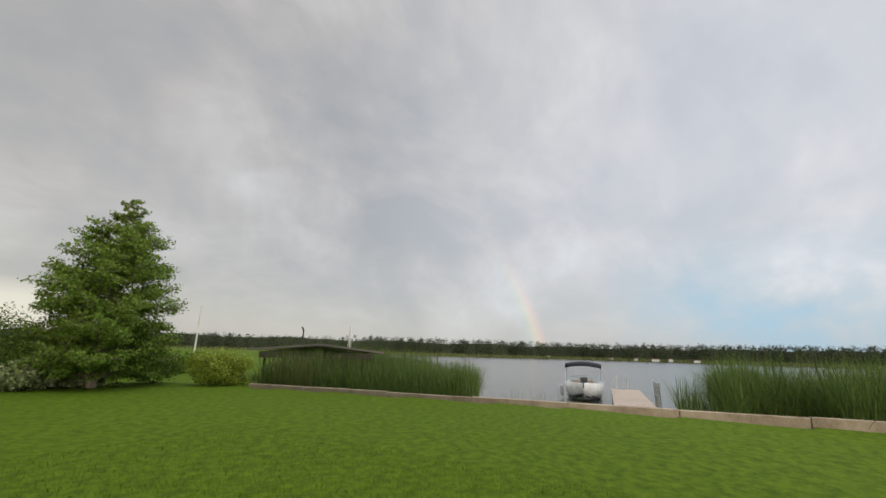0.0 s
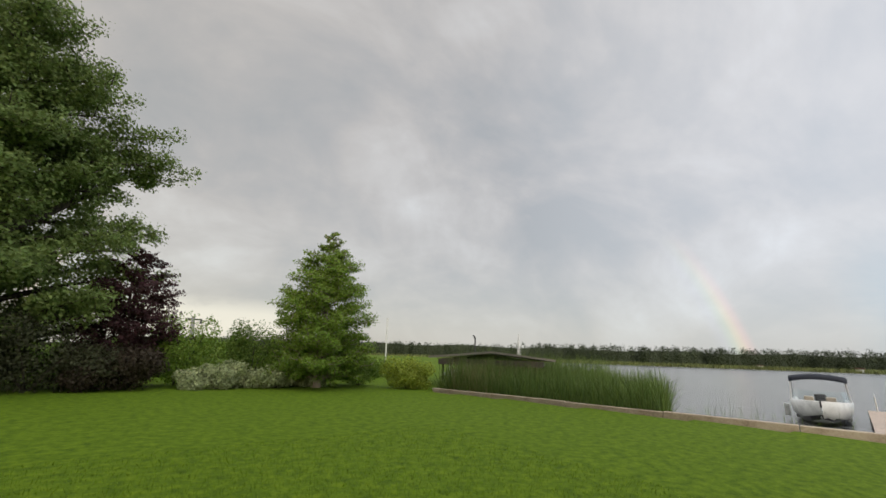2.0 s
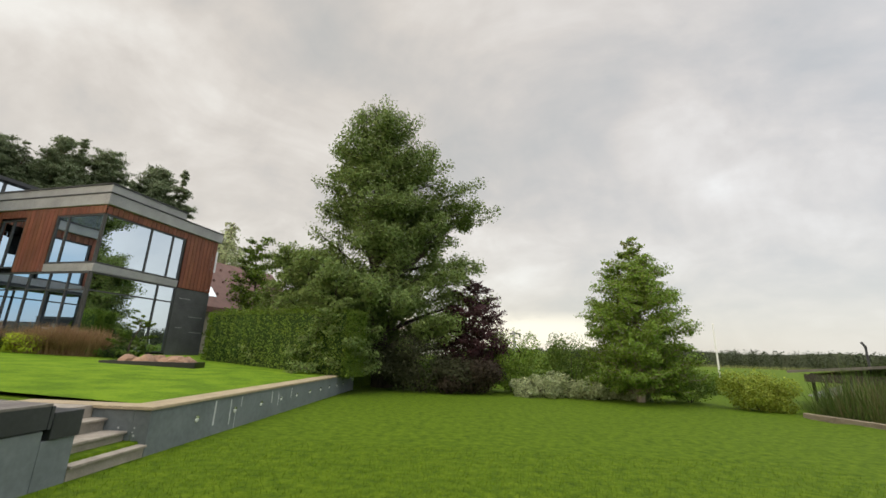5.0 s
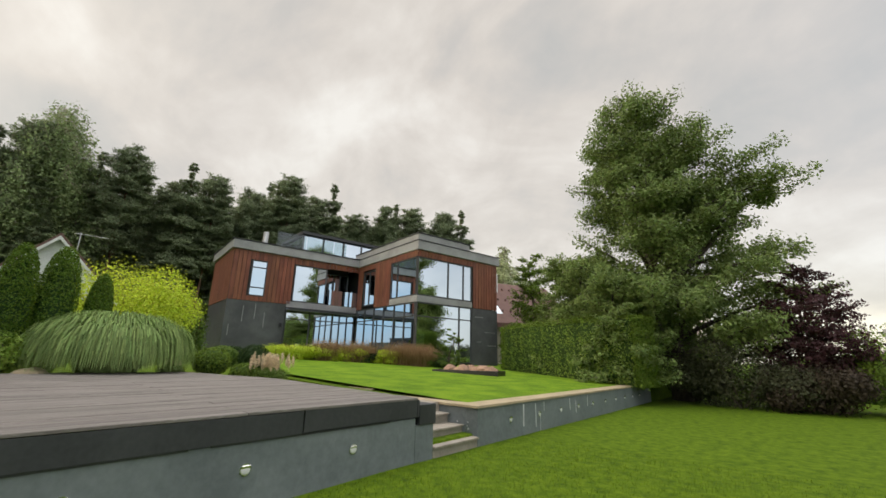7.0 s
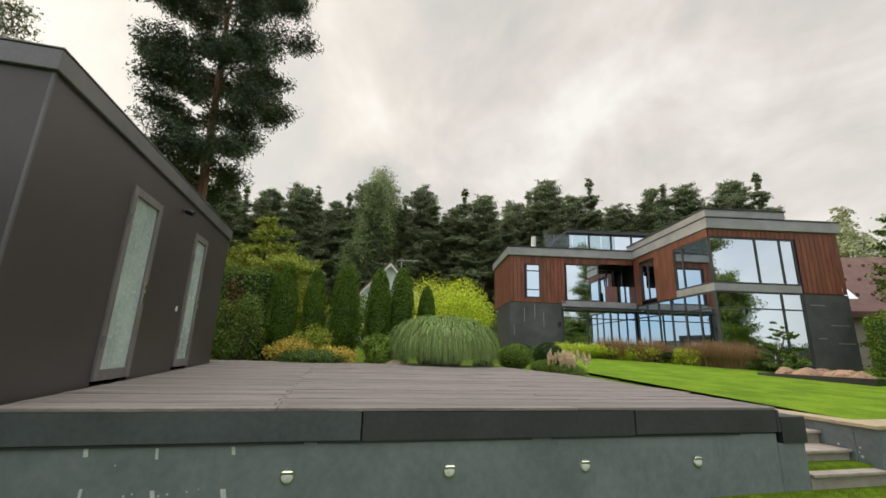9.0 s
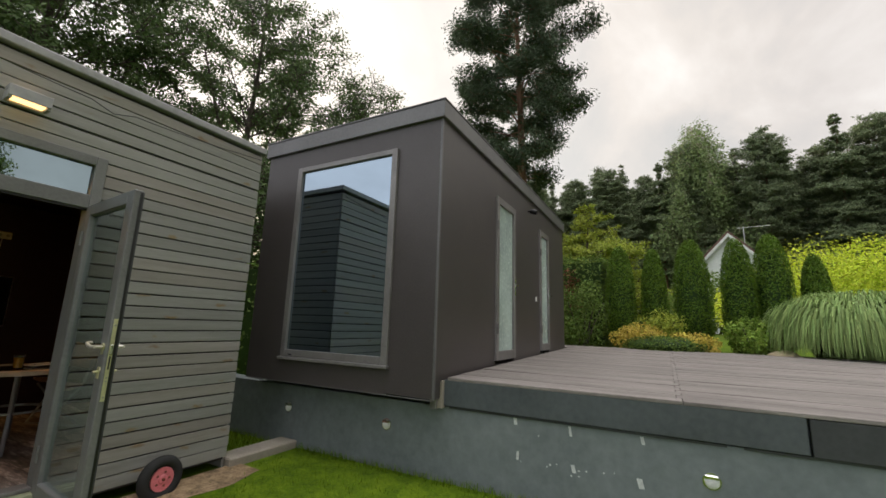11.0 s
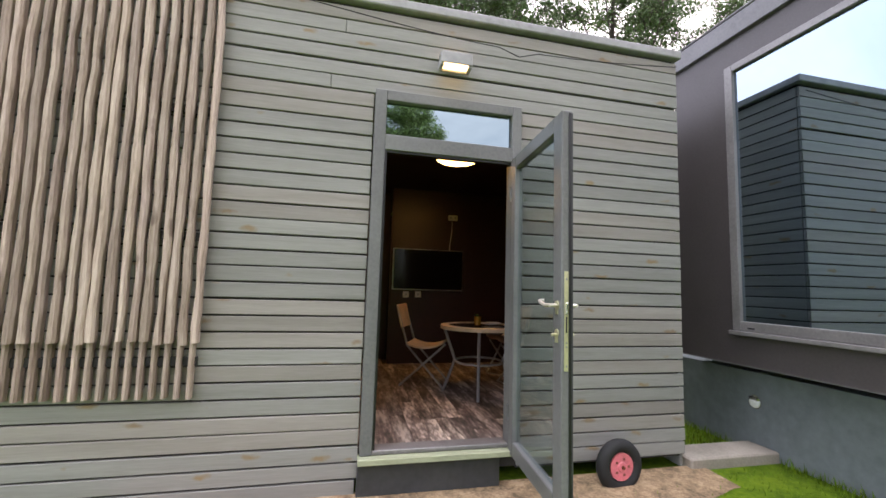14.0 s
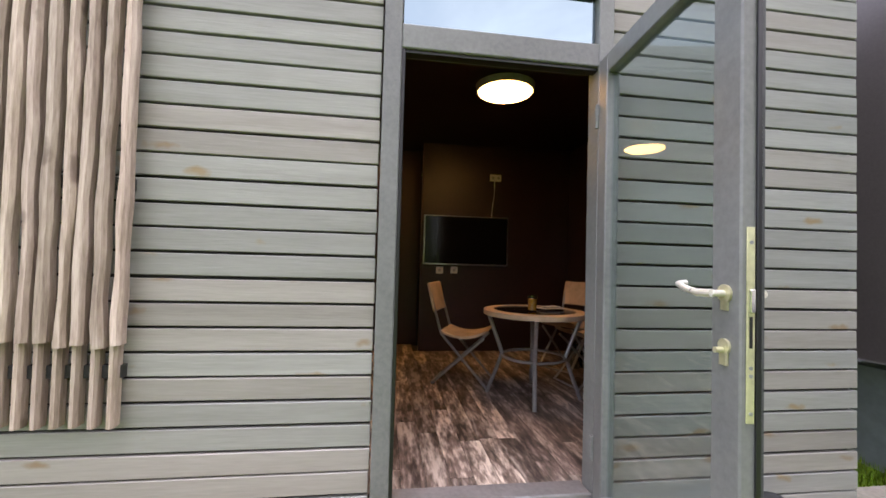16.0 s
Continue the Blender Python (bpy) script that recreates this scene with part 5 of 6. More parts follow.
sl = boxed("skylight", (-0.35, 0.35, -0.03, 0.04, -0.5, 0.5), M["houseglass"], nb, "skylight")
sl.matrix_local = pose(1.0, 0.65, 5.0, -46.5, 0, 0)
for i in range(9):
    for j in range(3):
        k = boxed("snow_guard", (-0.05, 0.05, -0.06, 0.06, -0.05, 0.12), M["rooftile"], nb, bevel=0)
        y = 0.5 + j * 1.1
        k.matrix_local = pose(0.1 + i * 0.7 + (j % 2) * 0.3, y, 3.97 + 0.93 * (y + 0.5) * 0.98, 0, 0, 0)
hbk = boxed("chimney", (2.0, 2.3, 2.4, 2.7, 6.0, 8.1), M["boatwhite"], nb)
bm = bmesh.new()
box(bm, -0.5, 6, -0.62, -0.5, 3.62, 3.74)
part("gutter", bm, M["rooftile"], nb)

# ---- terrace planting and garden ----
fg = thing("fountain_grass", (10.35, -7.25, 0.95), "large dense clump of arching green ornamental grass beside the terrace", "ornamental grass")
n = 9000
az = rng.uniform(0, 2 * np.pi, n)
out = rng.uniform(0.05, 1, n) ** 0.6
top = 1.30 * (1 - 0.25 * out ** 2) * rng.uniform(0.72, 1.05, n)
way = np.stack([np.cos(az), np.sin(az) * 1.15, 0 * az], 1)
side = np.stack([-np.sin(az), np.cos(az), 0 * az], 1)
root = way * (0.38 * rng.uniform(0, 1, n) ** 0.5)[:, None]
rows = []
for k in range(9):
    f = k / 8
    g = f * (0.62 + 0.36 * out)
    c = root + way * (1.08 * out * (1 - (1 - f) ** 1.8))[:, None] + np.array((0, 0, 1.0)) * (top * 4 * g * (1 - g))[:, None]
    w = 0.014 * (1 - f) ** 0.5 + 0.001
    rows.append((c - side * w, c + side * w))
fast_mesh("blade_mass", np.concatenate([np.stack([rows[k][0], rows[k][1], rows[k + 1][1], rows[k + 1][0]], 1) for k in range(8)]).reshape(-1, 3), 4, M["g_grass"], fg)
for i, (x, y, rz_, h, mt, kind, lb) in enumerate([
    (11.4, -2.95, 0.50, 2.75, "g_hedge", 0, ""), (11.5, -3.75, 0.42, 2.65, "g_hedge", 0, ""), (11.5, -4.6, 0.58, 2.85, "g_hedge", 0, ""), (11.5, -5.55, 0.50, 2.8, "g_hedge", 0, ""), (11.7, -6.25, 0.55, 2.9, "g_hedge", 0, ""), (11.8, -7.05, 0.40, 2.4, "g_hedge", 0, "")]):
    smooth_bush("clipped_conifer", (x, y, 0.85), rz_ * 0.80, h / 2, 14000, 0.045, M["g_thuja"], "dense clipped columnar conifer with a rounded top", "row of columnar conifers", "conifer", power=0.8, cone=0.2)
smooth_bush("clipped_ball", (10.0, -9.15, 0.9), 0.42, 0.34, 5000, 0.04, M["g_hedge"], "clipped round green shrub beside the terrace", "clipped balls", "shrub")
smooth_bush("clipped_ball", (10.6, -10.5, 0.9), 0.42, 0.40, 5000, 0.04, M["g_dark"], "clipped round dark green shrub beside the path", "clipped balls", "shrub")
smooth_bush("clipped_ball", (9.2, -9.6, 0.82), 0.32, 0.2, 2500, 0.04, M["g_hedge"], "low clipped green shrub at the terrace edge", "clipped balls", "shrub")
for x, y, z, r in ((14.0, -11.0, 1.3, 0.55), (14.6, -11.9, 1.15, 0.5), (13.6, -11.6, 1.0, 0.4)):
    smooth_bush("cloud_pine", (x, y, z - 0.3), r, r * 0.62, 4000, 0.06, M["g_mid"], "cloud-pruned rounded garden pine", "cloud pines", "shrub")
bush("golden_shrub", (10.4, -3.4, 0.9), 0.75, 0.75, 3500, 0.07, M["g_orange"], "low golden and orange-leaved shrub at the back of the terrace", 2)
bush("golden_shrub", (10.3, -4.5, 0.9), 0.65, 0.55, 2500, 0.07, M["g_orange"], "low golden and orange-leaved shrub under clipped conifers", 3)
smooth_bush("low_conifer", (10.0, -3.9, 0.9), 0.55, 0.2, 3000, 0.05, M["g_mid"], "low spreading green conifer at the back of the terrace", "", "shrub", ry=0.9)
bush("leafy_shrub", (10.9, -3.9, 0.9), 0.6, 1.15, 2500, 0.07, M["g_olive"], "loose yellow-green shrub behind the terrace", 5)
bush("leafy_shrub", (10.3, -5.55, 0.9), 0.62, 0.95, 4500, 0.07, M["g_bright"], "fresh green leafy shrub beside ornamental grass", 6)
bush("grey_shrub", (10.6, -2.1, 0.85), 0.9, 1.9, 6000, 0.07, M["g_mid"], "tall loose grey-green shrub behind the terrace", 7)
bush("red_shrub", (11.4, -1.7, 0.85), 0.45, 2.4, 1800, 0.07, M["rust_leaf"] if "rust_leaf" in M else M["g_orange"], "thin red-leaved shrub against a hedge", 8)
ast = thing("astilbe", (8.6, -9.95, 0.82), "flowering plant with upright cream plumes at the terrace corner", "flower")
crown("foliage", [(0, 0, 0.16, 0.5, 0.42, 0.18), (0.3, -0.2, 0.14, 0.35, 0.3, 0.15)], 4200, 0.05, M["g_mid"], ast)
pl = [(random.uniform(-0.45, 0.45), random.uniform(-0.35, 0.35), random.uniform(0.34, 0.55), 0.045, 0.045, 0.15) for _ in range(44)]
crown("plume_mass", pl, 9000, 0.032, M["g_cream"], ast, "cream flower plumes", hollow=0.1)
ast2 = thing("astilbe", (10.2, -8.35, 0.9), "flowering plant with white plumes beside ornamental grass", "flower")
crown("foliage", [(0, 0, 0.14, 0.3, 0.3, 0.14)], 1200, 0.05, M["g_mid"], ast2)
crown("plume_mass", [(random.uniform(-0.25, 0.25), random.uniform(-0.25, 0.25), 0.33, 0.05, 0.05, 0.1) for _ in range(12)], 1500, 0.03, M["g_cream"], ast2, hollow=0.1)
stn = thing("garden_stone", (9.9, -5.95, 0.9), "rounded pale sandstone at the terrace edge", "stone")
bm = bmesh.new()
bmesh.ops.create_icosphere(bm, subdivisions=3, radius=1)
for v in bm.verts:
    v.co = Vector((v.co.x * 0.22, v.co.y * 0.28, v.co.z * 0.16 + 0.06)) * (1 + 0.12 * noise.noise(v.co * 2))
part("rock", bm, M["coping"], stn, smooth=True)

# hedge and garden trees behind the terrace
def hedge(name, p0, p1, thick, h, z, count, mt, label, leaf=0.075):
    t = thing(name, (p0[0], p0[1], z), label, "hedge", rz=math.degrees(math.atan2(p1[1] - p0[1], p1[0] - p0[0])))
    L = math.dist(p0, p1)
    u = rng.uniform(0, 1, (count, 3))
    f = rng.integers(0, 5, count)
    p = u * (L, thick, h) + (0, -thick / 2, 0)
    n = np.zeros((count, 3))
    f[rng.uniform(size=count) < 0.55] = 0
    bulge = 0.16 * np.abs(np.sin(p[:, 0] * 3.9)) ** 0.6 - 0.10 + 0.07 * np.sin(p[:, 0] * 1.7 + p[:, 2] * 2.2) * np.cos(p[:, 2] * 3.9) + rng.normal(size=count) * 0.06
    for k, (ax, v, s) in enumerate(((1, thick / 2, 1), (1, -thick / 2, -1), (2, h, 1), (0, 0, -1), (0, L, 1))):
        m = f == k
        p[m, ax] = v + s * bulge[m]
        n[m, ax] = s
    fast_mesh("foliage", leaf_quads(p, leaf, n + (0, 0, 0.4), 0.6), 4, M[mt], t)
    # filler box, coloured dark in place of the shade within the hedge
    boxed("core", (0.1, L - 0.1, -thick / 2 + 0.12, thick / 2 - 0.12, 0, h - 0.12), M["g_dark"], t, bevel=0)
    return t


hedge("garden_hedge", (10.3, -24.0), (2.9, -20.6), 1.1, 2.45, 0.62, 70000, "g_hedge", "tall dense green hedge along the upper lawn")
hedge("side_hedge", (12.6, 1.4), (12.3, -2.6), 1.4, 2.6, 0.8, 40000, "g_mid", "dense green hedge behind the terrace")
tree("yellow_maple", (15.6, -1.6, 0.9), 4.9, lambda f: 3.1 * math.sin(min(1, 0.25 + f * 0.9) * 3.0) ** 0.7, 42000, 0.10, (M["g_olive"], M["bark"]), "spreading olive-yellow garden tree", 21, 0.12, 0.2, boughs=70, twig=0.8)
bush("yellow_shrub", (19.0, -8.9, 1.0), 2.9, 4.2, 30000, 0.10, M["g_yellow"], "large bright yellow-leaved shrub", 22, n=14)
bush("yellow_shrub", (21.8, -10.6, 1.0), 1.7, 3.2, 9000, 0.12, M["g_olive"], "large yellow-green shrub beside the house", 23, n=10)
bush("dark_shrub", (23.6, -12.5, 1.0), 1.5, 3.2, 6000, 0.12, M["g_mid"], "tall green shrub beside the house corner", 24)
bush("dark_shrub", (24.0, -6.1, 1.0), 2.3, 3.5, 12000, 0.12, M["g_mid"], "tall green shrub before a white gabled house", 25)
bush("dark_shrub", (23.0, -7.9, 1.0), 1.6, 3.0, 8000, 0.12, M["g_dark"], "dark green shrub before a white gabled house", 26)
# bed along the house
for i in range(15):
    f = i / 14
    x, y = 20.2 - 8.3 * f, -14.0 - 6.2 * f - 1.5 * math.sin(f * 3)
    z = 0.55 + 0.04 * (x - 3.3)
    if i in (2, 3, 4, 6, 9):
        bush("golden_spirea", (x - 0.4, y, z), 1.05, 0.85, 4500, 0.07, M["g_yellow"], "low bright yellow shrub in the bed before the house", 40 + i, "low shrubs before the house")
    elif i in (5, 7, 10, 11, 12):
        tg = thing("feather_grass", (x, y, z), "tuft of tan feathery ornamental grass in the bed before the house", "ornamental grass", "tan grasses before the house")
        rr = rng.uniform(0, 1, 2600) ** 0.5 * 0.75
        aa = rng.uniform(0, 6.283, 2600)
        blades("blade_mass", np.stack([rr * np.cos(aa), rr * np.sin(aa), 0 * rr], 1), 1.25, 0.02, 0.45, M["g_tan"], tg, spread=0.9)
    else:
        bush("low_shrub", (x, y, z), 0.75, 0.6, 2500, 0.07, M["g_mid"] if i % 2 else M["g_dark"], "low green shrub in the bed before the house", 40 + i, "low shrubs before the house")
tree("dwarf_pine", (11.2, -20.2, 0.85), 1.7, lambda f: 0.72 * math.sin(min(3.1, 0.5 + f * 2.6)) + 0.1, 7000, 0.09, (M["g_mid"], M["bark"]), "small garden pine beside the stone bed", 31, 0.06, 0.15, boughs=26, twig=0.4, leaf_aspect=0.4)
sb = thing("stone_bed", (9.0, -18.5, 0.84), "low black-edged bed filled with reddish rocks on the lawn", "garden bed", rz=13)
for dims in ((-1.4, 1.4, -0.45, -0.40, -0.1, 0.16), (-1.4, 1.4, 0.40, 0.45, -0.1, 0.16), (-1.4, -1.35, -0.4, 0.4, -0.1, 0.16), (1.35, 1.4, -0.4, 0.4, -0.1, 0.16)):
    boxed("edging", dims, M["black"], sb)
random.seed(8)
for i in range(26):
    bm = bmesh.new()
    bmesh.ops.create_icosphere(bm, subdivisions=2, radius=1)
    s = random.uniform(0.12, 0.3)
    for v in bm.verts:
        v.co = v.co * s * (1 + 0.25 * noise.noise(v.co * 1.7 + Vector((i, 0, 0)))) * Vector((1.2, 1, 0.7)).length / 1.7
    ob = part("rock", bm, M["rock"], sb)
    ob.matrix_local = pose(random.uniform(-1.15, 1.15), random.uniform(-0.28, 0.28), 0.08, 0, 0, i * 40)

# ---- trees by the lower lawn ----
tree("alder_tree", (-8.4, -22.4, 0), 6.6, profile((0.0, -2.1, 2.1), (0.2, -2.5, 2.5), (0.45, -2.3, 2.2), (0.7, -1.65, 1.6), (0.88, -0.9, 0.85), (1.0, -0.15, 0.15)), 60000, 0.105, (M["g_bright"], M["bark_light"]), "broad leafy conical green tree on the lawn edge", 51, 0.13, 0.07, boughs=170, twig=0.75, rise=0.45, inner=0.35, flat=0.6)
big = tree("big_tree", (2.55, -24.6, 0), 14.0, profile((0.0, -4.6, 3.8), (0.20, -5.1, 4.4), (0.33, -4.4, 5.2), (0.45, -3.3, 4.9), (0.56, -3.0, 3.4), (0.66, -3.4, 2.1), (0.80, -3.7, 2.8), (0.9, -3.1, 2.2), (0.97, -2.2, 0.2)), 150000, 0.14, (M["g_tree"], M["bark"]), "tall old broadleaf tree with layered boughs of dark green leaves", 52, 0.42, 0.13, boughs=120, twig=1.25, rise=0.42, lean=-1.3, flat=0.8, inner=0.42, scatter=0.36,
     arms=((6.5, 4.2, 0.5, 9.4), (7.0, 5.0, 0.2, 9.0), (7.0, 3.8, -0.3, 10.0), (6.0, 3.7, 0.4, 8.2), (6.6, 4.7, 0.6, 8.6), (6.2, 3.2, 0.0, 9.2), (8.5, 2.6, 0.3, 11.3), (8.8, 2.5, -0.5, 10.2)), forks=((6.2, 1.2, 0.1, 11.2), (5.5, -2.8, 0.3, 11.0), (4.5, 3.2, 0.4, 8.2)))
big.matrix_world = pose(2.55, -24.6, 0, 0, 0, 190)
tree("side_tree", (6.6, -24.6, 0.3), 6.1, lambda f: 3.2 * (1.05 - 0.6 * f), 42000, 0.13, (M["g_tree"], M["bark"]), "spreading leafy green tree leaning over the tall hedge", 57, 0.16, 0.15, boughs=80, twig=1.0)
tree("side_tree", (3.95, -21.4, 0.3), 4.3, lambda f: 2.0 * (1.1 - 0.6 * f), 26000, 0.12, (M["g_tree"], M["bark"]), "low spreading green tree overhanging the end of the hedge", 59, 0.12, 0.12, boughs=60, twig=0.8)
tree("side_tree", (11.5, -29.0, 0.3), 7.6, lambda f: 2.3 * (1.05 - 0.7 * f), 18000, 0.14, (M["g_hedge"], M["bark"]), "conical green tree behind the hedge", 58, 0.16, 0.1, boughs=60, twig=0.9)
tree("purple_tree", (-1.6, -24.4, 0), 5.2, profile((0.0, -1.6, 1.6), (0.35, -1.9, 1.9), (0.6, -1.7, 1.5), (0.85, -1.1, 0.8), (1.0, -0.5, 0.3)), 18000, 0.12, (M["g_purple"], M["bark"]), "dark purple-leaved spreading tree beside a big tree", 53, 0.12, 0.08, boughs=60, twig=0.8, rise=0.6)
bush("smoke_bush", (0.5, -23.2, -0.05), 2.2, 2.5, 16000, 0.10, M["g_brown"], "wide low brownish-purple shrub under a big tree", 54, n=12)
bush("smoke_bush", (-1.7, -23.1, -0.05), 1.5, 1.7, 9000, 0.10, M["g_dusk"], "wide low dull purple-green shrub under a big tree", 55, n=12)
bush("lime_shrub", (-3.5, -24.6, -0.05), 1.3, 3.1, 7000, 0.10, M["g_bright"], "upright bright green shrub behind purple shrubs", 56)
for i in range(7):
    bush("pale_flowering_shrub", (-3.9 - i * 0.72, -22.8 + 0.25 * math.sin(i * 2.1), -0.05), 0.75, 0.85 + 0.15 * (i % 3), 2600, 0.11, M["g_white"], "low variegated pale-leaved shrub along the lawn edge", 60 + i, "pale shrubs along the lawn")
bush("round_shrub", (-6.1, -24.0, -0.05), 1.3, 2.9, 8000, 0.09, M["g_mid"], "tall dense green shrub behind pale shrubs", 70)
bush("arching_shrub", (-12.0, -21.0, -0.05), 1.15, 1.55, 9000, 0.08, M["g_olive"], "arching yellow-green shrub at the lawn corner", 71)
bush("arching_shrub", (-10.6, -23.0, -0.05), 1.0, 1.4, 4000, 0.08, M["g_mid"], "green shrub at the lawn corner", 72)
bush("willow_bush", (-4.9, -31.0, -0.2), 2.2, 2.5, 18000, 0.11, M["g_bright"], "rounded pale green willow on the lake bank", 73, n=14)
for i in range(16):
    bush("bank_shrub", (-14.5 + i * 1.35, -29.5 - 2.5 * math.sin(i * 1.7), -0.3), 1.7, 1.75 + 0.5 * math.sin(i * 2.3), 3500, 0.15, M["g_mid"] if i % 3 else M["g_bright"], "green shrub on the lake bank behind the lawn", 80 + i, "shrubs on the bank")
lp = thing("utility_pole", (-8.7, -62.0, -0.3), "tall grey utility pole with brackets at the top", "pole")
bm = bmesh.new()
rod(bm, (0, 0, 0), (0.35, 0, 5.3), 0.28, 0.18, 10)
part("mast", bm, M["graymetal"], lp)
bm = bmesh.new()
box(bm, -0.6, 0.9, -0.1, 0.1, 4.9, 5.05)
box(bm, -0.6, -0.4, -0.1, 0.1, 4.5, 4.9)
part("bracket", bm, M["roofdark"], lp)
for at, h, lb in (((-25.8, -46.3, -0.8), 6.2, "white sailing-boat mast with stays behind the reeds"), ((-47.1, -45.3, -0.8), 5.6, "thin white sailing-boat mast across the water")):
    ms = thing("boat_mast", at, lb, "mast")
    bm = bmesh.new()
    rod(bm, (0, 0, 0), (0.05, 0, h), 0.09, 0.07)
    part("spar", bm, M["boatwhite"], ms)
    for s in ((0.5, 0.9), (-0.5, -0.9)):
        bm = bmesh.new()
        rod(bm, (s[0], s[1], 1.0), (0.05, 0, h), 0.04)
        part("stay", bm, M["boatwhite"], ms)
sh = thing("boathouse", (-19.9, -24.05, -0.62), "low dark timber boathouse with shallow grey roof among the reeds", "shed", rz=138)
sh.matrix_world = sh.matrix_world @ Matrix.Diagonal((0.96, 0.86, 0.92, 1))
bm = bmesh.new()
for s in (-1, 1):
    q = [(0, 2.46), (s * 3.2, 2.12), (s * 3.2, 2.22), (0, 2.56)]
    a = [bm.verts.new((x, 0, z)) for x, z in q]
    b = [bm.verts.new((x, -7, z)) for x, z in q]
    bm.faces.new(a), bm.faces.new(b[::-1])
    for i in range(4):
        bm.faces.new((a[i], a[(i + 1) % 4], b[(i + 1) % 4], b[i]))
part("roof", bm, M["shedroof"], sh)
bm = bmesh.new()
w = [bm.verts.new(p) for p in ((-2.7, -0.5, 2.1), (0, -0.5, 2.45), (2.7, -0.5, 2.1), (2.7, -0.5, 1.9), (-2.7, -0.5, 1.9))]
bm.faces.new(w)
box(bm, -2.7, 2.6, -7, -6.9, 1.8, 2.1)
part("wall", bm, M["shedwood"], sh)
for x in (-2.8, -0.9, 0.4, 2.7):
    bm = bmesh.new()
    box(bm, x - 0.07, x + 0.07, -0.45, -0.31, -0.8, 2.1)
    part("post", bm, M["shedwood"], sh)
bm = bmesh.new()
box(bm, -2.4, -0.6, -0.6, -0.52, 1.85, 1.93)
box(bm, -2.4, -2.32, -0.6, -0.52, 0.2, 1.85)
box(bm, -0.68, -0.6, -0.6, -0.52, 0.2, 1.85)
part("door_frame", bm, M["boatwhite"], sh)
bm = bmesh.new()
rod(bm, (-0.8, -4, 2.2), (-0.8, -4, 3.35), 0.04)
rod(bm, (-0.8, -4, 3.3), (-0.9, -4, 3.5), 0.045)
part("flue", bm, M["roofdark"], sh)

# jetty, boat, reeds
jt = thing("jetty", (-14.95, -5.87, 0), "wooden jetty with a metal handrail running out over the lake", "jetty", rz=187.5)
for i in range(56):
    boxed("board", (i * 0.245, i * 0.245 + 0.235, -0.75, 0.75, -0.36, -0.32), M["jetty"], jt, bevel=0)
for x in (2, 5, 8, 11, 13.4):
    for y in (-0.68, 0.68):
        bm = bmesh.new()
        rod(bm, (x, y, -2.2), (x, y, -0.37), 0.07)
        part("pile", bm, M["shedwood"], jt)
rl = thing("jetty_rail", (0, 0, 0), "galvanised metal handrail at the landward end of the jetty", "handrail")
rl.matrix_world = jt.matrix_world
for x in (3.4, 4.0, 4.6, 5.2):
    bm = bmesh.new()
    rod(bm, (x, -0.78, -0.34), (x, -0.78, 0.62), 0.022)
    part("post", bm, M["stainless"], rl)
bm = bmesh.new()
rod(bm, (3.3, -0.78, 0.62), (5.4, -0.78, 0.62), 0.028)
rod(bm, (3.4, -0.78, 0.15), (5.2, -0.78, 0.15), 0.015)
part("top_rail", bm, M["stainless"], rl)
ld = thing("swim_ladder", (0, 0, 0), "pair of bent steel ladder rails at the jetty end", "ladder")
ld.matrix_world = jt.matrix_world
for y in (-0.1, 0.45):
    bm = bmesh.new()
    limb(bm, [(13.2, y, -0.33), (13.2, y, 0.30), (13.5, y, 0.42), (13.8, y, 0.1), (13.8, y, -1.2)], 0.025, 0.025, 8)
    part("rail", bm, M["stainless"], ld)

boat = thing("motorboat", (-23.9, -9.15, -0.8), "white motorboat with dark stripe and dark canvas top beside jetty", "boat", rz=190)
st = []
for f, hw, zk, zs in ((0.0, 0.03, 0.45, 0.95), (0.06, 0.45, 0.15, 0.93), (0.18, 0.80, 0.0, 0.90), (0.4, 1.06, -0.15, 0.84), (0.7, 1.10, -0.2, 0.80), (1.0, 1.05, -0.2, 0.78)):
    st.append([(f * 5.8, y, z) for y, z in ((0, zk), (hw * 0.62, zk * 0.5 + 0.10), (hw * 0.92, zk * 0.4 + 0.42), (hw, zs), (hw * 0.86, zs + 0.03), (hw * 0.80, zs - 0.10))])


def strip(bm, lines, sign):
    rows = [[bm.verts.new((x, y * sign, z)) for x, y, z in l] for l in lines]
    for a, b in zip(rows, rows[1:]):
        for i in range(len(a) - 1):
            bm.faces.new((a[i], a[i + 1], b[i + 1], b[i]))


bm = bmesh.new()
for s in (1, -1):
    strip(bm, st, s)
part("hull", bm, M["boatwhite"], boat, "white hull", smooth=True)
bm = bmesh.new()
for s in (1, -1):
    strip(bm, [[(x, y * k + 0.012, z) for (x, y, z), k in ((l[1], 1.01), ((l[1][0], (l[1][1] + l[2][1]) / 2 + 0.01, (l[1][2] + l[2][2]) / 2), 1.0))] for l in st[1:]], s)
part("stripe", bm, M["black"], boat, "black hull stripe")
bm = bmesh.new()
for s in (1, -1):
    v = [bm.verts.new(p) for p in ((-0.02, 0.0, 0.46), (0.30, s * 0.40, 0.36), (1.0, s * 0.66, 0.26), (1.0, s * 0.62, 0.12), (0.30, s * 0.34, 0.20), (0.0, 0.0, 0.30))]
    bm.faces.new(v if s > 0 else v[::-1])
part("bow_stripe", bm, M["black"], boat, "black stripes meeting at the bow")
bm = bmesh.new()
rows = [[bm.verts.new((l[4][0], l[4][1] * k, 0.93 - 0.05 * i)) for k in (-1, -0.33, 0.33, 1)] for i, l in enumerate(st[:4])]
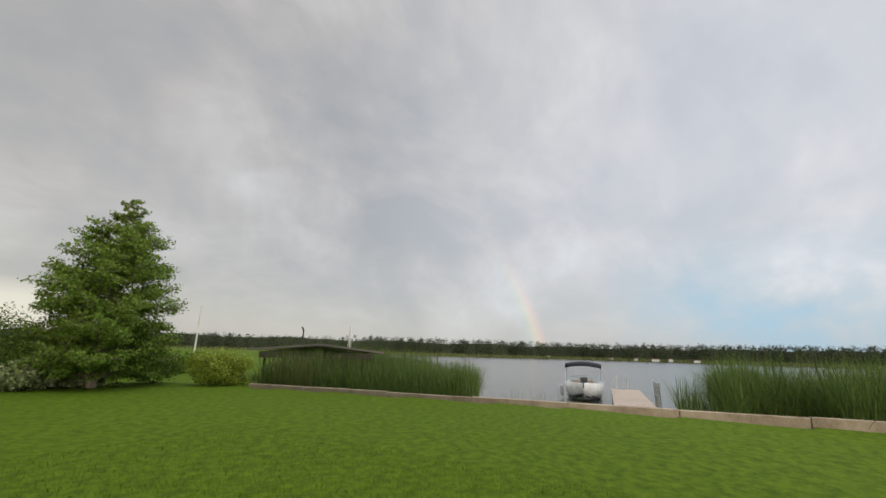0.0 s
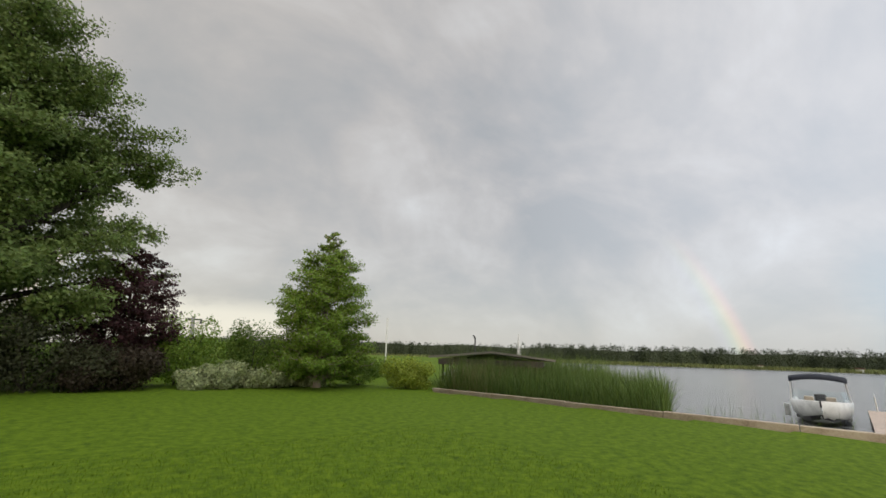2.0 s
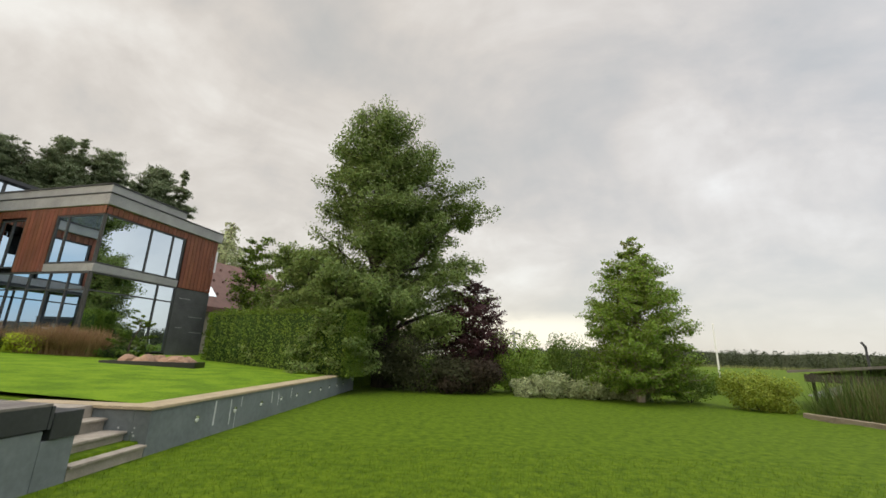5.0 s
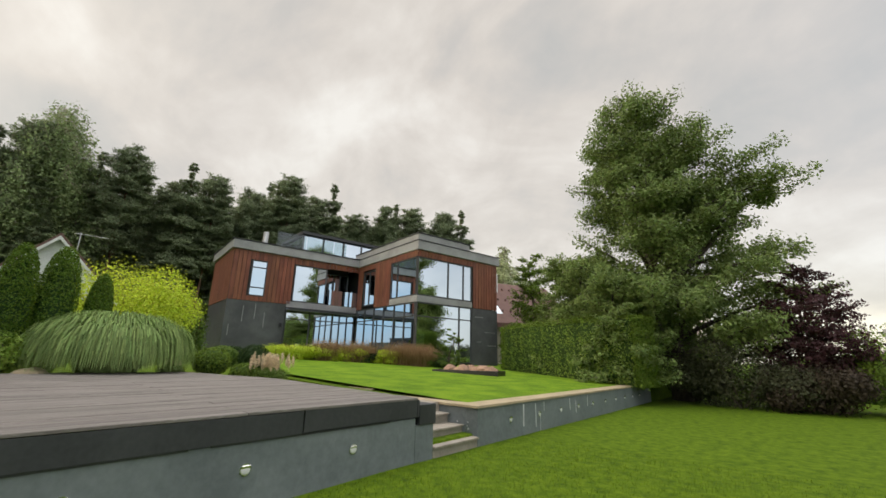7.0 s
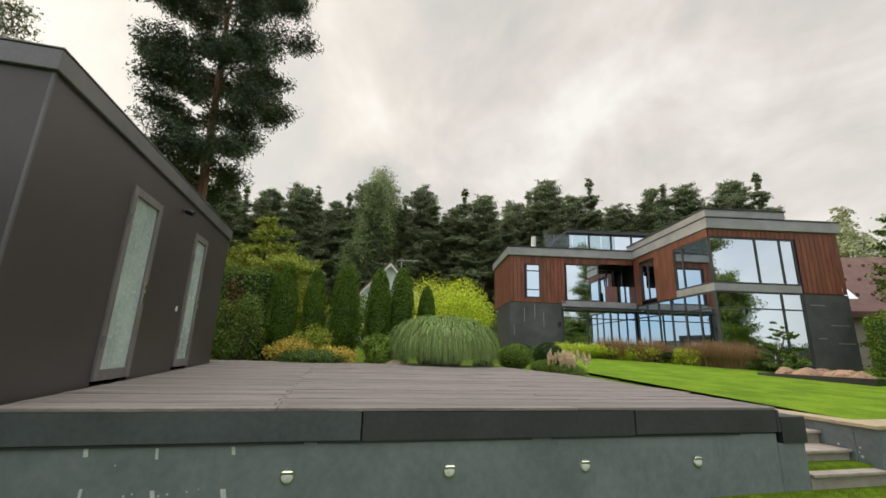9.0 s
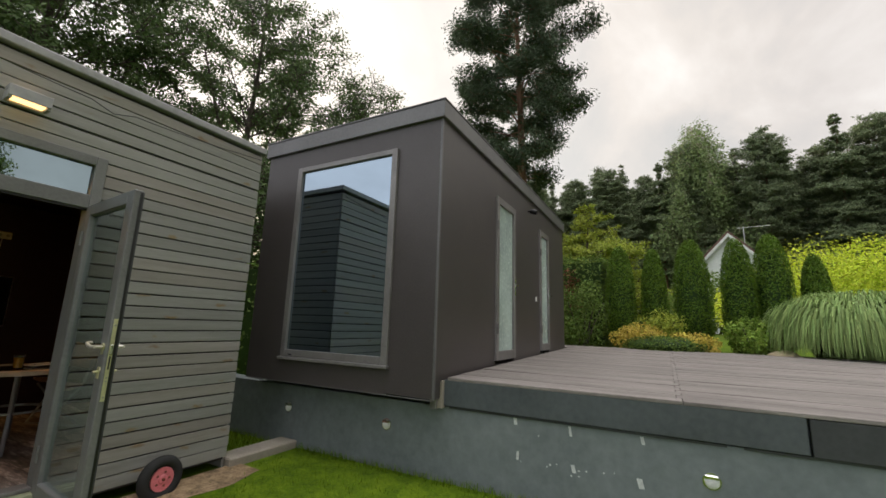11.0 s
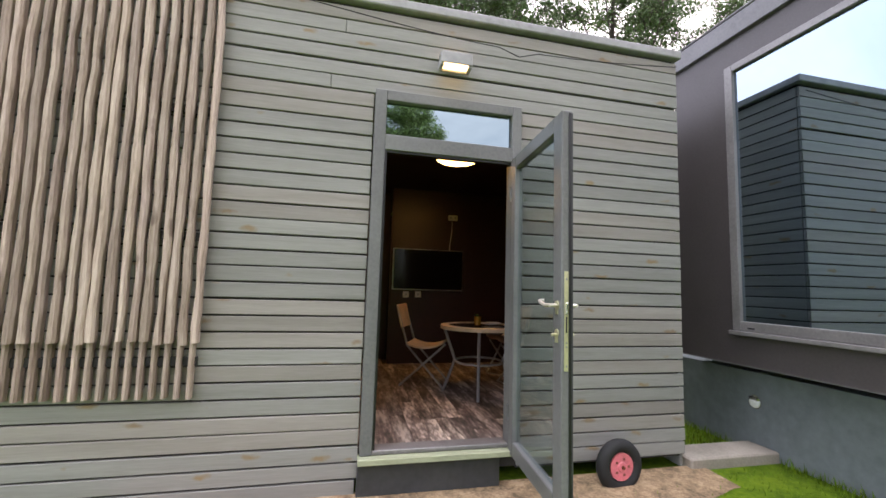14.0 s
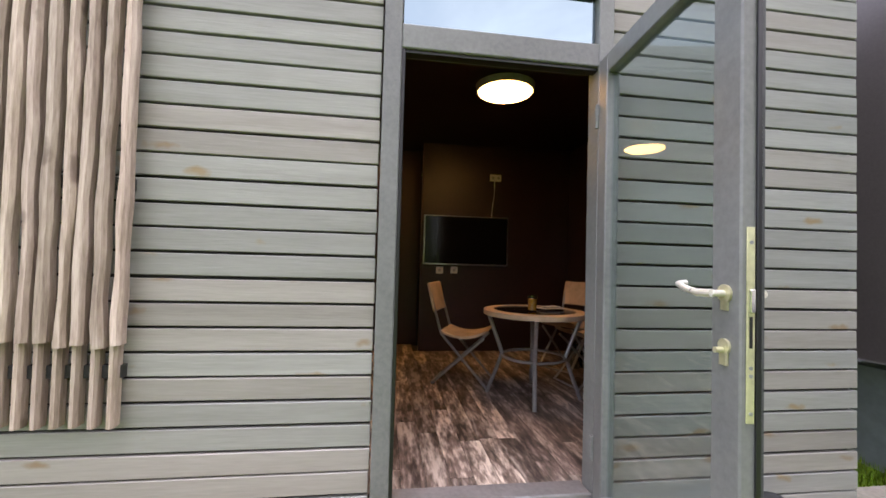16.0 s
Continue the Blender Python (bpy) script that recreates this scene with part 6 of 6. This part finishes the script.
for a, b in zip(rows, rows[1:]):
    for i in range(3):
        bm.faces.new((a[i], a[i + 1], b[i + 1], b[i]))
part("foredeck", bm, M["boatwhite"], boat)
boxed("cockpit", (2.3, 5.6, -0.9, 0.9, 0.1, 0.35), M["boatwhite"], boat)
for y in (-0.35, 0.35):
    boxed("seat", (1.1, 1.5, y - 0.16, y + 0.16, 0.88, 1.08), M["stone_white"], boat, bevel=0.03)
bm = bmesh.new()
pts = [(2.6, -0.98), (1.9, -0.75), (1.7, 0), (1.9, 0.75), (2.6, 0.98)]
for (x0, y0), (x1, y1) in zip(pts, pts[1:]):
    bm.faces.new([bm.verts.new(p) for p in ((x0, y0, 0.85), (x1, y1, 0.85), (x1 + 0.25, y1 * 0.93, 1.28), (x0 + 0.25, y0 * 0.93, 1.28))])
part("windscreen", bm, M["leafglass"], boat, "curved windscreen")
for a, b in (((2.2, -0.98, 0.85), (2.6, -0.93, 1.82)), ((2.2, 0.98, 0.85), (2.6, 0.93, 1.82)), ((4.2, -0.98, 0.85), (3.6, -0.93, 1.82)), ((4.2, 0.98, 0.85), (3.6, 0.93, 1.82))):
    bm = bmesh.new()
    rod(bm, a, b, 0.022)
    part("canopy_post", bm, M["stainless"], boat)
bm = bmesh.new()
rows = [[bm.verts.new((x, y, 1.82 + 0.12 * (1 - (y / 0.95) ** 2) + dz)) for y in np.linspace(-0.98, 0.98, 9)] for x, dz in ((2.4, -0.16), (2.46, 0.02), (3.2, 0.06), (4.0, 0.0), (4.1, -0.06))]
for a, b in zip(rows, rows[1:]):
    for i in range(8):
        bm.faces.new((a[i], a[i + 1], b[i + 1], b[i]))
ob = part("canopy", bm, M["navy"], boat, "dark canvas canopy", smooth=True)
md = ob.modifiers.new("thick", "SOLIDIFY")
md.thickness = 0.09
boxed("engine", (5.75, 6.2, -0.22, 0.22, 0.0, 1.0), M["black"], boat, bevel=0.05)
fd = new("fender")
fd.parent = boat
bm = bmesh.new()
rod(bm, (2.2, 1.18, 0.15), (2.2, 1.18, 0.65), 0.1, 0.1, 12)
part("bumper", bm, M["boatwhite"], fd)


def reeds(name, count, area, height, label, mt="g_reed", width=0.028):
    p = []
    while len(p) < count:
        x, y = random.uniform(*area[:2]), random.uniform(*area[2:4])
        if x < sea_x(y) - 0.25 and (y > -7 or y < -5.1 + (x + 1.4) * 0.444 or mt != "g_reed" or count < 500) and (mt == "g_reed" and y < -9 or noise.noise(Vector((x * 0.35, y * 0.35, 1))) > -0.25):
            p.append((x, y, -0.85))
    blades(name, np.array(p), height, width, 0.5, M[mt], None, label, "stuff", segs=5, spread=0.5 if y < -9 else 0.65)


reeds("reed_bed", 15000, (-20.5, -12.2, -21.5, -10.2), 2.15, "dense green reeds along the lake wall")
reeds("reed_bed", 9000, (-25.0, -12.4, -27.0, -18.0), 2.75, "dense green reeds round the boathouse")
reeds("dry_reeds", 2600, (-17.5, -12.4, -21.0, -17.5), 2.3, "dry pale reed stems among green reeds", "g_reeddry", 0.02)
reeds("reed_bed", 18000, (-23.0, -15.2, -3.8, 12.0), 2.75, "tall dense reeds beside the jetty")
reeds("sparse_reeds", 170, (-19.0, -14.2, -11.5, -7.4), 1.3, "sparse thin reeds in front of the boat", "g_reed", 0.014)
reeds("sparse_reeds", 420, (-21.0, -15.2, -5.0, -3.7), 1.9, "thin reeds beside the jetty rail")

# far shore
p = []
cl = []
for i in range(900):
    y = -420 + i * 0.95 + random.uniform(-2, 2)
    x = (-330 + 0.25 * abs(y) if y > -60 else -330 + 0.9 * (-60 - y)) - random.uniform(6, 40)
    h = random.uniform(10.6, 12.2) * (1 if y > -200 else 0.85)
    cl.append((x, y, h * 0.55 - 0.3, 2.6, 2.6, h * 0.52))
crown("far_forest", cl, 130000, 1.0, M["g_far"], None, "long band of dark mixed forest on the far shore", hollow=0.7)["kind"] = "stuff"
bm = bmesh.new()
prev = None
for i in range(60):
    y = -460 + i * 16
    x = (-330 + 0.25 * abs(y) if y > -60 else -330 + 0.9 * (-60 - y)) - 24
    cur = (bm.verts.new((x, y, -0.5)), bm.verts.new((x - 6, y, 8.6 + math.sin(i * 1.9) * 0.8)))
    if prev:
        bm.faces.new((prev[0], cur[0], cur[1], prev[1]))
    prev = cur
part("forest_shade", bm, M["g_far"], None, "dark inner mass of the far forest", kind="stuff")
rp = []
for i in range(16000):
    y = random.uniform(-420, 420)
    x = (-330 + 0.25 * abs(y) if y > -60 else -330 + 0.9 * (-60 - y)) + random.uniform(-4, 5)
    rp.append((x, y, -0.9))
blades("far_reeds", np.array(rp), 2.7, 0.6, 0.1, M["g_farreed"], None, "pale green reeds along the far shore", "stuff", segs=1)

for k, (x, y, w) in enumerate(((-318, -44, 6), (-321, -28, 4), (-321, -16, 9), (-322, -7, 5), (-322, 8, 7), (-318, -88, 4))):
    fh = thing("far_cottage", (x, y, -0.4), "tiny white lakeside building on the far shore", "house", "white buildings on the far shore")
    boxed("wall", (-2, 2, -w / 4, w / 4, 0, 1.5 + 0.3 * (k % 2)), M["boatwhite"], fh)
    boxed("roof", (-2.3, 2.3, -w / 4 - 0.3, w / 4 + 0.3, 1.82, 2.3), M["rooftile"], fh, "low brown roof")

# ---- trees behind the cabins ----
for at, h, r, n, seed, sz in (((2.6, 9.0, 0), 12.6, 4.4, 130000, 102, 0.105), ((8.4, 9.2, 0), 14.5, 4.8, 90000, 103, 0.105), ((6.3, 5.6, 0), 5.6, 1.9, 24000, 107, 0.09), ((12.8, 7.4, 0.4), 11.6, 2.9, 40000, 105, 0.10), ((16.6, 5.0, 0.4), 9.0, 2.2, 18000, 106, 0.12)):
    tree("oak_tree", at, h, lambda f, r=r: r * max(0.3, 1 - abs(f - 0.55) ** 1.8 * 2.2), n, sz, (M["g_oak"], M["bark"]), "leafy broadleaf tree behind the cabins", seed, 0.24, 0.2, "trees behind the cabins", boughs=120 if h > 10 else 60, twig=1.05, rise=0.5, flat=0.6, forks=((h * 0.25, r * 0.5, 0.3, h * 0.75), (h * 0.3, -r * 0.45, -0.3, h * 0.7)))
hedge("back_shrubs", (-3.4, 4.6), (12.0, 3.4), 1.4, 2.6, -0.1, 40000, "g_mid", "dense green shrubs behind the cabins")


tree("tall_pine", (16.4, 1.4, 0.4), 20.5, lambda f: 3.5 * max(0.55, math.sin(min(3.1, (f - 0.30) * 3.9))) * 1.12, 120000, 0.17, (M["g_pinelit"], M["bark_red"]), "very tall pine with bare reddish trunk and dark needles", 5, 0.30, 0.34, boughs=66, twig=1.2, twigs=12, rise=0.2, flat=0.8, scatter=0.4, twig_from=0.5, inner=0.15, leaf_aspect=0.3, category="pine tree")
tree("birch", (51.0, -8.2, 0.5), 24.5, lambda f: 5.6 * math.sin(min(3.1, 0.6 + f * 2.4)) + 0.4, 60000, 0.30, (M["g_birch"], M["bark_light"]), "tall drooping pale green birch before the pine wood", 110, 0.25, 0.12, boughs=110, twig=2.6, hang=1.4, rise=0.7, flat=1.3, leaf_aspect=0.5)
tree("birch", (19.6, -38.8, 0.5), 11.8, lambda f: 2.6 * math.sin(min(3.1, 0.5 + f * 2.6)) + 0.3, 16000, 0.24, (M["g_white"], M["bark_light"]), "pale feathery birch behind the neighbouring house", 111, 0.2, 0.2, boughs=60, twig=1.4, hang=0.8, flat=1.0)
crowns = (lambda f: 3.3 * max(0.07, 1 - ((f - 0.62) / 0.42) ** 2), lambda f: 4.0 * max(0.05, 1.03 - f) / 0.62 * (0.55 + 0.45 * math.sin(f * 60)), lambda f: 3.0 * max(0.08, 1 - ((f - 0.7) / 0.38) ** 2), lambda f: 3.9 * max(0.04, (1.02 - f) / 0.7) ** 0.9)
kinds = [tree("forest_pine", (0, 0, 0), 24, crowns[k], 44000, 0.31, (M["g_pine"], M["bark_red"]), "tall dark green pine with a bare reddish trunk", 30 + k, 0.24, (0.42, 0.36, 0.48, 0.30)[k], "pines of the wood", boughs=(120, 150, 110, 160)[k], scatter=0.5, twig=1.2, rise=(0.3, -0.15, 0.35, -0.1)[k], flat=0.22, twigs=8, inner=0.2, leaf_aspect=0.32, category="pine tree") for k in range(4)]
rf = random.Random(77)
n = 0
for row in range(4):
    for i in range(38):
        az = radians(-60 - i * 2.2 - rf.uniform(0, 1.6))
        D = 52 + row * 5.5 + rf.uniform(-2, 2) + max(0, (math.degrees(-az) - 105) * 0.25)
        x, y = -1 - math.sin(az) * D, -4.75 + math.cos(az) * D
        s = rf.uniform(0.83, 1.0) * (1.12 if math.degrees(-az) > 112 else 1)
        m = pose(x, y, 0.2, 0, 0, rf.uniform(0, 360)) @ Matrix.Scale(s, 4)
        k = kinds[n % 4]
        if n < 4:
            k.matrix_world = m
        else:
            copy_thing(k, m)
        n += 1
cl = [(-1 - math.sin(radians(-60 - i * 1.05)) * 76, -4.75 + math.cos(radians(-60 - i * 1.05)) * 76, 8.5 + rf.uniform(0, 2.5), 3.4, 3.4, 8.0) for i in range(78)]
crown("wood_inside", cl, 40000, 0.9, M["g_pine"], None, "dark shaded inside of the pine wood", hollow=0.6)["kind"] = "stuff"
cl = [(-1 - math.sin(radians(-62 - i * 1.5)) * 48, -4.75 + math.cos(radians(-62 - i * 1.5)) * 48, 1.4 + rf.uniform(0, 1), 2, 2, 2.2) for i in range(52)]
crown("undergrowth", cl, 20000, 0.4, M["g_dark"], None, "dark green undergrowth along the wood", hollow=0.6)["kind"] = "stuff"

# ---- grass blades near the walk ----
n = 120000
gx = rng.uniform(-7.0, WALL_X - 0.05, n)
gy = rng.uniform(-12.5, -0.1, n)
gz = np.array([ground_z(x, y) for x, y in zip(gx, gy)])
keep = ~((gx < 2.5) & (gy > -0.25)) & (rng.uniform(size=n) < np.clip(1.3 - np.hypot(gx + 0.5, gy + 5) / 9, 0.15, 1))
keep &= ~((np.abs(gy + 0.35 + 0.1 * np.sin(gx * 5)) < 0.22) & (gx < 2.6) & (rng.uniform(size=n) < 0.9))
blades("grass", np.stack([gx, gy, gz - 0.005], 1)[keep], 0.042, 0.006, 0.3, M["blade"], None, "short mown green grass", "stuff", segs=1, spread=1.0)
n = 2600
gx = np.concatenate([rng.uniform(2.45, 3.28, n // 2), rng.uniform(WALL_X - 0.1, WALL_X - 0.01, n // 2)])
gy = np.concatenate([rng.uniform(0.3, 1.2, n // 2), rng.uniform(-9, -0.1, n // 2)])
blades("grass_tufts", np.stack([gx, gy, 0 * gx - 0.10 + 0.0], 1), 0.10, 0.008, 0.3, M["blade"], None, "longer grass tufts by the wall foot", "stuff", segs=2, spread=0.7)
bm = bmesh.new()
for i in range(60):
    x0, x1 = -1.5 + i * 0.068, -1.5 + (i + 1) * 0.068
    w = lambda x: -0.42 - 0.16 * noise.noise(Vector((x * 1.7, 0.3, 0))) - 0.03 * math.sin(x * 9)
    bm.faces.new([bm.verts.new(p) for p in ((x0, w(x0), ground_z(x0, w(x0)) + 0.006), (x1, w(x1), ground_z(x1, w(x1)) + 0.006), (x1, 0.02, -0.075), (x0, 0.02, -0.075))])
structure("bare_earth", bm, M["earth"])

# ---- pieces: facade boards, slats, cladding, decking, floor planks ----
def piece_mesh(name, sx, sy, sz, mt, bevel=0.003):
    bm = bmesh.new()
    box(bm, 0, sx, 0, sy, 0, sz, bevel)
    me = bpy.data.meshes.new(name)
    bm.to_mesh(me)
    bm.free()
    me.materials.append(M[mt])
    return me


def piece(name, me, parent, m):
    ob = new(name, me)
    ob.parent = parent
    ob.matrix_local = m
    return ob


random.seed(5)
ROW = 0.1033
for i in range(-1, 32):
    z = 0.0235 + i * ROW
    h = ROW - 0.0118
    if z + h > A_TOP:
        break
    if z + ROW < 2.63:
        segs = [(A_L, F0 - 0.036), (F1 + 0.024, A_R)] if i >= 0 else [(A_L, F0 - 0.05)]
    else:
        cut = random.uniform(-0.9, 0.2)
        segs = [(A_L, cut), (cut + 0.003, A_R)] if i % 4 == 1 else [(A_L, A_R)]
    for x0, x1 in segs:
        me = piece_mesh("board", x1 - x0 - random.uniform(0, 0.004), 0.026, h, "board_warm" if i % 7 in (2, 3) or i in (6, 8) else "board")
        piece("board", me, cab, pose(x0, -0.002 + random.uniform(-0.0015, 0.0015), z + random.uniform(-0.001, 0.001), 0, random.uniform(-0.06, 0.06), 0))
    me = piece_mesh("board", 3.35, 0.026, h, "board")
    piece("board", me, cab, pose(A_R - 0.0, 0.03, z, 0, 0, 90))


def wavy(z0, z1, w, wave, seed):
    bm = bmesh.new()
    n = 26 if wave else 1
    rows = []
    for i in range(n + 1):
        z = z0 + (z1 - z0) * i / n
        c = noise.noise(Vector((seed * 7.7, z * 1.1, 3))) * wave * 1.2
        a = c + noise.noise(Vector((seed * 3.1, z * 4.6, 0))) * wave
        b = c + noise.noise(Vector((seed * 3.1 + 50, z * 5.1, 0))) * wave
        rows.append([bm.verts.new(p) for p in ((-w / 2 + a, 0.016, z), (-w / 4 + a * 0.8 + b * 0.2, 0, z), (w / 4 + b * 0.8 + a * 0.2, 0, z), (w / 2 + b, 0.016, z), (w / 2 + b - 0.004, 0.055, z), (-w / 2 + a + 0.004, 0.055, z))])
    for a, b in zip(rows, rows[1:]):
        for k in range(6):
            bm.faces.new((a[k], a[(k + 1) % 6], b[(k + 1) % 6], b[k]))
    bm.faces.new(rows[0][::-1]), bm.faces.new(rows[-1])
    me = bpy.data.meshes.new("slat")
    bm.to_mesh(me)
    bm.free()
    me.materials.append(M["slat"])
    return me


screen = thing("slat_screen", (0, 0, 0), "screen of upright rough-edged weathered wooden slats fixed on the cabin wall", "slat screen")
for i in range(35):
    x = -1.07 - i * 0.0655
    piece("slat", wavy(0.885 + random.uniform(-0.012, 0.012), 3.33, 0.042 + random.uniform(-0.006, 0.006), 0.011, i), screen, pose(x + random.uniform(-0.004, 0.004), -0.092, 0))
    piece("lower_slat", wavy(0.57 + random.uniform(-0.008, 0.008), 0.90, 0.030, 0.0, i), screen, pose(x - 0.012, -0.072, 0))
for z in (0.75, 1.5, 2.3, 3.1):
    boxed("batten", (-3.38, -1.06, -0.036, -0.006, z, z + 0.05), M["behind"], screen, bevel=0)

for x, y, along, z0, z1 in cladding:
    me = piece_mesh("cladding_board", 0.215 if along == "x" else 0.03, 0.03 if along == "x" else 0.215, z1 - z0, "rust", 0.008)
    piece("cladding_board", me, house, pose(x, y, z0))

deck = tagged(new("terrace"), "", "", "", "structure")
i = 0
x = WALL_X - 0.03
while x < 9.75:
    yend = -9.43 if x < 7.3 else -9.43 + (x - 7.3) * 0.35
    joints = [yend, -4.02 + (0.02 if i % 2 else -0.02), -2.03 if x < BE + 0.1 else -0.6]
    if i % 3 == 0:
        joints.insert(1, -6.9)
    for a, b in zip(joints, joints[1:]):
        me = piece_mesh("deck_board", 0.138, b - a - 0.006, 0.03, "deckboard", 0.004)
        piece("deck_board", me, deck, pose(x, a, deck_z(x) - 0.022 + random.uniform(-0.003, 0.003), random.uniform(-0.05, 0.05), -1.1, 0))
    x += 0.1435
    i += 1
bm = bmesh.new()
for x0 in (WALL_X + 0.3, 5.3, 7.2, 9.2):
    box(bm, x0, x0 + 0.08, -9.2, -1.95, 0.5, deck_z(x0) - 0.03)
box(bm, WALL_X + 0.25, 9.6, -9.2, -2.15, 0.45, 0.5)
structure("terrace_base", bm, M["behind"])

planks = tagged(new("floor_boards"), "", "", "", "structure")
for i in range(-10, 22):
    x = -0.42 + i * 0.122
    y = 0.09 - random.uniform(0, 0.9)
    while y < 3.38:
        y1 = min(y + 0.92, 3.385)
        ya = max(y, 0.092)
        if y1 - ya > 0.05 and not (x > 0.33 and ya > IN_Y):
            me = piece_mesh("floor_board", 0.1205, (min(y1, IN_Y - 0.002) if x > 0.25 else y1) - ya - 0.0015, 0.012, "plank", 0.001)
            piece("floor_board", me, planks, pose(x, ya, 0.166))
        y = y1
